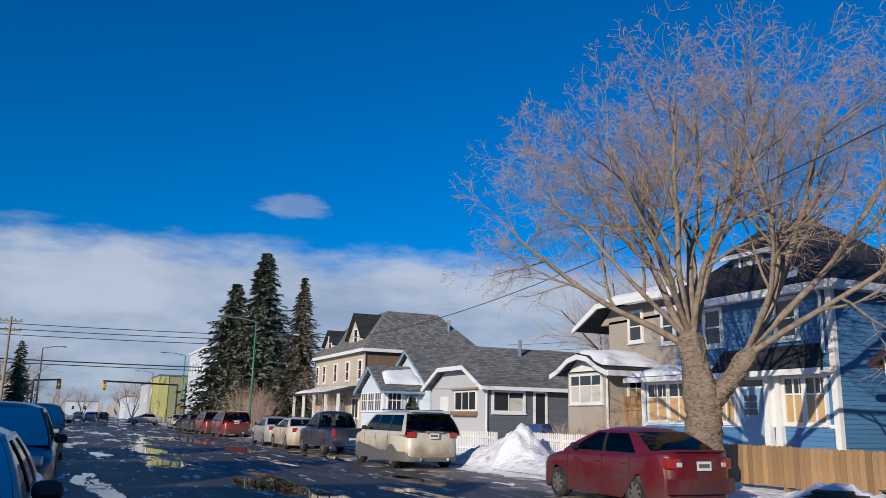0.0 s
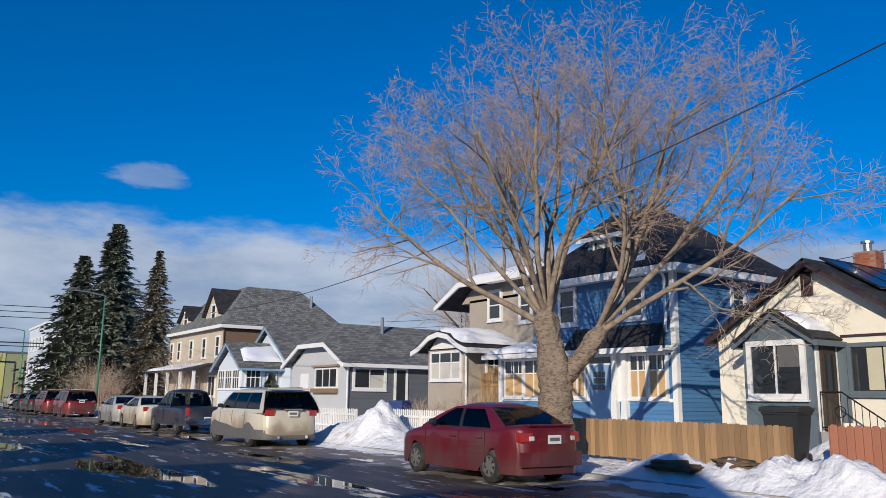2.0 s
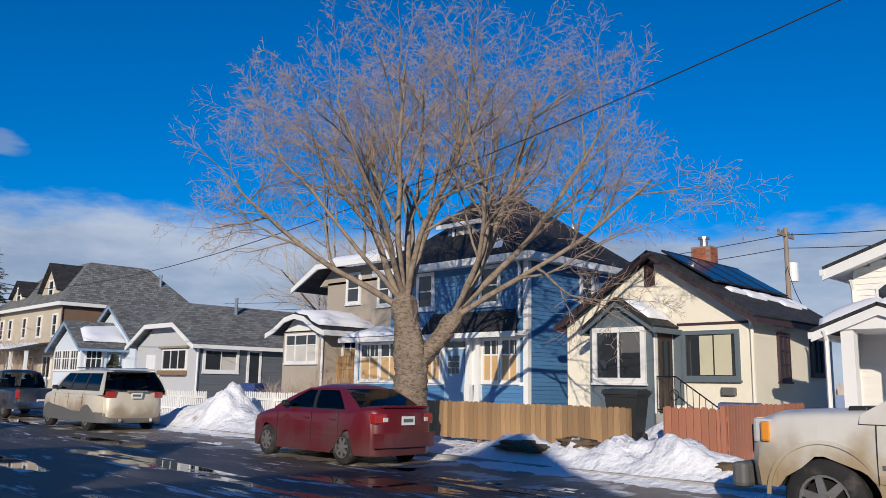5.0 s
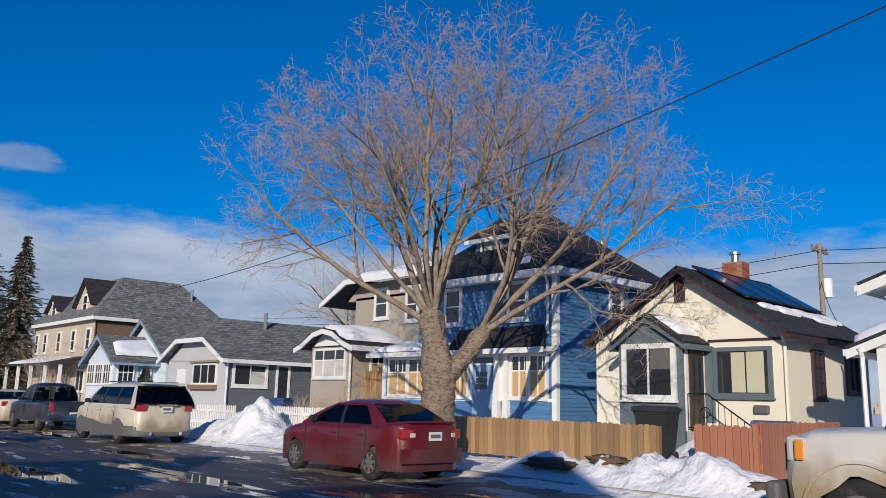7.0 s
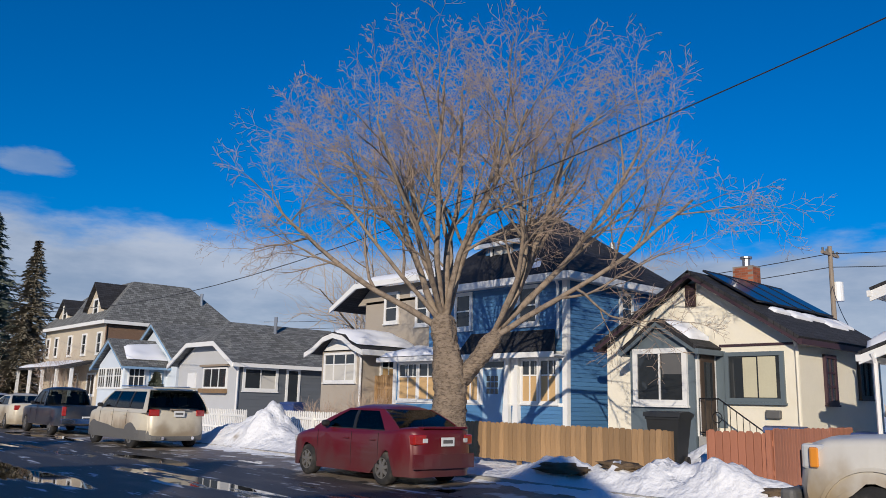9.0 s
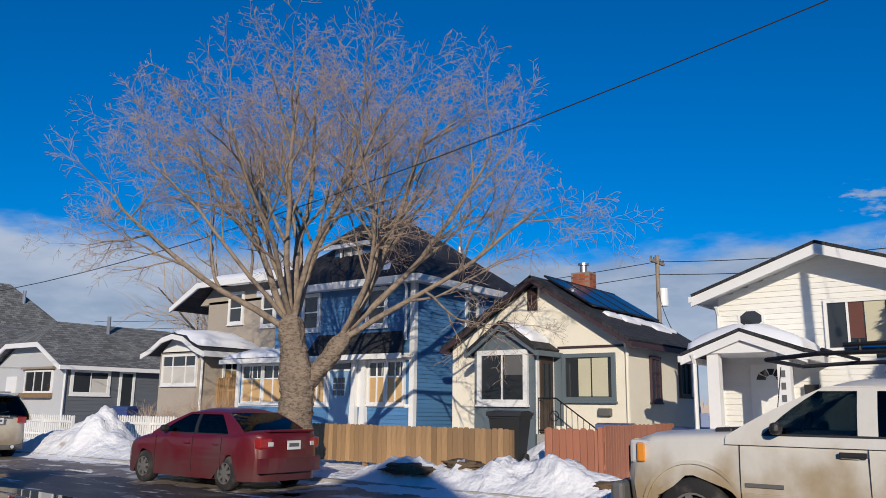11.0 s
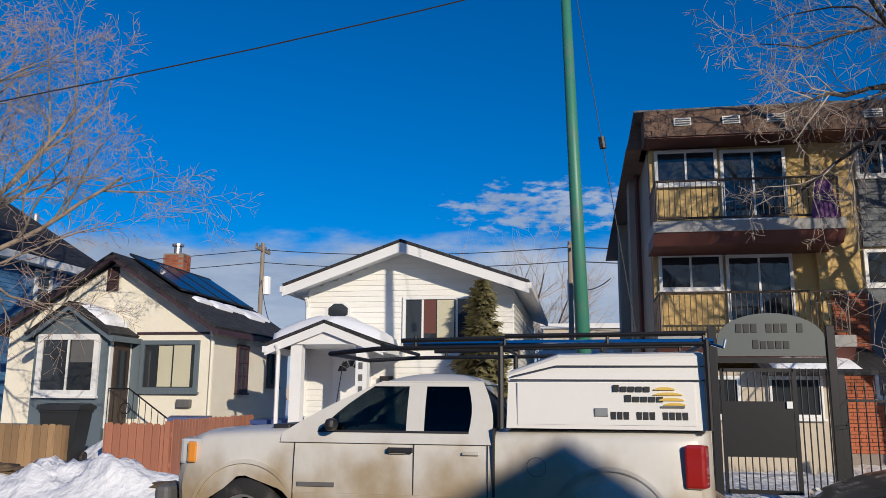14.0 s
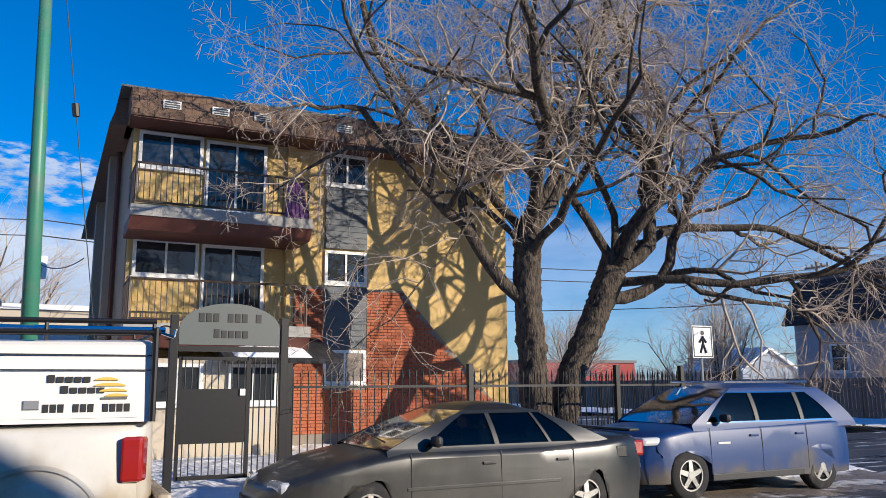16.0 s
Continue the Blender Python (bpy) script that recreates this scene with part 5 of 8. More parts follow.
def roof_panel(c):
    """A crowned roof, closed below."""
    yb0, yb1, yr0, yr1, zb, zr, wb, wr = c
    zs = zr - 0.07
    bm = bmesh.new()
    n, m = 14, 14
    up, low = [], []
    for j in range(n + 1):
        u = j / n
        y = yr0 - 0.015 + (yr1 - yr0 + 0.03) * u
        a, b = [], []
        for i in range(m + 1):
            f = -1 + 2 * i / m
            lift = (1 - abs(f) ** 3.0) ** 0.7 * (1 - abs(2 * u - 1) ** 3.5) ** 0.8
            a.append(bm.verts.new((f * (wr + 0.012), y, zs - 0.012 + (0.085 + 0.02 * math.sin(math.pi * u)) * lift)))
            b.append(bm.verts.new((f * (wr + 0.008), y, zs - 0.03)))
        up.append(a)
        low.append(b)
    for g in (up, low):
        for a, b in zip(g, g[1:]):
            for i in range(m):
                bm.faces.new((a[i], a[i + 1], b[i + 1], b[i]))
    rim = up[0] + [r[-1] for r in up[1:]] + up[-1][-2::-1] + [r[0] for r in up[-2:0:-1]]
    rim2 = low[0] + [r[-1] for r in low[1:]] + low[-1][-2::-1] + [r[0] for r in low[-2:0:-1]]
    for i in range(len(rim)):
        j = (i + 1) % len(rim)
        bm.faces.new((rim[i], rim[j], rim2[j], rim2[i]))
    bmesh.ops.recalc_face_normals(bm, faces=bm.faces)
    return bm


def cabin_parts(v, c, sides, body, back=True, trim=None, dark=True, privacy=()):
    """Roof, pillars, panes and seats above the belt line."""
    yb0, yb1, yr0, yr1, zb, zr, wb, wr = c
    half, height, rear, front = cabin_lines(c)
    rows = sorted(sides, key=lambda r: r[0])
    s0, s1 = min(r[4] for r in rows), max(r[5] for r in rows)

    def edge(row, i, bulge):
        b, t = (row[0], row[2]) if i == 0 else (row[1], row[3])
        return lambda s: b + (t - b) * (s - s0) / (s1 - s0) + bulge * math.sin(math.pi * max(0.0, (s - s0) / (s1 - s0)))

    part("roof", roof_panel(c), body, v, smooth="angle")
    for out in (-1, 1):
        part("belt_rail", side_strip(c, out, lambda s: rear(max(0, s)), lambda s: front(max(0, s)), -0.16, s0), body, v, smooth="angle")
        part("roof_rail_edge", side_strip(c, out, rear, front, s1, 1.0), body, v, smooth="angle")
        last = rear
        for k, row in enumerate(rows):
            lo, hi = edge(row, 0, -0.035 if k == 0 else 0.0), edge(row, 1, 0.035 if k == len(rows) - 1 else 0.0)
            m = body if k == 0 or not dark else BLACK_PLASTIC
            part("pillar", side_strip(c, out, last, lo, s0, s1), m, v, smooth="angle")
            part("side_window", side_strip(c, out, lambda s: lo(s) - 0.01, lambda s: hi(s) + 0.01, s0 - 0.01, s1 + 0.01, -0.012, 0.005), PRIVACY_GLASS if len(rows) - 1 - k in privacy else CAR_GLASS, v, smooth="angle")
            last = hi
        part("pillar", side_strip(c, out, last, front, s0, s1), body, v, smooth="angle")
        part("window_seal", side_strip(c, out, edge(rows[0], 0, 0), edge(rows[-1], 1, 0), s0 - 0.03, s0 + 0.012, 0.004, 0.012, 1), trim or BLACK_PLASTIC, v)
        if trim:
            part("window_trim", side_strip(c, out, edge(rows[0], 0, -0.03), edge(rows[-1], 1, 0.03), s1 - 0.01, s1 + 0.025, 0.004, 0.012, 1), trim, v)
    part("windshield", end_glass(c, 1), CAR_GLASS, v, smooth=True)
    part("rear_window", end_glass(c, -1), CAR_GLASS if back else PRIVACY_GLASS, v, smooth=True)
    # near-black slab on the solid body, painted shade for the cabin below the belt
    part("cabin_floor", boxes((-wb + 0.03, wb - 0.03, yb0 + 0.06, yb1 - 0.06, zb - 0.05, zb + 0.03)), SHADED_INSIDE, v)
    part("dashboard", boxes((-wb + 0.05, wb - 0.05, yb1 - 0.62, yb1 - 0.2, zb, zb + 0.07), bevel=0.03), SHADED_INSIDE, v)
    top = height(0.80)
    y = rows[-1][0] - 0.02
    for s in (-1, 1):
        seat = part("front_seat", boxes((s * 0.14, s * 0.58, y - 0.06, y + 0.10, zb - 0.02, top - 0.14), bevel=0.04), SEAT_CLOTH, v)
        part("headrest", boxes((s * 0.24, s * 0.48, y - 0.05, y + 0.05, top - 0.12, top + 0.03), bevel=0.03), SEAT_CLOTH, seat)
        if len(rows) > 1 and back:
            part("headrest", boxes((s * 0.20, s * 0.46, rows[0][2] - 0.05, rows[0][2] + 0.05, zb + 0.05, top - 0.06), bevel=0.03), SEAT_CLOTH, v)
    bm = bmesh.new()
    for k in range(16):
        a, b = 2 * math.pi * k / 16, 2 * math.pi * (k + 1) / 16
        ring = [(-0.36 + 0.18 * math.cos(t), yb1 - 0.68 - 0.06 * math.sin(t), zb + 0.08 + 0.17 * math.sin(t)) for t in (a, b)]
        tube(bm, ring[0], ring[1], 0.016, sides=6)
    part("steering_wheel", bm, BLACK_PLASTIC, v)


def bowed(bm, nose=0.12, half=0.9):
    """Bends a lamp or bumper round the corner of the car."""
    for v in bm.verts:
        v.co.y -= math.copysign(nose * min(1.15, abs(v.co.x) / half) ** 3, v.co.y)
    bmesh.ops.remove_doubles(bm, verts=bm.verts, dist=0.0005)
    return bm


def lamp(parent, name, x0, x1, y0, y1, z0, z1, material, bevel=0.02, k=0.90):
    x0, x1 = x0 * k, x1 * k
    y0, y1 = y0 * 0.992, y1 * 0.992
    return part(name, bowed(boxes((x0, x1, y0, y1, z0, z1), bevel=bevel)), material, parent)


def skin(z):
    """How far in the flank lies at a height, as a share of the half width."""
    return 1 - 0.035 * (abs(z - 0.62) / 0.6) ** 2


def vehicle(name, label, category, x, y, turn, body, top, ground, half, cabin, sides, wheel_y, r, rim, spokes=5, group="", arch=None, extras=None, trim=None, back=True, lower=None, seams=(), dark=True, taper=0.13, privacy=()):
    v = thing(name, (0, 0, 0), label, category, group)
    length = top[0][0] - top[-1][0]
    arch = arch or r + 0.06
    b = part("body", car_body(top, ground, [(w, r) for w in wheel_y], arch, half, length, end=taper), body, v, smooth="angle")
    for w in wheel_y:
        # solid near-black box in place of the shaded hollow of the arch
        part("wheel_well", boxes((-half + 0.16, half - 0.16, w - arch - 0.02, w + arch + 0.02, ground, r + arch)), SHADED_INSIDE, v)
    cabin_parts(v, cabin, sides, body, back, trim, dark, privacy)
    for w in wheel_y:
        for out in (-1, 1):
            wheel(v, out * (half - 0.005), w, r, out, rim, spokes)
    for sy in seams:
        for out in (-1, 1):
            zz = [ground + 0.1 + (cabin[4] - 0.04 - ground - 0.1) * q / 6 for q in range(7)]
            pts = [(out * (half * skin(q) + 0.001), sy, q) for q in zz]
            part("door_seam", tubes(list(zip(pts, pts[1:])), 0.0045, 4), BLACK_PLASTIC, v)
    for out in (-1, 1):
        for sy in seams[1:]:
            hx = half * skin(cabin[4] - 0.17)
            part("door_handle", boxes((out * (hx - 0.01), out * (hx + 0.022), sy + 0.08, sy + 0.25, cabin[4] - 0.185, cabin[4] - 0.155), bevel=0.008), body, v)
        m = part("mirror", boxes((out * (cabin[6] + 0.02), out * (cabin[6] + 0.20), cabin[1] - 0.61, cabin[1] - 0.50, cabin[4] + 0.03, cabin[4] + 0.155), bevel=0.045), BLACK_PLASTIC, v)
    if lower:
        part("lower_cladding", car_body([(top[0][0] + 0.01, ground + 0.05), (top[0][0] + 0.01, ground + lower), (top[-1][0] - 0.01, ground + lower), (top[-1][0] - 0.01, ground + 0.05)], ground - 0.01, [(w, r) for w in wheel_y], arch - 0.02, half + 0.012, length), GREY_PLASTIC, v)
    if extras:
        extras(v)
    v.matrix_world = pose(x, y, 0, 0, 0, turn)
    return v


def plate(v, y, z, sgn):
    p = part("number_plate", boxes((-0.16, 0.16, y, y + sgn * 0.012, z - 0.08, z + 0.08)), PLATE, v)
    part("plate_bar", boxes((-0.12, 0.12, y + sgn * 0.012, y + sgn * 0.014, z - 0.03, z + 0.035)), GREY_PLASTIC, p)


# The red is set darker to carry the partial shade over the sedan.
RED_PAINT = paint("shade_darkened_red_paint", (0.125, 0.007, 0.013), 0.35, (0.11, 0.04, 0.04), 0.1, 0.5, 0.9)
IVORY = paint("ivory_car_paint", (0.62, 0.57, 0.46), 0.35, (0.34, 0.28, 0.20), 0.1, 0.5, 0.85)
DARK_BLUE = paint("dark_blue_car_paint", (0.018, 0.03, 0.055), 0.3, (0.06, 0.06, 0.07))
CHARCOAL = paint("charcoal_car_paint", (0.016, 0.018, 0.019), 0.32, (0.062, 0.060, 0.055), 0.0, 0.42, 0.85, 0.2)
BLUE_PAINT = paint("bright_blue_car_paint", (0.003, 0.035, 0.15), 0.4, (0.10, 0.086, 0.066), 0.0, 0.52, 0.85, 0.1, (0.2, 0.8))
TRUCK_WHITE = paint("white_truck_paint", (0.64, 0.625, 0.58), 0.4, (0.36, 0.28, 0.175), 0.0, 0.43, 0.82, 0.15, (0.45, 1.55))
CANOPY_WHITE = mat("white_fibreglass", (0.78, 0.77, 0.74), 0.4, 0.03, 1.5)
VAN_RED = paint("red_van_paint", (0.24, 0.022, 0.018), 0.3, (0.15, 0.05, 0.04))

SEDAN_TOP = [(2.12, 0.30), (2.16, 0.42), (2.16, 0.58), (2.10, 0.70), (1.95, 0.80), (1.7, 0.88), (1.35, 0.95), (1.0, 0.99), (0.6, 1.0), (-0.4, 1.01), (-1.4, 1.04), (-1.7, 1.07), (-1.98, 1.07), (-2.07, 1.04), (-2.11, 0.96), (-2.14, 0.75), (-2.15, 0.55), (-2.12, 0.32)]
SEDAN_CABIN = (-1.74, 1.12, -0.98, 0.12, 0.98, 1.46, 0.785, 0.60)
SEDAN_SIDES = [(-0.22, 0.80, -0.16, 0.10, 0.05, 0.90), (-1.24, -0.30, -0.86, -0.24, 0.05, 0.90)]


def sedan_lights(v):
    for s in (-1, 1):
        lamp(v, "tail_light", s * 0.52, s * 0.81, -2.14, -1.86, 0.76, 0.95, RED_LENS, 0.03)
        lamp(v, "reversing_light", s * 0.5, s * 0.62, -2.15, -2.1, 0.80, 0.88, CLEAR_LENS, 0.01)
        lamp(v, "headlight", s * 0.45, s * 0.78, 1.80, 2.10, 0.62, 0.78, CLEAR_LENS, 0.03)
    plate(v, -2.15, 0.82, -1)
    part("bumper_line", bowed(boxes(*[(-0.74 + k * 0.185, -0.555 + k * 0.185, -2.165, -2.10, 0.34, 0.60) for k in range(8)])), RED_PAINT, v)
    part("boot_lip", boxes((-0.55, 0.55, -2.1, -1.93, 1.05, 1.09), bevel=0.015), RED_PAINT, v)
    part("stop_light", boxes((-0.15, 0.15, -1.74, -1.70, 1.05, 1.08)), RED_LENS, v)


vehicle("sedan", "dusty red compact sedan parked at the kerb", "car", 9.72, 12.75, 0, RED_PAINT, SEDAN_TOP, 0.19, 0.845, SEDAN_CABIN, SEDAN_SIDES, (-1.25, 1.30), 0.31, RIM_DULL, 7, "cars along the kerb", extras=sedan_lights, seams=(0.92, -0.26, -1.12))

SUV_TOP = [(2.48, 0.32), (2.53, 0.5), (2.53, 0.72), (2.47, 0.88), (2.32, 0.99), (2.0, 1.07), (1.6, 1.12), (1.2, 1.15), (0.4, 1.16), (-1.2, 1.17), (-2.3, 1.18), (-2.46, 1.16), (-2.52, 1.0), (-2.55, 0.75), (-2.57, 0.55), (-2.52, 0.34)]
SUV_CABIN = (-2.47, 1.5, -2.05, 0.5, 1.12, 1.78, 0.94, 0.73)
SUV_SIDES = [(0.05, 1.15, 0.05, 0.62, 0.06, 0.88), (-1.05, -0.05, -1.05, -0.05, 0.06, 0.88), (-2.2, -1.15, -1.98, -1.15, 0.06, 0.88)]


def suv_lights(v):
    for s in (-1, 1):
        lamp(v, "tail_light", s * 0.62, s * 0.94, -2.57, -2.25, 0.95, 1.14, RED_LENS, 0.03)
        part("roof_rail", tubes([((s * 0.66, -1.7, 1.80), (s * 0.66, 0.3, 1.80))], 0.018, 6), CHROME, v)
        part("exhaust_tip", tubes([((s * 0.45, -2.5, 0.33), (s * 0.45, -2.6, 0.33))], 0.05, 8), CHROME, v)
        lamp(v, "headlight", s * 0.55, s * 0.90, 2.15, 2.46, 0.78, 0.98, CLEAR_LENS, 0.03)
    plate(v, -2.57, 1.02, -1)
    part("handle_bar", boxes((-0.3, 0.3, -2.58, -2.55, 1.12, 1.16)), CHROME, v)
    part("rear_wiper", tubes([((0, -2.49, 1.2), (0.35, -2.44, 1.28))], 0.012, 4), BLACK_PLASTIC, v)
    part("spoiler", boxes((-0.62, 0.62, -2.3, -2.0, 1.73, 1.78), bevel=0.015), IVORY, v)


vehicle("suv", "dirty ivory sport utility vehicle parked at the kerb", "car", 9.66, 24.75, 0, IVORY, SUV_TOP, 0.26, 0.985, SUV_CABIN, SUV_SIDES, (-1.45, 1.57), 0.38, RIM, 6, "cars along the kerb", extras=suv_lights, seams=(1.1, 0.0, -1.1), lower=0.28, privacy=(1, 2))

PICK_TOP = [(2.6, 0.45), (2.62, 0.8), (2.5, 0.98), (1.4, 1.08), (1.2, 1.08), (-2.5, 1.08), (-2.62, 1.06), (-2.62, 0.45)]


def pick_extras(v):
    # near-black lid on the solid body, shade of an open bed in its colour
    part("bed", boxes((-0.74, 0.74, -2.56, -0.3, 1.05, 1.084)), SHADED_INSIDE, v)
    for s in (-1, 1):
        lamp(v, "tail_light", s * 0.78, s * 0.92, -2.64, -2.5, 0.72, 1.05, RED_LENS)
    plate(v, -2.64, 0.62, -1)
    part("rear_bumper", boxes((-0.9, 0.9, -2.75, -2.6, 0.42, 0.62), bevel=0.02), CHROME, v)


vehicle("pickup", "dark blue pickup truck with an empty bed", "pickup truck", 9.85, 33.2, 0, DARK_BLUE, PICK_TOP, 0.35, 0.95, (-0.4, 1.3, -0.2, 0.55, 1.06, 1.75, 0.86, 0.68), [(0.25, 1.0, 0.25, 0.62, 0.06, 0.88), (-0.3, 0.15, -0.15, 0.15, 0.06, 0.88)], (-1.55, 1.65), 0.37, RIM_DULL, 6, "cars along the kerb", extras=pick_extras, seams=(1.05, 0.2))


def plain_lights(v):
    for s in (-1, 1):
        lamp(v, "tail_light", s * 0.55, s * 0.80, -2.13, -1.9, 0.78, 0.98, RED_LENS)
        lamp(v, "headlight", s * 0.45, s * 0.78, 1.80, 2.10, 0.62, 0.78, CLEAR_LENS)
    plate(v, -2.15, 0.8, -1)


car_a = vehicle("sedan", "ivory sedan parked behind the dark pickup", "car", 9.7, 38.9, 0, IVORY, SEDAN_TOP, 0.19, 0.87, SEDAN_CABIN, SEDAN_SIDES, (-1.25, 1.30), 0.32, RIM, 7, "cars along the kerb", extras=plain_lights, seams=(0.92, -0.26))
SILVER = paint("silver_car_paint", (0.45, 0.45, 0.44), 0.3, (0.3, 0.29, 0.27))
vehicle("sedan", "silver hatchback parked in the row", "car", 9.7, 43.8, 0, SILVER, SEDAN_TOP, 0.19, 0.87, SEDAN_CABIN, SEDAN_SIDES, (-1.25, 1.30), 0.32, RIM, 7, "cars along the kerb", extras=plain_lights, seams=(0.92, -0.26))
VAN_CABIN = (-2.5, 1.9, -2.25, 0.75, 1.05, 1.75, 0.95, 0.76)
VAN_SIDES = [(0.2, 1.5, 0.2, 0.85, 0.06, 0.88), (-1.0, 0.1, -1.0, 0.1, 0.06, 0.88), (-2.3, -1.1, -2.1, -1.1, 0.06, 0.88)]
van = vehicle("minivan", "red minivan parked at the kerb", "van", 9.8, 57.8, 0, VAN_RED, SUV_TOP, 0.22, 0.98, VAN_CABIN, VAN_SIDES, (-1.45, 1.57), 0.34, RIM_DULL, 6, "cars along the kerb", extras=suv_lights, seams=(1.4, 0.1))
copy_thing(van, pose(9.7, 65.5, 0))
vehicle("sedan", "dark sedan parked far along the kerb", "car", 9.6, 73.0, 0, CHARCOAL, SEDAN_TOP, 0.19, 0.87, SEDAN_CABIN, SEDAN_SIDES, (-1.25, 1.30), 0.32, RIM_DULL, 7, "cars along the kerb", extras=plain_lights)
vehicle("sedan", "dark blue sedan parked far along the kerb", "car", 9.6, 79.0, 0, DARK_BLUE, SEDAN_TOP, 0.19, 0.87, SEDAN_CABIN, SEDAN_SIDES, (-1.25, 1.30), 0.32, RIM_DULL, 7, "cars along the kerb", extras=plain_lights)
vehicle("sedan", "pale sedan parked far along the kerb", "car", 9.5, 85.0, 0, SILVER, SEDAN_TOP, 0.19, 0.87, SEDAN_CABIN, SEDAN_SIDES, (-1.25, 1.30), 0.32, RIM_DULL, 7, "cars along the kerb", extras=plain_lights)
vehicle("sedan", "silver car crossing far down the street", "car", 8.5, 112.0, 90, SILVER, SEDAN_TOP, 0.19, 0.87, SEDAN_CABIN, SEDAN_SIDES, (-1.25, 1.30), 0.32, RIM_DULL, 7, extras=plain_lights)
for k, (cx, cy, p) in enumerate(((2.5, 140, SILVER), (5.0, 155, DARK_BLUE), (1.0, 160, IVORY), (4.0, 175, CHARCOAL), (-1.8, 128, SILVER))):
    vehicle("sedan", "distant car far down the street", "car", cx, cy, 0, p, SEDAN_TOP, 0.19, 0.87, SEDAN_CABIN, SEDAN_SIDES, (-1.25, 1.30), 0.32, RIM_DULL, 5, "distant cars")


EQ_TOP = [(2.28, 0.30), (2.33, 0.48), (2.33, 0.70), (2.27, 0.84), (2.12, 0.93), (1.8, 1.0), (1.4, 1.05), (1.0, 1.07), (-0.5, 1.09), (-1.8, 1.12), (-2.15, 1.12), (-2.26, 1.06), (-2.30, 0.9), (-2.34, 0.68), (-2.33, 0.48), (-2.28, 0.32)]
EQ_CABIN = (-2.22, 1.30, -1.62, 0.30, 1.06, 1.66, 0.865, 0.67)
EQ_SIDES = [(0.0, 1.0, 0.0, 0.45, 0.06, 0.87), (-0.98, -0.08, -0.98, -0.08, 0.06, 0.87), (-1.72, -1.06, -1.28, -1.06, 0.06, 0.84)]


# opposite row, nose towards the camera
def edge_lights(v):
    for s in (-1, 1):
        lamp(v, "headlight", s * 0.52, s * 0.90, 2.12, 2.5, 0.86, 0.99, CLEAR_LENS, 0.03)
        lamp(v, "fog_light", s * 0.6, s * 0.78, 2.44, 2.54, 0.5, 0.6, CLEAR_LENS, 0.02)
    g = part("grille", boxes((-0.48, 0.48, 2.47, 2.55, 0.70, 1.0), bevel=0.02), BLACK_PLASTIC, v)
    for i in range(4):
        part("grille_bar", boxes((-0.46, 0.46, 2.545, 2.56, 0.73 + i * 0.07, 0.755 + i * 0.07)), CHROME, g)


vehicle("suv", "dark blue sport utility vehicle facing the camera", "car", -1.62, 13.2, 180, DARK_BLUE, [(a * 1.05, b) for a, b in EQ_TOP], 0.26, 0.95, EQ_CABIN, EQ_SIDES, (-1.38, 1.45), 0.37, RIM, 5, "opposite parked cars", extras=edge_lights, seams=(1.1, 0.0))
vehicle("sedan", "pale silver car close beside the camera", "car", -1.54, 5.4, 180, SILVER, SEDAN_TOP, 0.19, 0.86, SEDAN_CABIN, SEDAN_SIDES, (-1.25, 1.30), 0.32, RIM, 7, "opposite parked cars", extras=plain_lights, seams=(0.92, -0.26))
vehicle("suv", "dark vehicle parked further along the opposite kerb", "car", -1.6, 30.0, 180, CHARCOAL, SUV_TOP, 0.26, 0.96, SUV_CABIN, SUV_SIDES, (-1.45, 1.57), 0.37, RIM, 5, "opposite parked cars", extras=edge_lights)

# charcoal sedan in front of the iron fence
GP_TOP = [(2.45, 0.26), (2.50, 0.36), (2.51, 0.48), (2.46, 0.58), (2.34, 0.66), (2.1, 0.74), (1.75, 0.85), (1.35, 0.93), (1.0, 0.97), (0.2, 0.97), (-0.8, 0.97), (-1.6, 1.0), (-1.95, 1.03), (-2.25, 1.03), (-2.38, 1.0), (-2.45, 0.92), (-2.5, 0.72), (-2.5, 0.5), (-2.45, 0.30)]
GP_CABIN = (-1.85, 1.22, -0.78, 0.16, 0.95, 1.44, 0.85, 0.64)
GP_SIDES = [(-0.15, 0.74, -0.10, 0.20, 0.06, 0.90), (-0.90, -0.21, -0.72, -0.16, 0.06, 0.90), (-1.30, -0.94, -0.86, -0.76, 0.06, 0.90)]


def gp_extras(v):
    for s in (-1, 1):
        lamp(v, "headlight", s * 0.40, s * 0.84, 2.06, 2.45, 0.53, 0.665, CLEAR_LENS, 0.05)
        lamp(v, "turn_signal", s * 0.83, s * 0.955, 1.96, 2.26, 0.56, 0.66, AMBER, 0.03)
        lamp(v, "tail_light", s * 0.5, s * 0.86, -2.5, -2.2, 0.75, 0.95, RED_LENS, 0.03)
        part("side_moulding", boxes((s * 0.90, s * 0.928, -1.0, 1.0, 0.52, 0.56), bevel=0.006), CHARCOAL, v)
        part("badge_bar", boxes((s * 0.905, s * 0.92, 0.78, 0.98, 0.36, 0.39)), STEEL, v)
        part("fuel_door", boxes((s * 0.89, s * 0.908, -2.02, -1.86, 0.76, 0.90), bevel=0.01), CHARCOAL, v)
    part("boot_spoiler", boxes((-0.68, 0.68, -2.42, -2.25, 1.05, 1.09), bevel=0.015), CHARCOAL, v)
    part("front_bumper", bowed(boxes(*[(-0.72 + k * 0.18, -0.54 + k * 0.18, 2.40, 2.525, 0.34, 0.42) for k in range(8)])), BLACK_PLASTIC, v)
    part("wiper", tubes([((-0.5, 1.10, 1.02), (0.1, 1.03, 1.06))], 0.012, 4), BLACK_PLASTIC, v)


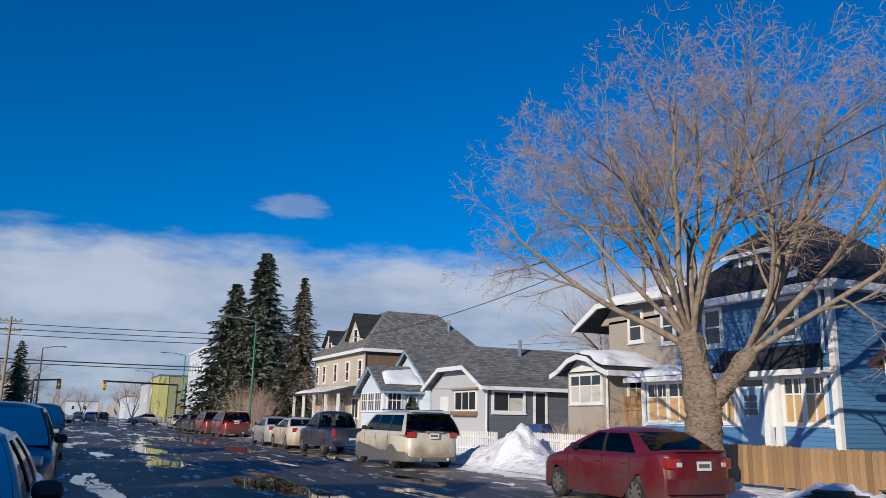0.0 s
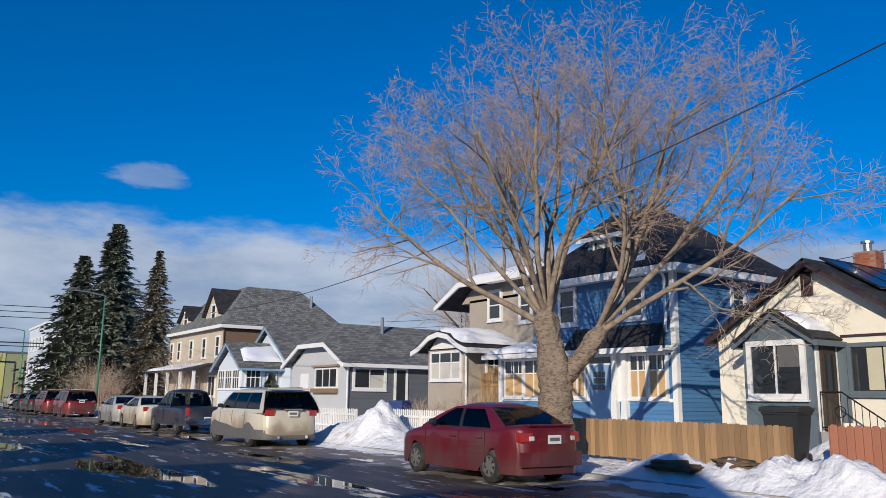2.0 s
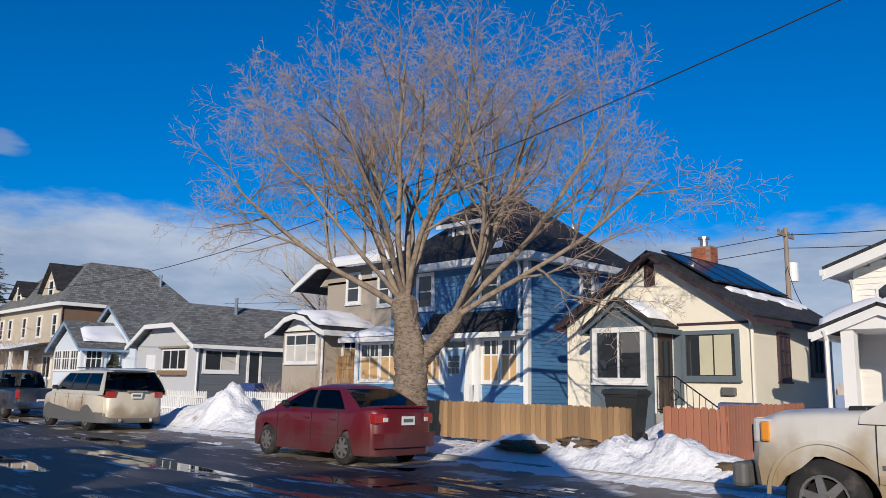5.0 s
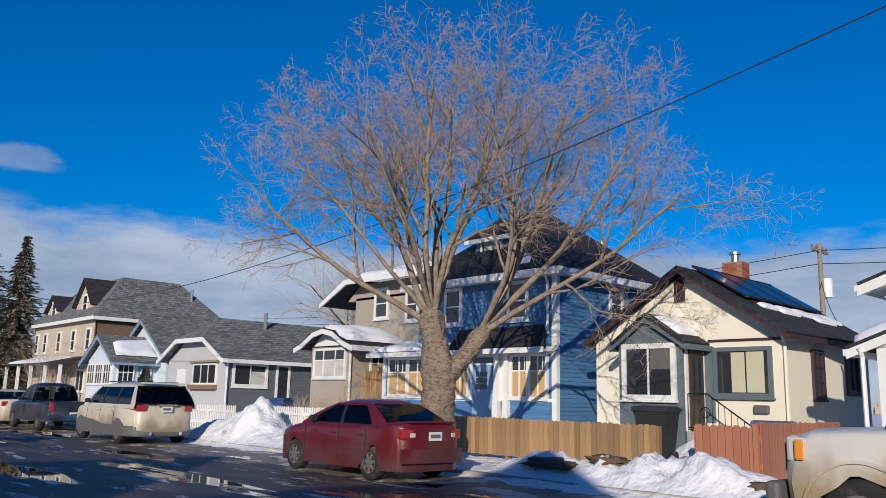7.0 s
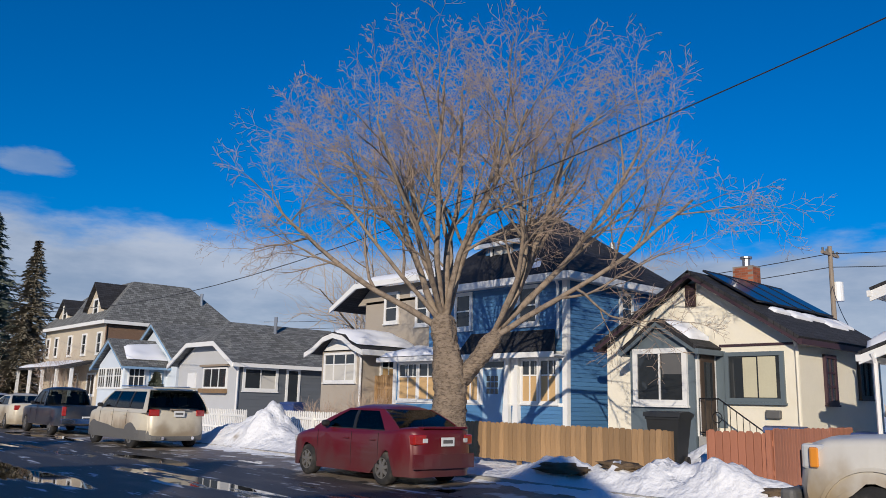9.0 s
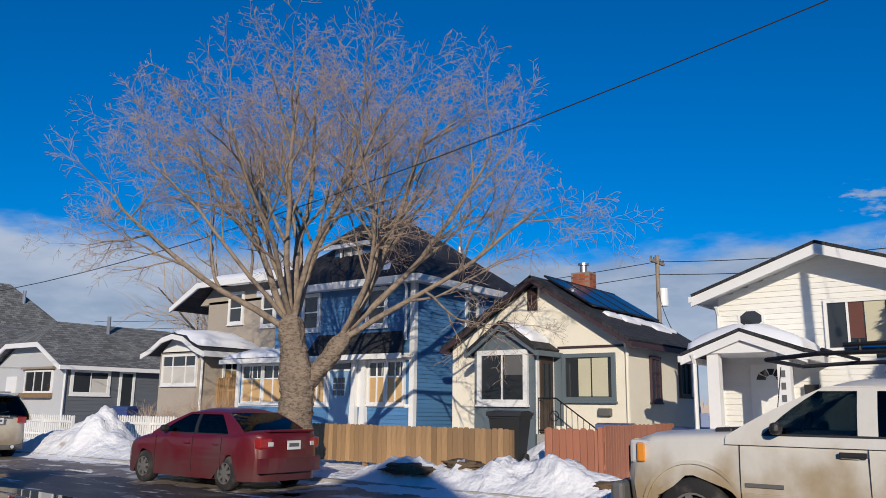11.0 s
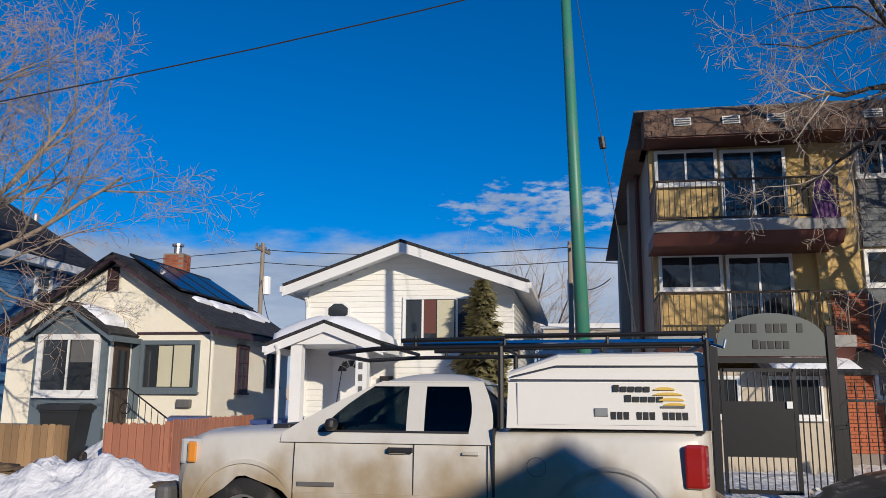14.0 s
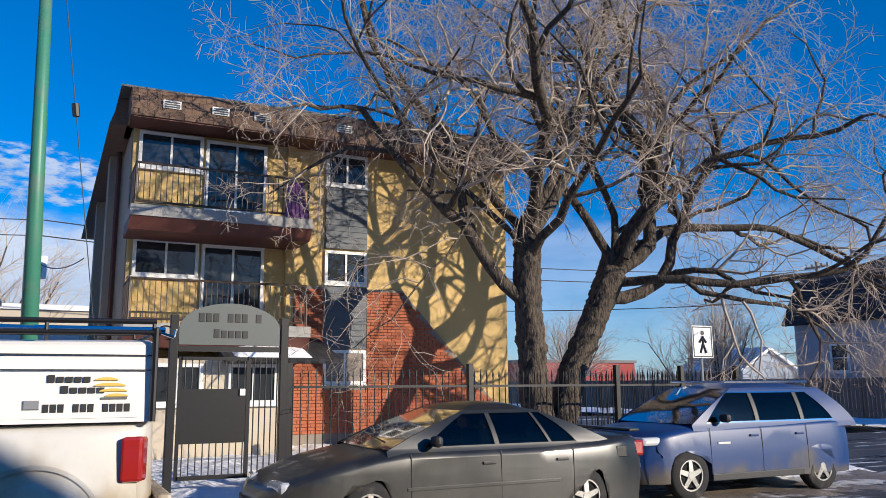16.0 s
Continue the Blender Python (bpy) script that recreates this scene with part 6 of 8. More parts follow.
vehicle("sedan", "dirty charcoal sedan in front of the iron fence", "car", 9.45, -5.72, 0, CHARCOAL, GP_TOP, 0.20, 0.92, GP_CABIN, GP_SIDES, (-1.38, 1.42), 0.325, RIM, 5, "cars along the kerb", extras=gp_extras, seams=(0.95, -0.19, -1.2), arch=0.37)


def eq_extras(v):
    for s in (-1, 1):
        lamp(v, "headlight", s * 0.50, s * 0.96, 1.98, 2.33, 0.79, 0.91, CLEAR_LENS, 0.04)
        lamp(v, "fog_light", s * 0.62, s * 0.82, 2.18, 2.32, 0.48, 0.58, CLEAR_LENS, 0.02)
        lamp(v, "tail_light", s * 0.60, s * 0.91, -2.32, -2.02, 0.95, 1.10, RED_LENS, 0.03)
        part("roof_rail", tubes([((s * 0.58, -1.5, 1.685), (s * 0.58, 0.35, 1.685))], 0.02, 6), CHROME, v)
        part("badge_bar", boxes((s * 0.905, s * 0.925, 0.62, 0.86, 0.78, 0.81)), STEEL, v)
        part("sill_trim", boxes((s * 0.88, s * 0.93, -0.9, 1.0, 0.26, 0.36), bevel=0.01), BLACK_PLASTIC, v)
    g = part("grille", boxes((-0.42, 0.42, 2.24, 2.34, 0.66, 0.86), bevel=0.02), BLACK_PLASTIC, v)
    part("grille_bar", boxes((-0.42, 0.42, 2.33, 2.35, 0.74, 0.77)), CHROME, g)


vehicle("suv", "bright blue crossover with dusty doors and chrome rails", "car", 10.25, -10.92, 0, BLUE_PAINT, EQ_TOP, 0.26, 0.92, EQ_CABIN, [(0.0, 1.0, 0.0, 0.45, 0.06, 0.87), (-0.98, -0.08, -0.98, -0.08, 0.06, 0.87), (-1.72, -1.06, -1.28, -1.06, 0.06, 0.84)], (-1.33, 1.40), 0.36, RIM, 5, "cars along the kerb", extras=eq_extras, seams=(1.0, -0.04, -1.02), trim=CHROME, privacy=(1, 2))

# white work truck with canopy and rack
TR_TOP = [(2.80, 0.50), (2.84, 0.78), (2.82, 1.02), (2.72, 1.20), (2.50, 1.28), (2.0, 1.31), (1.55, 1.33), (0.9, 1.32), (-0.4, 1.32), (-2.60, 1.35), (-2.70, 1.34), (-2.72, 0.6), (-2.70, 0.50)]
TR_CABIN = (-0.57, 1.58, -0.46, 0.58, 1.27, 1.87, 0.955, 0.76)
TR_SIDES = [(0.29, 1.19, 0.29, 0.66, 0.06, 0.90), (-0.34, 0.11, -0.32, 0.11, 0.06, 0.90)]


def truck_extras(v):
    for s in (-1, 1):
        lamp(v, "headlight", s * 0.6, s * 0.96, 2.52, 2.84, 0.94, 1.20, CLEAR_LENS, 0.03, 0.97)
        lamp(v, "side_marker", s * 0.93, s * 1.01, 2.66, 2.76, 0.96, 1.17, AMBER, 0.02, 0.98)
        lamp(v, "tail_light", s * 0.86, s * 1.015, -2.74, -2.55, 0.82, 1.22, RED_LENS, 0.03, 0.99)
        part("side_moulding", boxes((s * 0.995, s * 1.02, -0.62, 1.42, 0.62, 0.70), bevel=0.008), TRUCK_WHITE, v)
        part("badge_bar", boxes((s * 0.995, s * 1.012, 1.0, 1.38, 0.76, 0.80)), GREY_PLASTIC, v)
        bm = bmesh.new()
        for k in range(24):
            a, b = 2 * math.pi * k / 24, 2 * math.pi * (k + 1) / 24
            tube(bm, (s * 1.003, -1.0 + 0.09 * math.cos(a), 0.99 + 0.09 * math.sin(a)), (s * 1.003, -1.0 + 0.09 * math.cos(b), 0.99 + 0.09 * math.sin(b)), 0.004, sides=4)
        part("fuel_door", bm, GREY_PLASTIC, v)
        part("handle", boxes((s * 1.0, s * 1.03, 0.20, 0.46, 1.10, 1.15), bevel=0.01), BLACK_PLASTIC, v)
        for wy in (-1.68, 1.95):
            bm = bmesh.new()
            for k in range(20):
                a, b = math.pi * k / 20, math.pi * (k + 1) / 20
                q = [(s * 0.975, wy + r * math.cos(t), 0.42 + r * math.sin(t)) for r, t in ((0.545, a), (0.585, a), (0.585, b), (0.545, b))]
                prism(bm, q, (s * 0.025, 0, 0))
            bmesh.ops.remove_doubles(bm, verts=bm.verts, dist=0.001)
            part("arch_lip", bm, TRUCK_WHITE, v)
    part("front_bumper", boxes((-0.95, 0.95, 2.78, 2.95, 0.45, 0.72), bevel=0.05), GREY_PLASTIC, v)
    part("rear_bumper", boxes((-0.96, 0.96, -2.84, -2.70, 0.48, 0.70), bevel=0.04), TRUCK_WHITE, v)
    part("grille", boxes((-0.58, 0.58, 2.78, 2.87, 0.80, 1.12), bevel=0.02), BLACK_PLASTIC, v)
    part("bed_gap", boxes((-1.003, 1.003, -0.60, -0.575, 0.5, 1.345)), BLACK_PLASTIC, v)
    part("cowl", boxes((-0.80, 0.80, 1.55, 1.74, 1.30, 1.355), bevel=0.02), BLACK_PLASTIC, v)
    part("exhaust", tubes([((-0.7, -2.5, 0.45), (-0.75, -2.85, 0.42))], 0.04, 8), STEEL, v)
    part("aerial", tubes([((-0.8, 1.1, 1.3), (-0.8, 1.0, 2.0))], 0.006, 4), BLACK_PLASTIC, v)


truck = vehicle("pickup_truck", "muddy white work truck with extended cab", "pickup truck", 9.12, 0.62, 0, TRUCK_WHITE, TR_TOP, 0.50, 1.0, TR_CABIN, TR_SIDES, (-1.68, 1.95), 0.41, RIM, 6, "cars along the kerb", extras=truck_extras, arch=0.55, seams=(1.43, 0.2, -0.53), dark=False, taper=0.05, privacy=(1,))

# fibreglass canopy on the truck bed
TX, TY = 9.12, 0.62
can = thing("truck_canopy", (TX, TY - 1.8, 1.34), "white fibreglass work canopy with a printed side panel", "truck canopy")
prof = [(-2.64, 1.35), (-0.71, 1.35), (-0.73, 1.86), (-1.22, 2.03), (-2.60, 2.05)]
bm = bmesh.new()
sl = []
for f, k in ((-0.94, 0.0), (-0.90, 0.03), (-0.6, 0.06), (0.6, 0.06), (0.90, 0.03), (0.94, 0.0)):
    sl.append([bm.verts.new((TX + f - (0 if z < 1.4 else math.copysign(0.05, f)), TY + y, z + (k if z > 1.5 else 0))) for y, z in prof])
for a, b in zip(sl, sl[1:]):
    for i in range(5):
        bm.faces.new((a[i], a[(i + 1) % 5], b[(i + 1) % 5], b[i]))
bm.faces.new(sl[0])
bm.faces.new(sl[-1][::-1])
bmesh.ops.recalc_face_normals(bm, faces=bm.faces)
part("shell", bm, CANOPY_WHITE, can)
sx = TX - 0.945
door = part("side_door", prism(bmesh.new(), [(sx, TY - 2.50, 1.39), (sx, TY - 0.82, 1.39), (sx + 0.022, TY - 0.82, 1.79), (sx + 0.022, TY - 2.50, 1.79)], (0.03, 0, 0)), CANOPY_WHITE, can)
part("door_gap", tubes([((sx + 0.015, TY - 2.6, 1.815), (sx + 0.015, TY - 0.75, 1.815)), ((sx + 0.03, TY - 2.6, 1.95), (sx + 0.03, TY - 1.2, 1.95)), ((sx + 0.03, TY - 1.2, 1.95), (sx + 0.022, TY - 0.76, 1.845))], 0.008, 4), BLACK_PLASTIC, can)
part("latch", boxes((sx - 0.012, sx + 0.005, TY - 1.69, TY - 1.56, 1.47, 1.55), bevel=0.006), STEEL, door)
for k in range(12):
    if k not in (3, 7):
        ya = TY - 1.715 - k * 0.0605
        part("digit_bar", boxes((sx - 0.006, sx + 0.003, ya - 0.046, ya, 1.445, 1.515)), INK, door)
for k in range(5):
    ya = TY - 1.74 - k * 0.072
    part("name_bar", boxes((sx - 0.001, sx + 0.008, ya - 0.056, ya, 1.705, 1.77 if k == 0 else 1.755)), INK, door)
    ya = TY - 1.85 - k * 0.074
    part("name_bar", boxes((sx - 0.003, sx + 0.006, ya - 0.058, ya, 1.61, 1.675 if k == 0 else 1.66)), INK, door)
bm = bmesh.new()
for k, (z, w0, w1) in enumerate(((1.735, 0.20, 0.06), (1.685, 0.27, 0.02), (1.635, 0.24, -0.03), (1.59, 0.20, -0.05))):
    pts = [(sx - 0.004, TY - 2.22 - 0.03 * k - w0 * math.cos(math.pi * i / 8) * 0.5, z + 0.028 * math.sin(math.pi * i / 8) - 0.012) for i in range(9)]
    prism(bm, pts, (0.012, 0, 0))
part("logo_shape", bm, GOLD_INK, door)
part("small_bar", boxes((sx - 0.005, sx + 0.005, TY - 2.40, TY - 2.18, 1.555, 1.572)), GREY_PLASTIC, door)

# ladder rack over truck and canopy
rack = thing("ladder_rack", (TX, TY, 1.34), "dark steel ladder rack on four posts above the truck", "ladder rack")
bars = []
for s in (-1, 1):
    xx = TX + s * 0.98
    part("rack_post", tubes([((xx, TY - 0.66, 1.34), (xx - s * 0.03, TY - 0.66, 2.14))], 0.03, 8), IRON, rack)
    part("rack_post", tubes([((xx, TY - 2.62, 1.35), (xx - s * 0.03, TY - 2.62, 2.2))], 0.03, 8), IRON, rack)
    part("side_rail", tubes([((xx - s * 0.03, TY - 2.66, 2.16), (xx - s * 0.03, TY + 0.6, 2.12)), ((xx - s * 0.03, TY + 0.6, 2.12), (xx - s * 0.2, TY + 1.15, 2.08)), ((xx - s * 0.03, TY - 0.7, 2.22), (xx - s * 0.03, TY + 0.35, 2.2)), ((xx - s * 0.03, TY - 2.62, 2.26), (xx - s * 0.03, TY - 0.7, 2.24))], 0.024, 8), IRON, rack)
    part("rail_stub", tubes([((xx - s * 0.03, TY + y, 2.13), (xx - s * 0.03, TY + y, 2.25)) for y in (-2.6, -1.7, -0.7, 0.2)], 0.018, 6), IRON, rack)
for y in (-2.62, -1.7, -0.66, 0.55):
    part("cross_bar", tubes([((TX - 0.95, TY + y, 2.16), (TX + 0.95, TY + y, 2.16))], 0.022, 8), IRON, rack)
part("front_bow", tubes([((TX - 0.78, TY + 1.15, 2.08), (TX + 0.78, TY + 1.15, 2.08))], 0.024, 8), IRON, rack)
part("lashed_pipe", tubes([((TX - 0.62, TY - 2.74, 2.205), (TX - 0.62, TY + 0.4, 2.19))], 0.03, 8), CHROME, rack)
part("rear_hook", tubes([((TX - 0.95, TY - 2.66, 2.16), (TX - 0.95, TY - 2.78, 2.12)), ((TX - 0.95, TY - 2.78, 2.12), (TX - 0.95, TY - 2.80, 2.20))], 0.014, 6), CHROME, rack)

# ---- fences, poles, bins ----


def board_fence(name, label, p, q, z, h, material, board=0.14, gap=0.012, post=None, pointed=False, ground=None):
    """Upright boards on two rails between two points of the plan; every board is an object."""
    p, q = Vector((p[0], p[1], 0)), Vector((q[0], q[1], 0))
    d = q - p
    n = max(1, int(d.length / (board + gap)))
    a = math.atan2(d.y, d.x)
    f = thing(name, ((p.x + q.x) / 2, (p.y + q.y) / 2, z), label, "fence")
    bm = bmesh.new()
    if pointed:
        prism(bm, [(-board / 2, -0.01, 0), (board / 2, -0.01, 0), (board / 2, -0.01, h - board * 0.4), (0, -0.01, h), (-board / 2, -0.01, h - board * 0.4)], (0, 0.02, 0))
    else:
        prism(bm, [(-board / 2, -0.01, 0), (board / 2, -0.01, 0), (board / 2, -0.01, h - 0.03), (board / 2 - 0.03, -0.01, h), (-board / 2 + 0.03, -0.01, h), (-board / 2, -0.01, h - 0.03)], (0, 0.02, 0))
    me = mesh_of(bm, "board", material)
    rnd = random.Random(int(p.y * 10) + 3)
    for i in range(n):
        c = p + d * ((i + 0.5) / n)
        zz = z + (ground(c.x, c.y) if ground else 0) + rnd.uniform(-0.012, 0.012)
        shared("picket" if pointed else "board", me, f, (c.x, c.y, zz), a + rnd.uniform(-0.02, 0.02))
    u = d.normalized()
    w = Vector((-u.y, u.x, 0)) * 0.03
    for zz in (0.25, 0.75):
        bm = bmesh.new()
        prism(bm, [tuple(p + w * 0.4 + Vector((0, 0, z + h * zz - 0.04))), tuple(q + w * 0.4 + Vector((0, 0, z + h * zz - 0.04))), tuple(q + w * 0.4 + Vector((0, 0, z + h * zz + 0.04))), tuple(p + w * 0.4 + Vector((0, 0, z + h * zz + 0.04)))], tuple(w))
        part("rail", bm, material, f)
    for k in range(int(d.length / 2.2) + 2):
        c = p + d * min(1.0, k / (int(d.length / 2.2) + 1)) + w * 2.4
        part("post", boxes((c.x - 0.045, c.x + 0.045, c.y - 0.045, c.y + 0.045, z - 0.2, z + h - 0.02)), post or material, f)
    return f


board_fence("cedar_fence", "low honey-coloured cedar board fence in the snow", (13.5, 14.35), (13.5, 8.32), 0.25, 0.86, CEDAR, 0.135, 0.006)
board_fence("painted_fence", "low terracotta painted board fence by the walk", (13.0, 7.18), (13.0, 6.02), 0.25, 0.92, RED_FENCE, 0.135, 0.008)
board_fence("painted_fence", "terracotta painted board fence running back between the houses", (13.0, 5.95), (17.6, 6.45), 0.25, 0.98, RED_FENCE, 0.135, 0.008)
board_fence("picket_fence", "white pointed picket fence behind snow banks", (13.5, 14.6), (13.5, 23.0), 0.25, 0.92, WHITE_FENCE, 0.075, 0.05, pointed=True)
board_fence("picket_fence", "white picket fence in front of the grey house", (14.2, 26.5), (14.2, 41.0), 0.2, 0.9, WHITE_FENCE, 0.075, 0.07, pointed=True)
board_fence("wooden_gate", "brown wooden side gate beside the bay", (18.2, 22.75), (18.2, 23.9), 0.6, 1.9, CEDAR, 0.12, 0.01)
board_fence("wooden_fence", "tan board fence beyond the spruces", (15.0, 68.0), (15.0, 78.0), 0.3, 1.7, CEDAR, 0.16, 0.02)
board_fence("wooden_fence", "tall weathered board fence across the side street", (16.0, -30.0), (62.0, -36.0), 0.1, 1.75, OLD_WOOD, 0.19, 0.012)

# iron fence and gate with the arched sign
FX = 12.8
iron = thing("iron_fence", (FX, -9, 0.1), "black wrought-iron fence with spiked bars", "fence")
me = mesh_of(tube(tube(bmesh.new(), (0, 0, 0), (0, 0, 1.62), 0.011, sides=6), (0, 0, 1.62), (0, 0, 1.76), 0.02, 0.002, 6), "bar", IRON)
y = -4.62
i = 0
posts = (-4.55, -7.78, -10.98, -12.6, -14.1)
while y > -14.05:
    shared("bar", me, iron, (FX, y, 0.18))
    y -= 0.125
x = FX + 0.15
while x < 17.8:
    shared("bar", me, iron, (x, -14.1, 0.18))
    x += 0.125
for z in (0.42, 1.62):
    part("rail", boxes((FX - 0.018, FX + 0.018, -14.1, -4.55, z, z + 0.04)), IRON, iron)
    part("rail", boxes((FX, 17.9, -14.118, -14.082, z, z + 0.04)), IRON, iron)
for yp in posts:
    part("post", boxes((FX - 0.05, FX + 0.05, yp - 0.05, yp + 0.05, 0.05, 2.02), bevel=0.008), IRON, iron)
gate = thing("entrance_gate", (FX, -3.6, 0.1), "black iron entrance gate under an arched grey sign", "gate")
for yp in (-2.78, -4.45):
    part("gate_post", boxes((FX - 0.06, FX + 0.06, yp - 0.06, yp + 0.06, 0.05, 2.72), bevel=0.008), IRON, gate)
part("lintel", boxes((FX - 0.04, FX + 0.04, -4.4, -2.83, 2.18, 2.26)), IRON, gate)
n = 16
arc = [(FX - 0.03, -4.38, 2.28), (FX - 0.03, -4.38, 2.52)] + [(FX - 0.03, -3.615 - 0.765 * math.cos(math.pi * k / n), 2.52 + 0.40 * math.sin(math.pi * k / n)) for k in range(1, n)] + [(FX - 0.03, -2.85, 2.52), (FX - 0.03, -2.85, 2.28)]
sign = part("arched_sign", prism(bmesh.new(), arc, (0.05, 0, 0)), SIGN_GREY, gate, "arched grey sign panel with dark raised lettering")
for k in range(9):
    if k not in (3, 7):
        ya = -3.13 - k * 0.108
        part("sign_bar", boxes((FX - 0.042, FX - 0.03, ya - 0.08, ya, 2.63, 2.76)), INK, sign)
for k in range(5):
    ya = -3.36 - k * 0.108
    part("sign_bar", boxes((FX - 0.042, FX - 0.03, ya - 0.08, ya, 2.39, 2.52 if k == 0 else 2.50)), INK, sign)
door = part("gate_panel", boxes((FX - 0.02, FX + 0.02, -3.88, -2.9, 0.82, 1.62)), IRON, gate)
part("gate_frame", boxes((FX - 0.025, FX + 0.025, -2.92, -2.87, 0.3, 2.1), (FX - 0.025, FX + 0.025, -3.94, -3.88, 0.3, 2.1), (FX - 0.025, FX + 0.025, -3.9, -2.9, 2.05, 2.1), (FX - 0.025, FX + 0.025, -3.9, -2.9, 0.3, 0.36)), IRON, gate)
for k in range(10):
    part("gate_bar", tubes([((FX, -2.97 - k * 0.098, 0.36), (FX, -2.97 - k * 0.098, 2.05))], 0.01, 6), IRON, gate)
for k in range(5):
    part("side_bar", tubes([((FX, -4.0 - k * 0.09, 0.2), (FX, -4.0 - k * 0.09, 2.1))], 0.012, 6), IRON, gate)
part("lock_box", boxes((FX - 0.05, FX - 0.02, -3.86, -3.78, 1.52, 1.62)), SIGN_WHITE, gate)
bm = bmesh.new()
for k in range(18):
    a = math.pi * 1.7 * k / 18
    b = math.pi * 1.7 * (k + 1) / 18
    r0, r1 = 0.16 - 0.006 * k, 0.16 - 0.006 * (k + 1)
    tube(bm, (FX, -2.68 + r0 * math.cos(a), 2.42 + r0 * math.sin(a)), (FX, -2.68 + r1 * math.cos(b), 2.42 + r1 * math.sin(b)), 0.012, sides=5)
part("scroll", bm, IRON, gate)


def wheelie_bin(x, y, z, turn, material, label):
    b = thing("wheelie_bin", (0, 0, 0), label, "rubbish bin")
    bm = bmesh.new()
    rings = [[bm.verts.new((sx * w, sy * d, zz)) for sx, sy in ((-1, -1), (1, -1), (1, 1), (-1, 1))] for w, d, zz in ((0.24, 0.26, 0.06), (0.31, 0.35, 0.95), (0.33, 0.37, 0.95), (0.33, 0.37, 1.0))]
    for r, s in zip(rings, rings[1:]):
        for i in range(4):
            bm.faces.new((r[i], r[(i + 1) % 4], s[(i + 1) % 4], s[i]))
    bm.faces.new(rings[0][::-1])
    bm.faces.new(rings[-1])
    part("tub", bm, material, b)
    bm = prism(bmesh.new(), [(-0.36, -0.40, 1.0), (0.34, -0.40, 1.0), (0.36, -0.40, 1.06), (0.1, -0.40, 1.12), (-0.34, -0.40, 1.09)], (0, 0.80, 0))
    part("lid", bm, material, b)
    part("handle", tubes([((0.38, -0.25, 1.02), (0.38, 0.25, 1.02))], 0.02, 6), material, b)
    for s in (-1, 1):
        part("bin_wheel", tubes([((0.2, s * 0.27, 0.11), (0.2, s * 0.32, 0.11))], 0.11, 12), RUBBER, b)
    b.matrix_world = pose(x, y, z, 0, 0, turn)
    return b


wheelie_bin(14.15, 8.72, 0.36, 8, BIN_BLACK, "black wheeled rubbish bin behind the cedar fence")
wheelie_bin(15.6, 6.95, 0.12, 20, BIN_BLUE, "blue wheeled recycling bin beside the bungalow")
wheelie_bin(18.6, 6.75, 0.02, -10, BIN_GREEN, "green wheeled compost bin between the houses")
wheelie_bin(16.9, 5.7, 0.05, 5, BIN_BLUE, "blue recycling bin by the canopy post")
wheelie_bin(17.4, 28.6, 0.3, 15, BIN_BLUE, "blue recycling bin by the grey house")


def street_lamp(x, y, h, label, arm=2.4, material=None, lean=(0, 0), r=0.13):
    s = thing("street_lamp", (x, y, 0.1), label, "street lamp")
    top = (x + lean[0], y + lean[1], h)
    part("pole", tube(bmesh.new(), (x, y, 0.1), top, r, r * 0.55, 14), material or GREEN_POLE, s, smooth=True)
    part("base_flange", boxes((x - 0.2, x + 0.2, y - 0.2, y + 0.2, 0.08, 0.14)), STEEL, s)
    a = (top[0] - arm, top[1], h + 0.25)
    part("arm", tubes([(top, ((top[0] + a[0]) / 2, top[1], h + 0.22)), (((top[0] + a[0]) / 2, top[1], h + 0.22), a)], 0.045, 8), STEEL, s)
    hd = bmesh.new()
    prism(hd, [(a[0] - 0.6, top[1] - 0.1, h + 0.22), (a[0], top[1] - 0.1, h + 0.18), (a[0], top[1] - 0.1, h + 0.32), (a[0] - 0.5, top[1] - 0.1, h + 0.30)], (0, 0.2, 0))
    part("lamp_head", hd, GREY_PLASTIC, s)
    return s


street_lamp(11.9, -0.93, 9.5, "tall green steel street lamp behind the truck", lean=(0.0, 0.25), r=0.12)
street_lamp(11.9, 61.6, 8.6, "green street lamp by the spruces", r=0.085)
street_lamp(11.9, 104.0, 8.6, "green street lamp near the crossing", r=0.1)
street_lamp(-4.0, 100.0, 8.4, "grey street lamp on the far side", arm=-2.4, material=STEEL)
street_lamp(12.2, 150.0, 8.4, "grey street lamp far along the street", material=STEEL)

guy = thing("guy_wire", (12.5, -1.6, 3), "thin steel guy wire with a small insulator", "cable")
p0, p1 = Vector((11.95, -0.70, 9.2)), Vector((12.25, -1.95, 0.3))
part("wire", tubes([(p0, p1)], 0.007, 5), WIRE, guy)
c = p0.lerp(p1, 0.42)
part("insulator", tubes([(c - (p1 - p0).normalized() * 0.09, c + (p1 - p0).normalized() * 0.09)], 0.05, 8), BLACK_PLASTIC, guy)


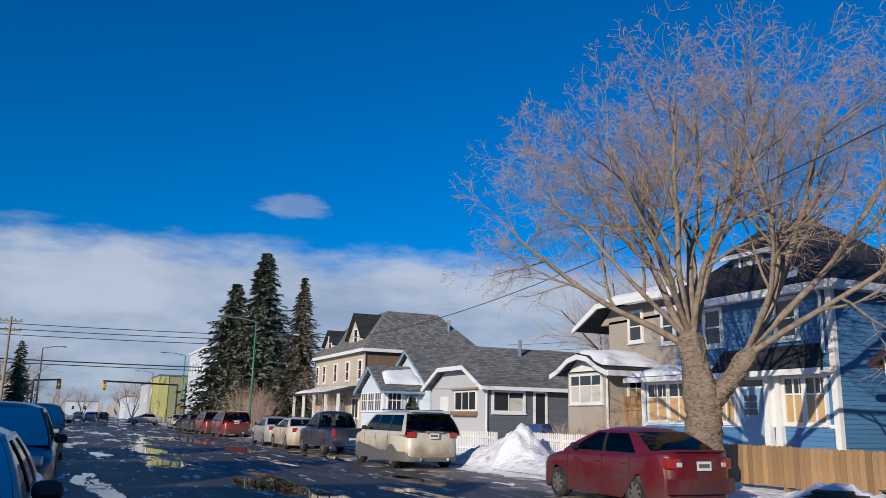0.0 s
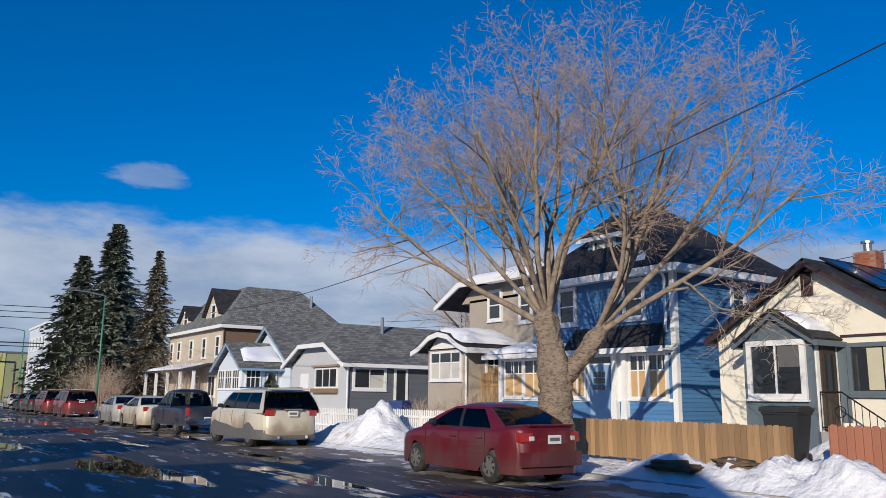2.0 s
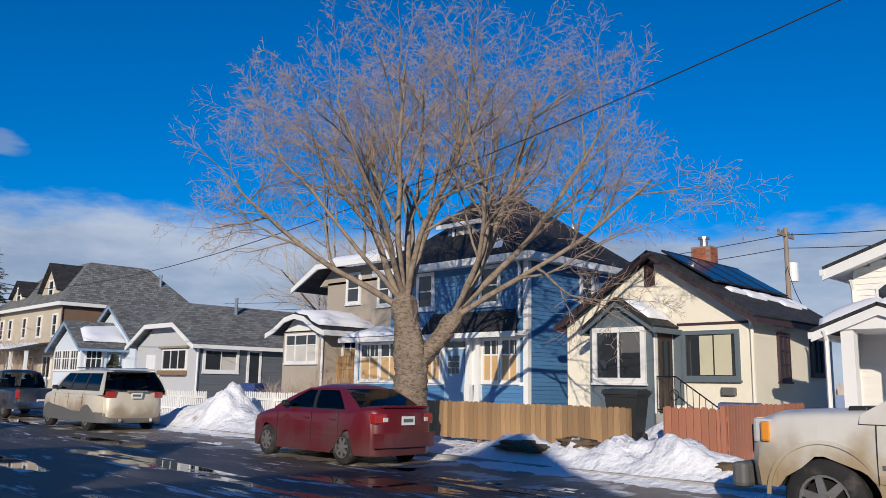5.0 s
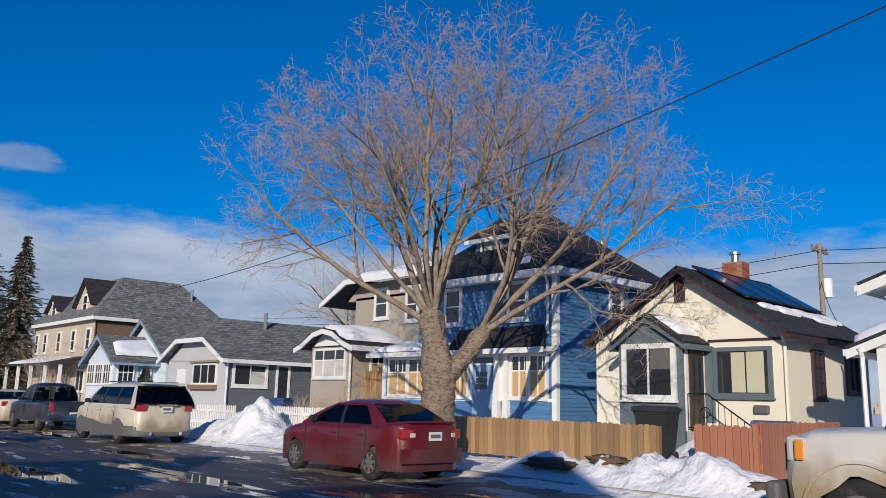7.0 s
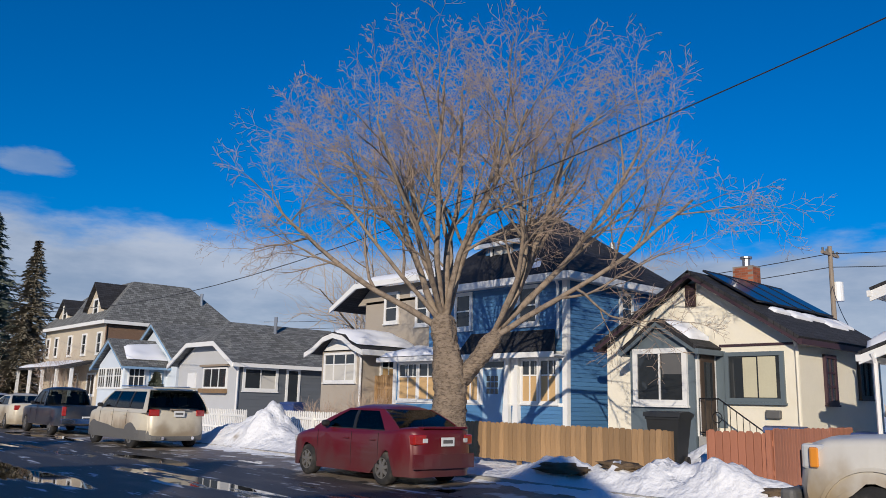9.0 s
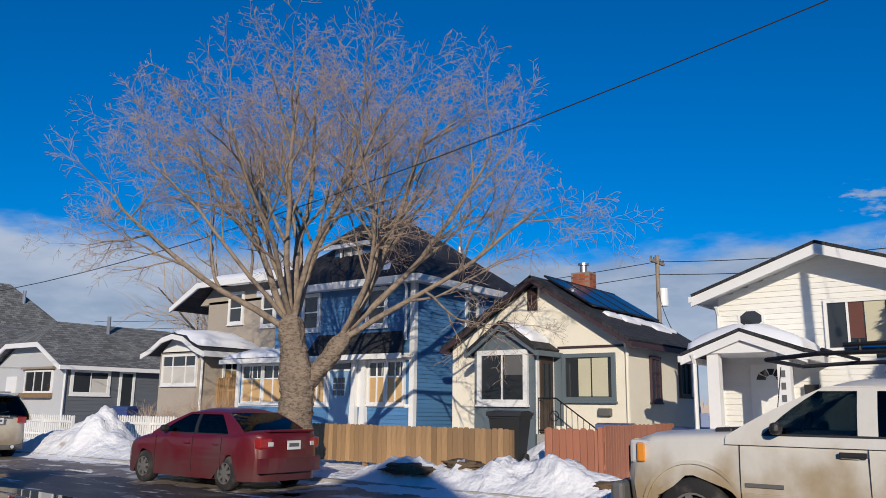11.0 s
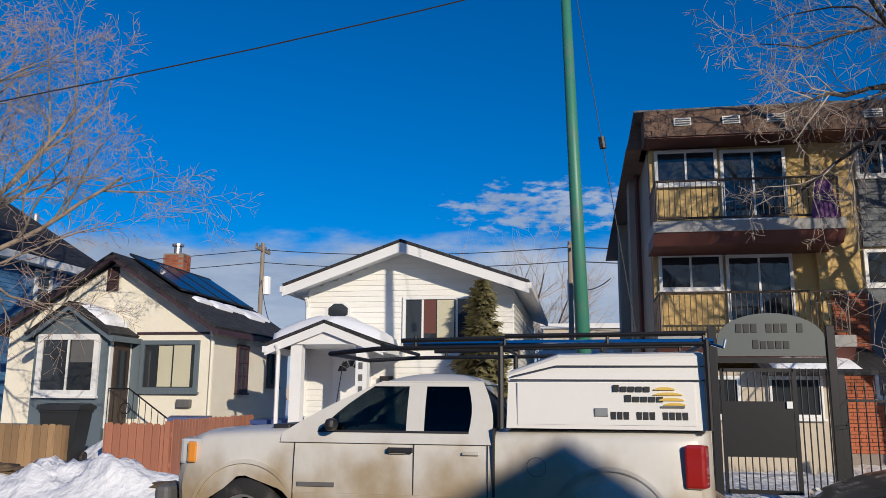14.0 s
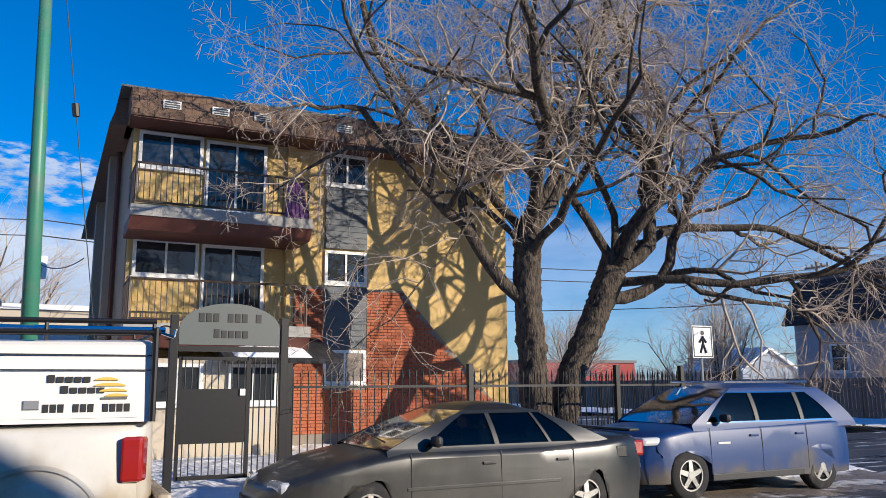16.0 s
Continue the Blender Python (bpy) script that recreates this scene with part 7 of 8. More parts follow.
def cable(p, q, sag, r=0.02, label="black overhead cable sagging between poles", name="overhead_cable"):
    p, q = Vector(p), Vector(q)
    bm = bmesh.new()
    k = 24
    pts = [p.lerp(q, i / k) - Vector((0, 0, sag * 4 * (i / k) * (1 - i / k))) for i in range(k + 1)]
    d = (q - p).normalized()
    u = d.orthogonal().normalized()
    w = d.cross(u)
    rings = [[bm.verts.new(c + r * (math.cos(m * 1.2566) * u + math.sin(m * 1.2566) * w)) for m in range(5)] for c in pts]
    for a, b in zip(rings, rings[1:]):
        for m in range(5):
            bm.faces.new((a[m], a[(m + 1) % 5], b[(m + 1) % 5], b[m]))
    return tagged(part(name, bm, WIRE), label, "cable")


def utility_pole(x, y, h, label, arms=1, box_on=False, r=0.14):
    u = thing("utility_pole", (x, y, 0), label, "utility pole")
    part("pole", tube(bmesh.new(), (x, y, 0), (x, y, h), r, r * 0.7, 10), POLE_WOOD, u)
    for k in range(arms):
        a = part("cross_arm", boxes((x - 0.9, x + 0.9, y - 0.06, y + 0.06, h - 0.45 - k * 0.8, h - 0.32 - k * 0.8)), POLE_WOOD, u)
        for dx in (-0.8, -0.35, 0.35, 0.8):
            part("insulator", tubes([((x + dx, y, h - 0.32 - k * 0.8), (x + dx, y, h - 0.16 - k * 0.8))], 0.05, 6), GREY_PLASTIC, a)
    if box_on:
        part("transformer", tubes([((x + 0.35, y - 0.1, h - 2.6), (x + 0.35, y - 0.1, h - 1.7))], 0.26, 12), SIGN_WHITE, u)
    return u


utility_pole(38, 14.9, 9.3, "weathered wooden utility pole with a transformer", 1, True)
utility_pole(36, -0.5, 8.6, "wooden utility pole with boxes in the lane", 1, True)
utility_pole(36, -46, 9.5, "wooden utility pole beyond the side street", 1)
utility_pole(-6, 78, 9.5, "wooden utility pole on the far side of the street", 2)
for z in (8.95, 8.3):
    cable((38, 14.9, z), (36, -0.5, z - 0.6), 0.3, 0.02)
    cable((38, 14.9, z), (39, 70, z), 0.9, 0.02)
    cable((36, -0.5, z - 0.6), (36, -46, z), 0.9, 0.025)
cable((36, -0.5, 6.6), (30, -2.0, 6.0), 0.3, 0.02)
cable((38, 14.9, 7.4), (23, 8.2, 3.6), 0.4, 0.015)
cable((36, -46, 7.0), (60, -20, 7.6), 0.5, 0.03)

# ---- trees ----


def grow(rnd, start, way, length, radius, level, rules, out, box_fn=None):
    """Follows one limb in short bent steps and lets side limbs sprout from it; out collects (p, q, r0, r1, level)."""
    steps = max(2, int(length / rules["step"][level]))
    p, d = Vector(start), Vector(way).normalized()
    taper = rules["taper"][level]
    kids = rules["kids"][level] if level < len(rules["kids"]) else 0
    spots = []
    for i in range(steps):
        t0, t1 = i / steps, (i + 1) / steps
        d = (d + Vector((rnd.gauss(0, 1), rnd.gauss(0, 1), rnd.gauss(0, 1))) * rules["bend"][level] + Vector((0, 0, rules["lift"][level]))).normalized()
        q = p + d * (length / steps)
        r0, r1 = max(0.0038, radius * (1 - t0 * (1 - taper))), max(0.0033, radius * (1 - t1 * (1 - taper)))
        out.append((p.copy(), q.copy(), r0, r1, level))
        spots.append((q.copy(), d.copy(), r1, t1))
        p = q
    if level >= len(rules["kids"]):
        return
    first = rules["first"][level]
    for k in range(kids):
        t = first + (1 - first) * (k + rnd.random() * 0.8) / kids
        q, dd, r, tt = spots[min(len(spots) - 1, int(t * len(spots)))]
        side = dd.orthogonal().normalized()
        side.rotate(Matrix.Rotation(rnd.uniform(0, 2 * math.pi) if kids > 2 else k * math.pi + rnd.uniform(-1, 1), 3, dd))
        ang = radians(rnd.uniform(*rules["angle"][level]))
        w = dd * math.cos(ang) + side * math.sin(ang)
        ln = length * rnd.uniform(*rules["shrink"][level]) * (1.15 - 0.45 * tt)
        grow(rnd, q, w, ln, r * rnd.uniform(0.55, 0.75), level + 1, rules, out)


def tree_mesh(segs, levels, sides):
    verts, faces = [], []
    for p, q, r0, r1, lv in segs:
        if lv not in levels:
            continue
        d = (q - p).normalized()
        u = d.orthogonal().normalized()
        v = d.cross(u)
        n = sides
        base = len(verts)
        for c, r in ((p, r0), (q + d * min(r1, 0.05) * 0.5, r1)):
            for i in range(n):
                a = 2 * math.pi * i / n
                verts.append(c + r * (math.cos(a) * u + math.sin(a) * v))
        for i in range(n):
            faces.append((base + i, base + (i + 1) % n, base + n + (i + 1) % n, base + n + i))
    return verts, faces


def raw_part(name, data, material, parent, smooth=True):
    me = bpy.data.meshes.new(name)
    base = ORIGIN[parent.name]
    me.from_pydata([tuple(Vector(v) - base) for v in data[0]], [], data[1])
    me.materials.append(material)
    me.update()
    if smooth:
        me.polygons.foreach_set("use_smooth", [True] * len(me.polygons))
    ob = new(name, me)
    ob.parent = parent
    ORIGIN[ob.name] = base
    return ob


def trunk_part(parent, rings, material, sides=44, name="trunk"):
    """A gnarled bole: rings of (centre, radius) joined into one skin with burls."""
    bm = bmesh.new()
    vs = []
    fine = []
    for (c0, r0), (c1, r1) in zip(rings, rings[1:]):
        c0, c1 = Vector(c0), Vector(c1)
        n = max(2, int((c1 - c0).length / 0.045))
        fine += [(c0.lerp(c1, i / n), r0 + (r1 - r0) * i / n) for i in range(n)]
    fine.append((Vector(rings[-1][0]), rings[-1][1]))
    for c, r in fine:
        row = []
        for i in range(sides):
            a = 2 * math.pi * i / sides
            ca, sa = math.cos(a), math.sin(a)
            plates = abs(noise.noise((ca * 3.2, sa * 3.2 + c.x, c.z * 7.0))) + 0.6 * abs(noise.noise((ca * 8, sa * 8, c.z * 15.0)))
            k = 1 + 0.14 * noise.noise((ca * 1.6 + c.x, sa * 1.6 + c.y, c.z * 1.8)) + 0.26 * (plates - 0.25) * min(1.0, 0.3 / r)
            row.append(bm.verts.new(c + Vector((ca, sa, 0)) * r * k))
        vs.append(row)
    for a, b in zip(vs, vs[1:]):
        for i in range(sides):
            bm.faces.new((a[i], a[(i + 1) % sides], b[(i + 1) % sides], b[i]))
    bm.faces.new(vs[-1])
    return part(name, bm, material, parent, smooth=True)


ELM = dict(step=[0.45, 0.35, 0.28, 0.22, 0.16], taper=[0.35, 0.25, 0.3, 0.4, 0.5], kids=[7, 6, 6, 5], first=[0.25, 0.15, 0.12, 0.1],
           angle=[(20, 45), (22, 50), (25, 60), (30, 65)], shrink=[(0.38, 0.60), (0.40, 0.60), (0.42, 0.62), (0.4, 0.70)], bend=[0.075, 0.11, 0.13, 0.15, 0.18], lift=[0.03, 0.02, 0.0, -0.02, -0.03])


def big_elm():
    rnd = random.Random(12)
    bx, by = 12.0, 13.1
    t = thing("bare_tree", (bx, by, 0.2), "large bare elm with a thick gnarled trunk", "tree")
    across, deep = Vector((0.74, -0.67, 0)), Vector((0.67, 0.74, 0))

    def at(u, z, v=0.0):
        return Vector((bx, by, z)) + across * u + deep * v

    trunk_part(t, [(at(0, 0.0), 0.52), (at(0, 0.4), 0.43), (at(0.02, 1.0), 0.385), (at(0.03, 1.7), 0.365), (at(0.02, 2.2), 0.39), (at(-0.04, 2.5), 0.345), (at(-0.11, 2.9), 0.275), (at(-0.15, 3.2), 0.285), (at(-0.17, 3.45), 0.25), (at(-0.17, 3.6), 0.13)], BARK)
    trunk_part(t, [(at(0.08, 1.75), 0.16), (at(0.22, 2.0), 0.28), (at(0.46, 2.3), 0.27), (at(0.72, 2.6), 0.25), (at(0.92, 2.9), 0.25), (at(1.02, 3.1), 0.2), (at(1.06, 3.2), 0.1)], BARK, name="fork")
    segs = []
    # the upright stem bursts into limbs at a knot, and so does the one that leans over the bungalow
    left, right = at(-0.17, 3.35), at(1.0, 3.0)
    limbs = [(left, -0.84, 0.55, 0.0, 6.8, 0.12), (left, -0.55, 0.84, 0.15, 6.4, 0.13), (left, -0.30, 0.95, -0.2, 6.2, 0.12), (left, -0.05, 1.0, 0.1, 6.4, 0.13), (left, 0.15, 0.98, -0.15, 6.2, 0.12), (left, 0.42, 0.90, 0.2, 6.0, 0.12),
             (left, -0.3, 0.75, 0.55, 6.0, 0.10), (left, -0.35, 0.8, -0.5, 5.6, 0.10), (left, 0.15, 0.8, 0.6, 6.0, 0.10), (left, -0.65, 0.7, -0.35, 5.6, 0.09),
             (right, 0.50, 0.86, 0.0, 6.2, 0.13), (right, 0.74, 0.64, 0.1, 6.7, 0.13), (right, 0.25, 0.96, -0.1, 6.0, 0.12), (right, 0.35, 0.8, 0.5, 5.8, 0.10), (right, 0.86, 0.46, -0.2, 6.2, 0.11), (right, 0.4, 0.8, -0.5, 5.6, 0.10)]
    for i, (s, u, w, v, ln, r) in enumerate(limbs):
        d = across * u + deep * v + Vector((0, 0, w))
        grow(rnd, s + Vector((0, 0, -0.16 + 0.1 * (i % 4))), d, ln * 0.88, r * 0.70, 0, ELM, segs)
    raw_part("bough", tree_mesh(segs, (0, 1), 7), BOUGH, t)
    raw_part("branch", tree_mesh(segs, (2,), 5), BOUGH, t)
    raw_part("crown", tree_mesh(segs, (3, 4), 3), TWIG, t)
    return len(segs)


GNARLED = dict(step=[0.5, 0.4, 0.3, 0.22, 0.16], taper=[0.4, 0.3, 0.3, 0.4, 0.5], kids=[7, 6, 6, 6], first=[0.2, 0.15, 0.1, 0.1],
               angle=[(30, 65), (30, 70), (30, 75), (30, 70)], shrink=[(0.42, 0.65), (0.42, 0.65), (0.4, 0.62), (0.4, 0.7)], bend=[0.22, 0.25, 0.24, 0.22, 0.2], lift=[0.02, 0.0, -0.03, -0.08, -0.11])


def gnarled_pair():
    rnd = random.Random(5)
    t = thing("bare_tree", (14.0, -10.2, 0.2), "old bare tree with two dark leaning trunks", "tree")
    trunk_part(t, [((14.0, -9.95, 0.0), 0.44), ((14.0, -9.95, 0.8), 0.32), ((14.0, -9.85, 2.2), 0.27), ((14.0, -9.75, 3.6), 0.26), ((14.0, -9.8, 4.6), 0.27), ((14.0, -9.85, 5.1), 0.18)], BARK_DARK)
    trunk_part(t, [((14.05, -10.45, 0.0), 0.40), ((14.05, -10.5, 0.8), 0.31), ((14.05, -10.85, 2.0), 0.28), ((14.05, -11.5, 3.1), 0.29), ((14.05, -11.9, 3.9), 0.31), ((14.05, -12.0, 4.5), 0.2)], BARK_DARK)
    segs = []
    for s, w, ln, r in (((14, -9.8, 4.4), (0.0, 0.45, 0.9), 4.6, 0.22), ((14, -9.8, 4.6), (-0.1, -0.15, 1.0), 5.5, 0.2), ((14, -9.7, 3.3), (0.1, 0.62, 0.9), 3.8, 0.21), ((14, -9.8, 4.8), (-0.1, -0.5, 0.85), 5.2, 0.17),
                        ((14, -9.8, 4.6), (0.4, 0.3, 0.8), 4.8, 0.16), ((14, -9.75, 4.3), (-0.1, 0.80, 0.66), 5.0, 0.10), ((13.9, -9.8, 4.2), (-0.6, 0.05, 0.7), 3.6, 0.15),
                        ((14.05, -12.0, 4.2), (0.0, -0.2, 1.0), 5.2, 0.22), ((14.05, -11.9, 4.0), (-0.1, -0.9, 0.45), 5.6, 0.25), ((14.05, -11.8, 3.5), (-0.1, -1.0, 0.05), 4.2, 0.22), ((14.05, -12.0, 4.2), (0.2, -0.8, 0.7), 6.2, 0.18),
                        ((14.05, -11.9, 4.0), (-0.5, -0.3, 0.75), 4.8, 0.16), ((14.05, -12.0, 4.3), (0.05, 0.3, 0.95), 4.6, 0.16), ((14.0, -11.9, 3.8), (-0.5, -0.85, 0.35), 5.0, 0.15), ((14.05, -12, 4.0), (0.6, -0.4, 0.6), 4.8, 0.15)):
        grow(rnd, s, w, ln * 1.36, r * 0.70, 0, GNARLED, segs)
    raw_part("bough", tree_mesh(segs, (0, 1), 7), BARK_DARK, t)
    raw_part("branch", tree_mesh(segs, (2,), 5), TWIG_DARK, t)
    raw_part("crown", tree_mesh(segs, (3, 4), 3), TWIG_DARK, t)


SMALL = dict(step=[0.7, 0.6, 0.5], taper=[0.3, 0.3, 0.4], kids=[12, 9], first=[0.25, 0.15], angle=[(20, 50), (25, 55)], shrink=[(0.4, 0.6), (0.4, 0.65)], bend=[0.08, 0.12, 0.16], lift=[0.03, 0.01, 0.0])


def small_tree(x, y, z, h, seed, label, stems=4, material=None):
    rnd = random.Random(seed)
    t = thing("bare_tree", (x, y, z), label, "tree", "bare trees behind the houses")
    segs = []
    for k in range(stems):
        a = 2 * math.pi * k / stems + rnd.random()
        grow(rnd, (x, y, z), (math.cos(a) * 0.4, math.sin(a) * 0.4, 1), h * rnd.uniform(0.75, 1.0), 0.013 * h, 0, SMALL, segs)
    raw_part("trunk", tree_mesh(segs, (0,), 5), BARK_DARK, t)
    raw_part("branch", tree_mesh(segs, (1, 2), 3), material or TWIG_DARK, t)


def conifer(x, y, z, h, width, seed, material, label, name="spruce"):
    """Tapered trunk with drooping whorls of needle sprays, ragged at the rim."""
    rnd = random.Random(seed)
    t = thing(name, (x, y, z), label, "tree")
    part("trunk", tube(bmesh.new(), (x, y, z), (x, y, z + h), 0.025 * h, 0.02, 8), BARK_DARK, t)
    verts, faces = [], []
    full = 1.9 if h < 5 else 1.0
    layers = int(14 + h * (8.0 if h < 5 else 3.0))
    for i in range(layers):
        f = (i + 0.5) / layers
        zz = z + h * (0.03 + 0.97 * f)
        reach = width * (1 - f) ** 0.8 * (0.7 + 0.3 * rnd.random()) * (1 + 0.35 * noise.noise((f * 6, seed, 0))) + 0.04 * width
        for k in range(max(7, int(18 * (1 - f * 0.55)))):
            a = rnd.uniform(0, 2 * math.pi)
            ln = reach * rnd.uniform(0.45, 1.2)
            droop = rnd.uniform(0.0, 0.75)
            c, s = math.cos(a), math.sin(a)
            n = 9
            for j in range(n):
                u = (j + 0.6) / n
                bx, by, bz = x + c * ln * u, y + s * ln * u, zz - droop * ln * u * u + 0.1 * ln * u
                for m in range(4):
                    b = a + rnd.uniform(-1.3, 1.3)
                    sz = full * width * rnd.uniform(0.08, 0.17) * (0.6 + 0.5 * (1 - f))
                    tip = (bx + math.cos(b) * sz, by + math.sin(b) * sz, bz - rnd.uniform(-0.2, 0.7) * sz)
                    wv = full * width * rnd.uniform(0.018, 0.036)
                    base = len(verts)
                    verts += [(bx - s * wv, by + c * wv, bz + wv * 0.5), (bx + s * wv, by - c * wv, bz - wv * 0.5), tip]
                    faces.append((base, base + 1, base + 2))
    raw_part("foliage", (verts, faces), material, t, smooth=False)


def bush(x, y, z, h, r, seed, label, n=90, material=None):
    rnd = random.Random(seed)
    t = thing("bush", (x, y, z), label, "bush")
    segs = []
    rules = dict(step=[0.3, 0.25], taper=[0.3, 0.5], kids=[5], first=[0.3], angle=[(15, 45)], shrink=[(0.3, 0.55)], bend=[0.1, 0.15], lift=[0.02, 0.0])
    for k in range(n):
        a, q = rnd.uniform(0, 2 * math.pi), rnd.random() ** 0.5
        grow(rnd, (x + 0.35 * r * q * math.cos(a), y + 0.35 * r * q * math.sin(a), z), (math.cos(a) * r / h * q, math.sin(a) * r / h * q, 1), h * rnd.uniform(0.6, 1.0), 0.012, 0, rules, segs)
    raw_part("crown", tree_mesh(segs, (0, 1), 3), material or TWIG, t)


big_elm()
gnarled_pair()
conifer(15.3, 75.0, 0.2, 16.6, 5.0, 1, NEEDLE, "tall dark green spruce beside the street")
conifer(12.9, 76.5, 0.2, 13.6, 4.8, 2, NEEDLE, "dark green spruce standing against a taller one")
conifer(17.0, 67.0, 0.2, 13.2, 3.0, 3, NEEDLE_BROWN, "slender browning spruce before the tan house")
conifer(17.2, 1.22, 0.3, 3.85, 1.05, 4, CEDAR_LEAF, "narrow evergreen cedar in front of the white house", "cedar_tree")
conifer(17.0, 41.8, 0.3, 2.5, 0.9, 7, NEEDLE, "small dark evergreen shrub by the grey house", "evergreen_shrub")
conifer(44, 13.0, 0, 7.5, 1.6, 8, NEEDLE, "spruce top behind the white house")
conifer(-6.0, 98.0, 0, 9.0, 2.4, 9, NEEDLE, "dark spruce far down the street")
for k, (tx, ty, th) in enumerate(((33, 42, 9.5), (35, 46, 9.0), (30, 36, 10.0), (33, 33.5, 9.5), (37, 39, 9.5), (38, 32, 9.0), (40, 50, 9.5), (36, 27, 8.5), (42, 3.2, 8.6), (46, 1.6, 8.4))):
    small_tree(tx, ty, 0.2, th, 30 + k, "bare twiggy tree behind the houses", 5)
for k, (tx, ty, th) in enumerate(((34, -35, 6.0), (40, -41, 6.5), (47, -45, 7.0), (55, -40, 7.0), (31, -44, 6.5), (64, -46, 7.5), (70, -36, 7.0))):
    small_tree(tx, ty, 0.0, th, 90 + k, "bare brown tree beyond the side street", 6)
for k, (tx, ty, th) in enumerate(((-12, 118, 11), (-9, 135, 10), (-14, 150, 11), (12, 190, 9), (-8, 190, 10), (3, 260, 9), (14, 230, 10), (-5, 300, 10), (16, 300, 10))):
    small_tree(tx, ty, 0.0, th, 60 + k, "bare tree far down the street", 4)
bush(13.6, 70.0, 0.2, 4.0, 2.6, 3, "leafless brown hedge bush by the spruces", 150)
bush(12.7, 63.0, 0.2, 3.0, 1.5, 4, "leafless reddish bush at the kerb", 90)
bush(17.0, 57.0, 0.3, 4.4, 2.0, 5, "bare shrub before the tan porch", 80)
bush(17.3, 23.5, 0.4, 1.5, 0.9, 6, "dry brown shrub below the bay window", 60)
bush(16.6, 25.3, 0.3, 1.2, 0.8, 7, "dry brown shrub by the tan house", 50)
for k, (tx, ty, th, tr) in enumerate(((30, -36, 3.4, 3.0), (26, -40, 4.2, 3.4), (24.5, -37, 3.6, 2.4), (40, -38, 3.4, 3.2), (50, -34, 4.0, 3.5))):
    bush(tx, ty, 0.1, th, tr, 20 + k, "leafless brown bush behind the side street", 130, TWIG_DARK)

# the service cable that crosses the picture
cable((11.9, -0.9, 8.2), (11.9, 61.6, 8.3), 2.98, 0.013, "black service cable slung along the street")

# ---- far buildings ----


def block(name, label, x0, x1, y0, y1, h, wall, wins=(), face_wins=(), roof=None, cap=None):
    b = thing(name, ((x0 + x1) / 2, (y0 + y1) / 2, 0), label, "building")
    part("wall", boxes((x0, x1, y0, y1, 0, h)), wall, b)
    part("parapet", boxes((x0 - 0.15, x1 + 0.15, y0 - 0.15, y1 + 0.15, h, h + 0.25)), cap or GREY_PLASTIC, b)
    for a, z in wins:
        window(b, "y", a, a + 1.1, z, z + 1.5, y0, -1, (), (0.5,), 0.12)
    for a, z in face_wins:
        window(b, "x", a, a + 1.2, z, z + 1.6, x0, -1, (), (0.5,), 0.12)
    return b


OLIVE = mat("olive_render", (0.28, 0.30, 0.16), 0.8, 0.08, 1.0)
LEMON = mat("lemon_mural", (0.50, 0.49, 0.17), 0.8, 0.15, 1.0, dirt=(0.25, 0.25, 0.12), dirt_scale=1.2, dirt_lo=0.55, dirt_hi=0.6, stretch=(1, 1, 0.3))
g = block("corner_shop", "two-storey olive building with a lemon mural front", 12.5, 20.5, 140, 155, 7.5, OLIVE, [(16.6, 4.7), (18.4, 1.2)])
part("mural_front", boxes((12.4, 12.49, 140, 155, 0, 7.5)), LEMON, g)
part("mural_return", boxes((12.4, 13.9, 139.9, 139.99, 0, 7.5)), LEMON, g)
part("balcony", boxes((18.6, 20.5, 139.0, 140, 3.4, 3.6)), MAROON, g)
part("red_door", boxes((19.2, 20.3, 139.93, 139.98, 3.6, 6.4)), VAN_RED, g)
part("shed", boxes((15.4, 18.5, 137.5, 139.8, 0, 2.6)), CEDAR, g)
block("white_hall", "pale three-storey building behind the spruces", 13.7, 24, 100, 114, 9.3, PALE, [(14.4, 6.4), (16.4, 6.4), (14.4, 3.4)], [(101 + k * 2.6, z) for k in range(5) for z in (3.6, 6.5)], cap=WHITE)
block("grey_shop", "grey shop building beyond the crossing", 12.6, 24, 162, 180, 7.0, GREY_LIGHT, [(15, 3.6), (18, 3.6)], [(164, 3.5), (168, 3.5)])
block("white_shop", "low white shop far down the street", 11.5, 22, 200, 230, 5.0, PALE, [(14, 2.5)], [(205, 2), (212, 2)])
block("white_shop", "low white building at the end of the street", -2, 9, 330, 345, 5.0, PALE, [(0, 2), (4, 2)])
block("brick_block", "dark brick building on the far corner", -20, -8.5, 86, 104, 7.0, BRICK, [(-12, 4.0), (-15, 4.0)])
block("tan_block", "low tan building beyond the crossing", -22, -8, 128, 150, 6.0, TAN_LIGHT, [(-12, 3.0)])

for px, side, dx in ((12.2, -1, 9.0), (-5.0, 1, 2.9)):
    tl = thing("traffic_light", (px, 112, 0), "traffic signal on a mast arm over the crossing", "traffic light")
    part("mast", tubes([((px, 112, 0), (px, 112, 5.2)), ((px, 112, 5.2), (px + side * (dx + 0.2), 112, 5.4))], 0.11, 8), IRON, tl)
    for k in range(1):
        hx = px + side * dx
        hd = part("signal_head", boxes((hx - 0.25, hx + 0.25, 111.7, 112.0, 4.2, 5.3), bevel=0.03), GOLD_INK if side < 0 else BLACK_PLASTIC, tl)
        for j, m in enumerate((BIN_GREEN, AMBER, RED_LENS)):
            part("lens", tubes([((hx, 111.69, 4.4 + j * 0.36), (hx, 111.66, 4.4 + j * 0.36))], 0.14, 10), m, hd)
    part("lantern_post", tubes([((px + side * -0.8, 110, 0), (px + side * -0.8, 110, 5.4))], 0.08, 8), IRON, tl)

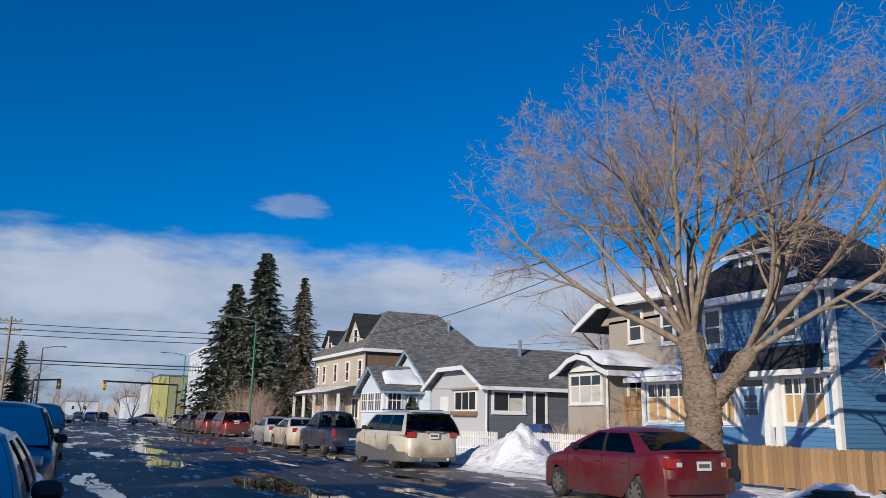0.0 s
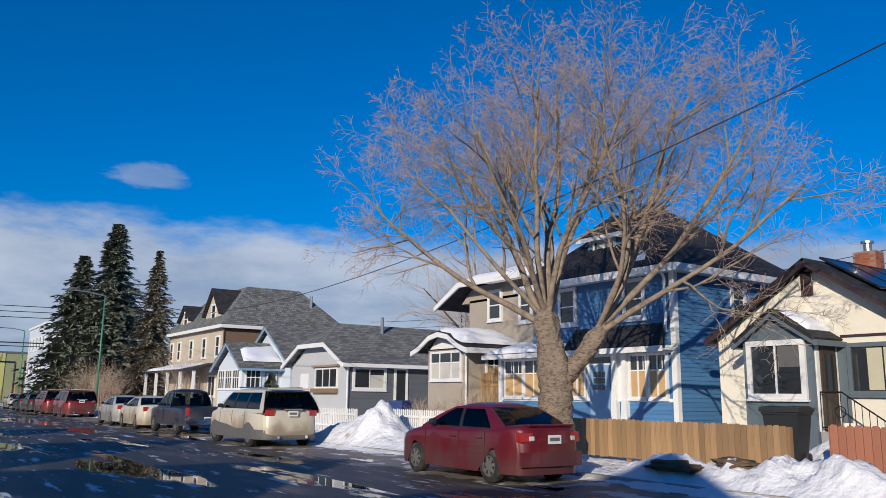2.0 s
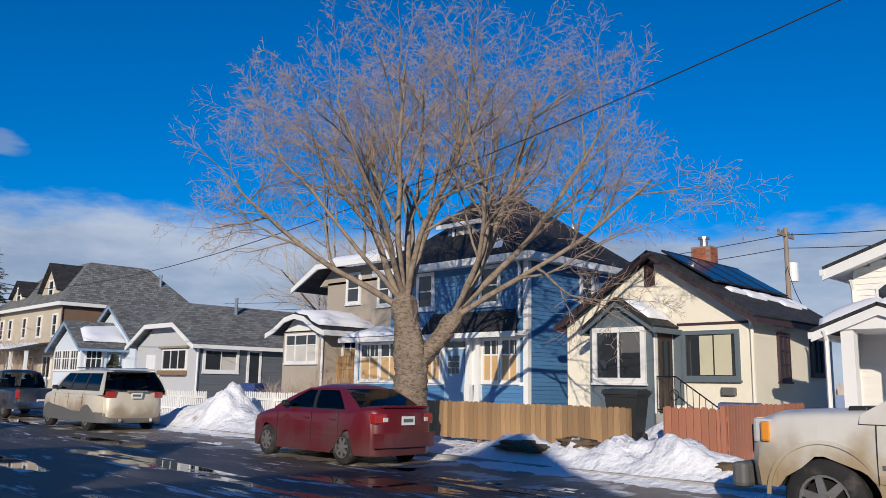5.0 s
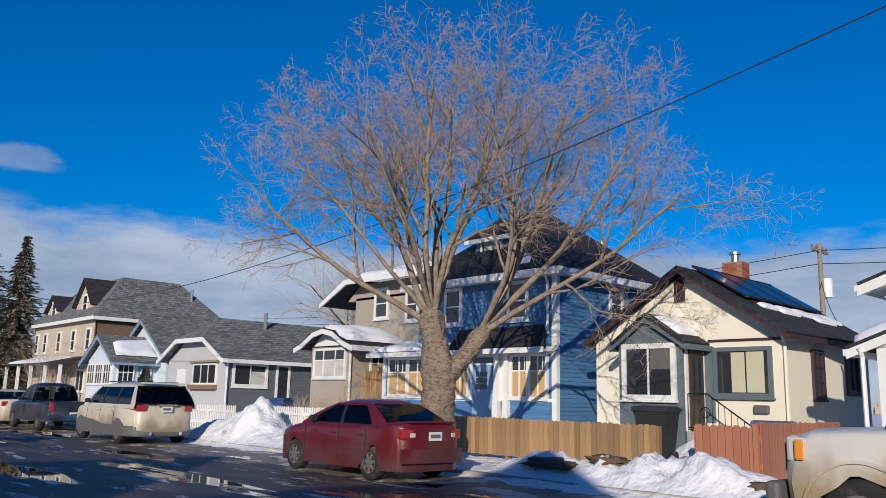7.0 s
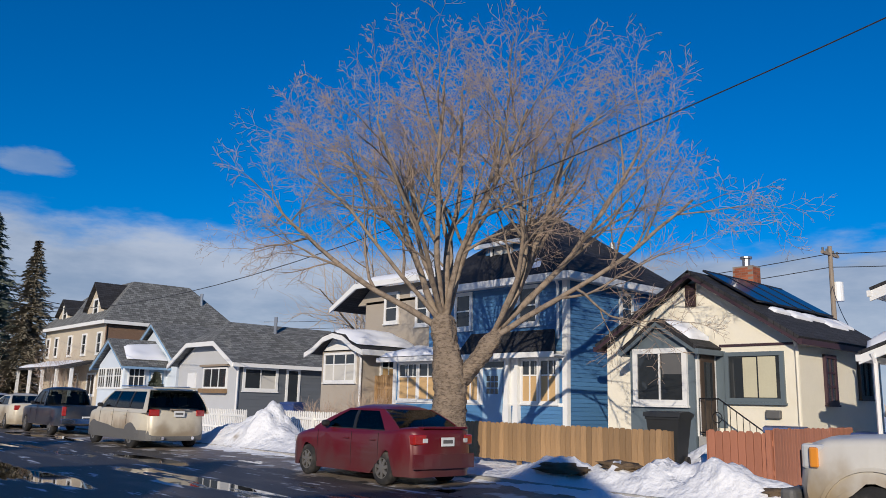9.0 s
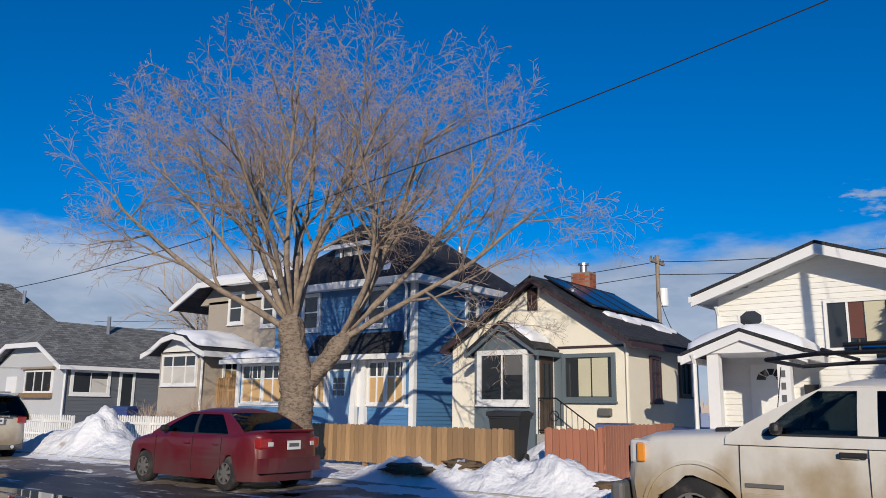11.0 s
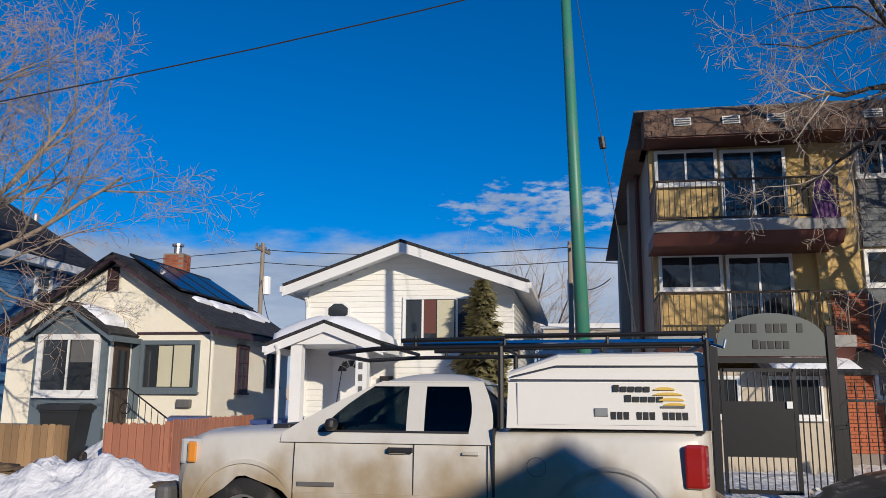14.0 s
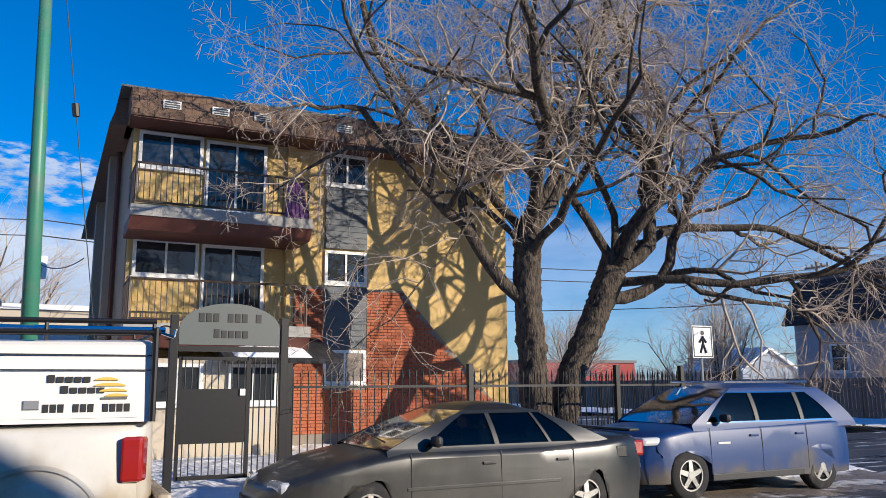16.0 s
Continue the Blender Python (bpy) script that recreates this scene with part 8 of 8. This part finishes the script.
for z, sag in ((9.6, 0.5), (9.2, 0.6), (8.6, 0.5)):
    cable((-30, 82, z), (30, 78, z), sag, 0.035, "dark cable strung across the street")
cable((-30, 100, 7.4), (40, 104, 7.6), 0.4, 0.07, "heavy dark cable across the street")
cable((-30, 100, 7.0), (40, 104, 7.2), 0.4, 0.05, "dark cable across the street")
cable((12, 61.6, 8.6), (45, 80, 8.8), 0.5, 0.03, "dark cable behind the spruces")

# crossing sign, and houses across the side street
sg = thing("crossing_sign", (12.0, -12.4, 0.1), "white pedestrian crossing sign on a steel post", "road sign")
part("post", tubes([((12.0, -12.4, 0.1), (12.0, -12.4, 2.76))], 0.03, 8), STEEL, sg)
pl = part("sign_plate", boxes((11.94, 11.965, -12.66, -12.14, 2.14, 2.76), bevel=0.005), SIGN_WHITE, sg)
part("sign_border", boxes((11.935, 11.945, -12.64, -12.16, 2.16, 2.18), (11.935, 11.945, -12.64, -12.16, 2.72, 2.74), (11.935, 11.945, -12.64, -12.62, 2.18, 2.72), (11.935, 11.945, -12.18, -12.16, 2.18, 2.72)), INK, pl)
bm = tubes([((11.937, -12.40, 2.62), (11.932, -12.40, 2.62))], 0.045, 10)
for a, b in (((-12.40, 2.56), (-12.40, 2.42)), ((-12.40, 2.42), (-12.33, 2.24)), ((-12.40, 2.42), (-12.47, 2.24)), ((-12.40, 2.54), (-12.31, 2.44)), ((-12.40, 2.54), (-12.48, 2.44))):
    tube(bm, (11.935, *a), (11.935, *b), 0.022, sides=6)
part("sign_symbol", bm, INK, pl)

# Pale siding with its shade mixed into the colour, hence the dark blue-grey.
SHADED_SIDING = mat("shade_toned_siding", (0.30, 0.35, 0.42), 0.7, 0.08, 1.0)
barn = thing("barn_house", (27, -45, 0), "white house with a dark gambrel roof across the side street", "house")
part("wall", boxes((21.0, 33.5, -48, -40.5, 0, 5.2)), SHADED_SIDING, barn)
part("roof", slabs([[(20.5, -40.0, 5.0), (34.0, -40.0, 5.0), (34.0, -41.5, 7.6), (20.5, -41.5, 7.6)], [(20.5, -41.5, 7.6), (34.0, -41.5, 7.6), (34.0, -44.2, 8.6), (20.5, -44.2, 8.6)], [(20.5, -48.5, 5.0), (34.0, -48.5, 5.0), (34.0, -47.0, 7.6), (20.5, -47.0, 7.6)], [(20.5, -47.0, 7.6), (34.0, -47.0, 7.6), (34.0, -44.2, 8.6), (20.5, -44.2, 8.6)]], 0.15), ROOF_DARK, barn)
part("gable", prism(bmesh.new(), [(21.0, -40.5, 5.0), (21.0, -41.8, 7.4), (21.0, -44.2, 8.3), (21.0, -46.7, 7.4), (21.0, -48, 5.0)], (0.2, 0, 0)), SLATE, barn)
for a in (23, 26.5, 30):
    window(barn, "y", a, a + 1.2, 2.2, 3.8, -40.5, 1, (), (0.5,), 0.12)
    window(barn, "x", -45.5, -44.0, 2.4, 3.8, 21.0, -1, (0.5,), (), 0.12)
gar = thing("garage", (52, -56, 0), "pale blue gabled garage with snow on its roof", "garage")
gable_front(gar, 50, 57, -59.5, -53.5, 0, 2.9, -56.5, 4.3, SHADED_SIDING)
gable_roof(gar, 49.6, 57.4, -60, -53, 2.8, -56.5, 4.7, ROOF_SNOW, WHITE)
block("red_shed", "low red-roofed building in the distance", 62, 78, -52, -40, 3.6, VAN_RED)
block("lane_garage", "pale block building behind the lane", 42, 52, -4, 1, 5.2, TAN_LIGHT, cap=WHITE)
block("lane_shed", "low white shed behind the truck", 28, 34, -1.8, 0.4, 3.0, WHITE_SIDING, cap=ROOF_SNOW)

# a low belt of bare woods all round the horizon
rnd = random.Random(77)
verts, faces = [], []
for k in range(5200):
    a = rnd.uniform(0, 2 * math.pi)
    d = rnd.uniform(380, 520)
    x, y = d * math.cos(a), 60 + d * math.sin(a)
    h = rnd.uniform(5, 11)
    w = rnd.uniform(0.4, 1.6)
    b = len(verts)
    tx, ty = -math.sin(a) * w, math.cos(a) * w
    verts += [(x - tx, y - ty, -0.1), (x + tx, y + ty, -0.1), (x + tx * rnd.uniform(-1, 2), y + ty * rnd.uniform(-1, 2), h)]
    faces.append((b, b + 1, b + 2))
me = bpy.data.meshes.new("far_woods")
me.from_pydata(verts, [], faces)
me.materials.append(TWIG_DARK)
tagged(new("far_woods", me), "brown leafless woods along the horizon", "trees", kind="stuff")
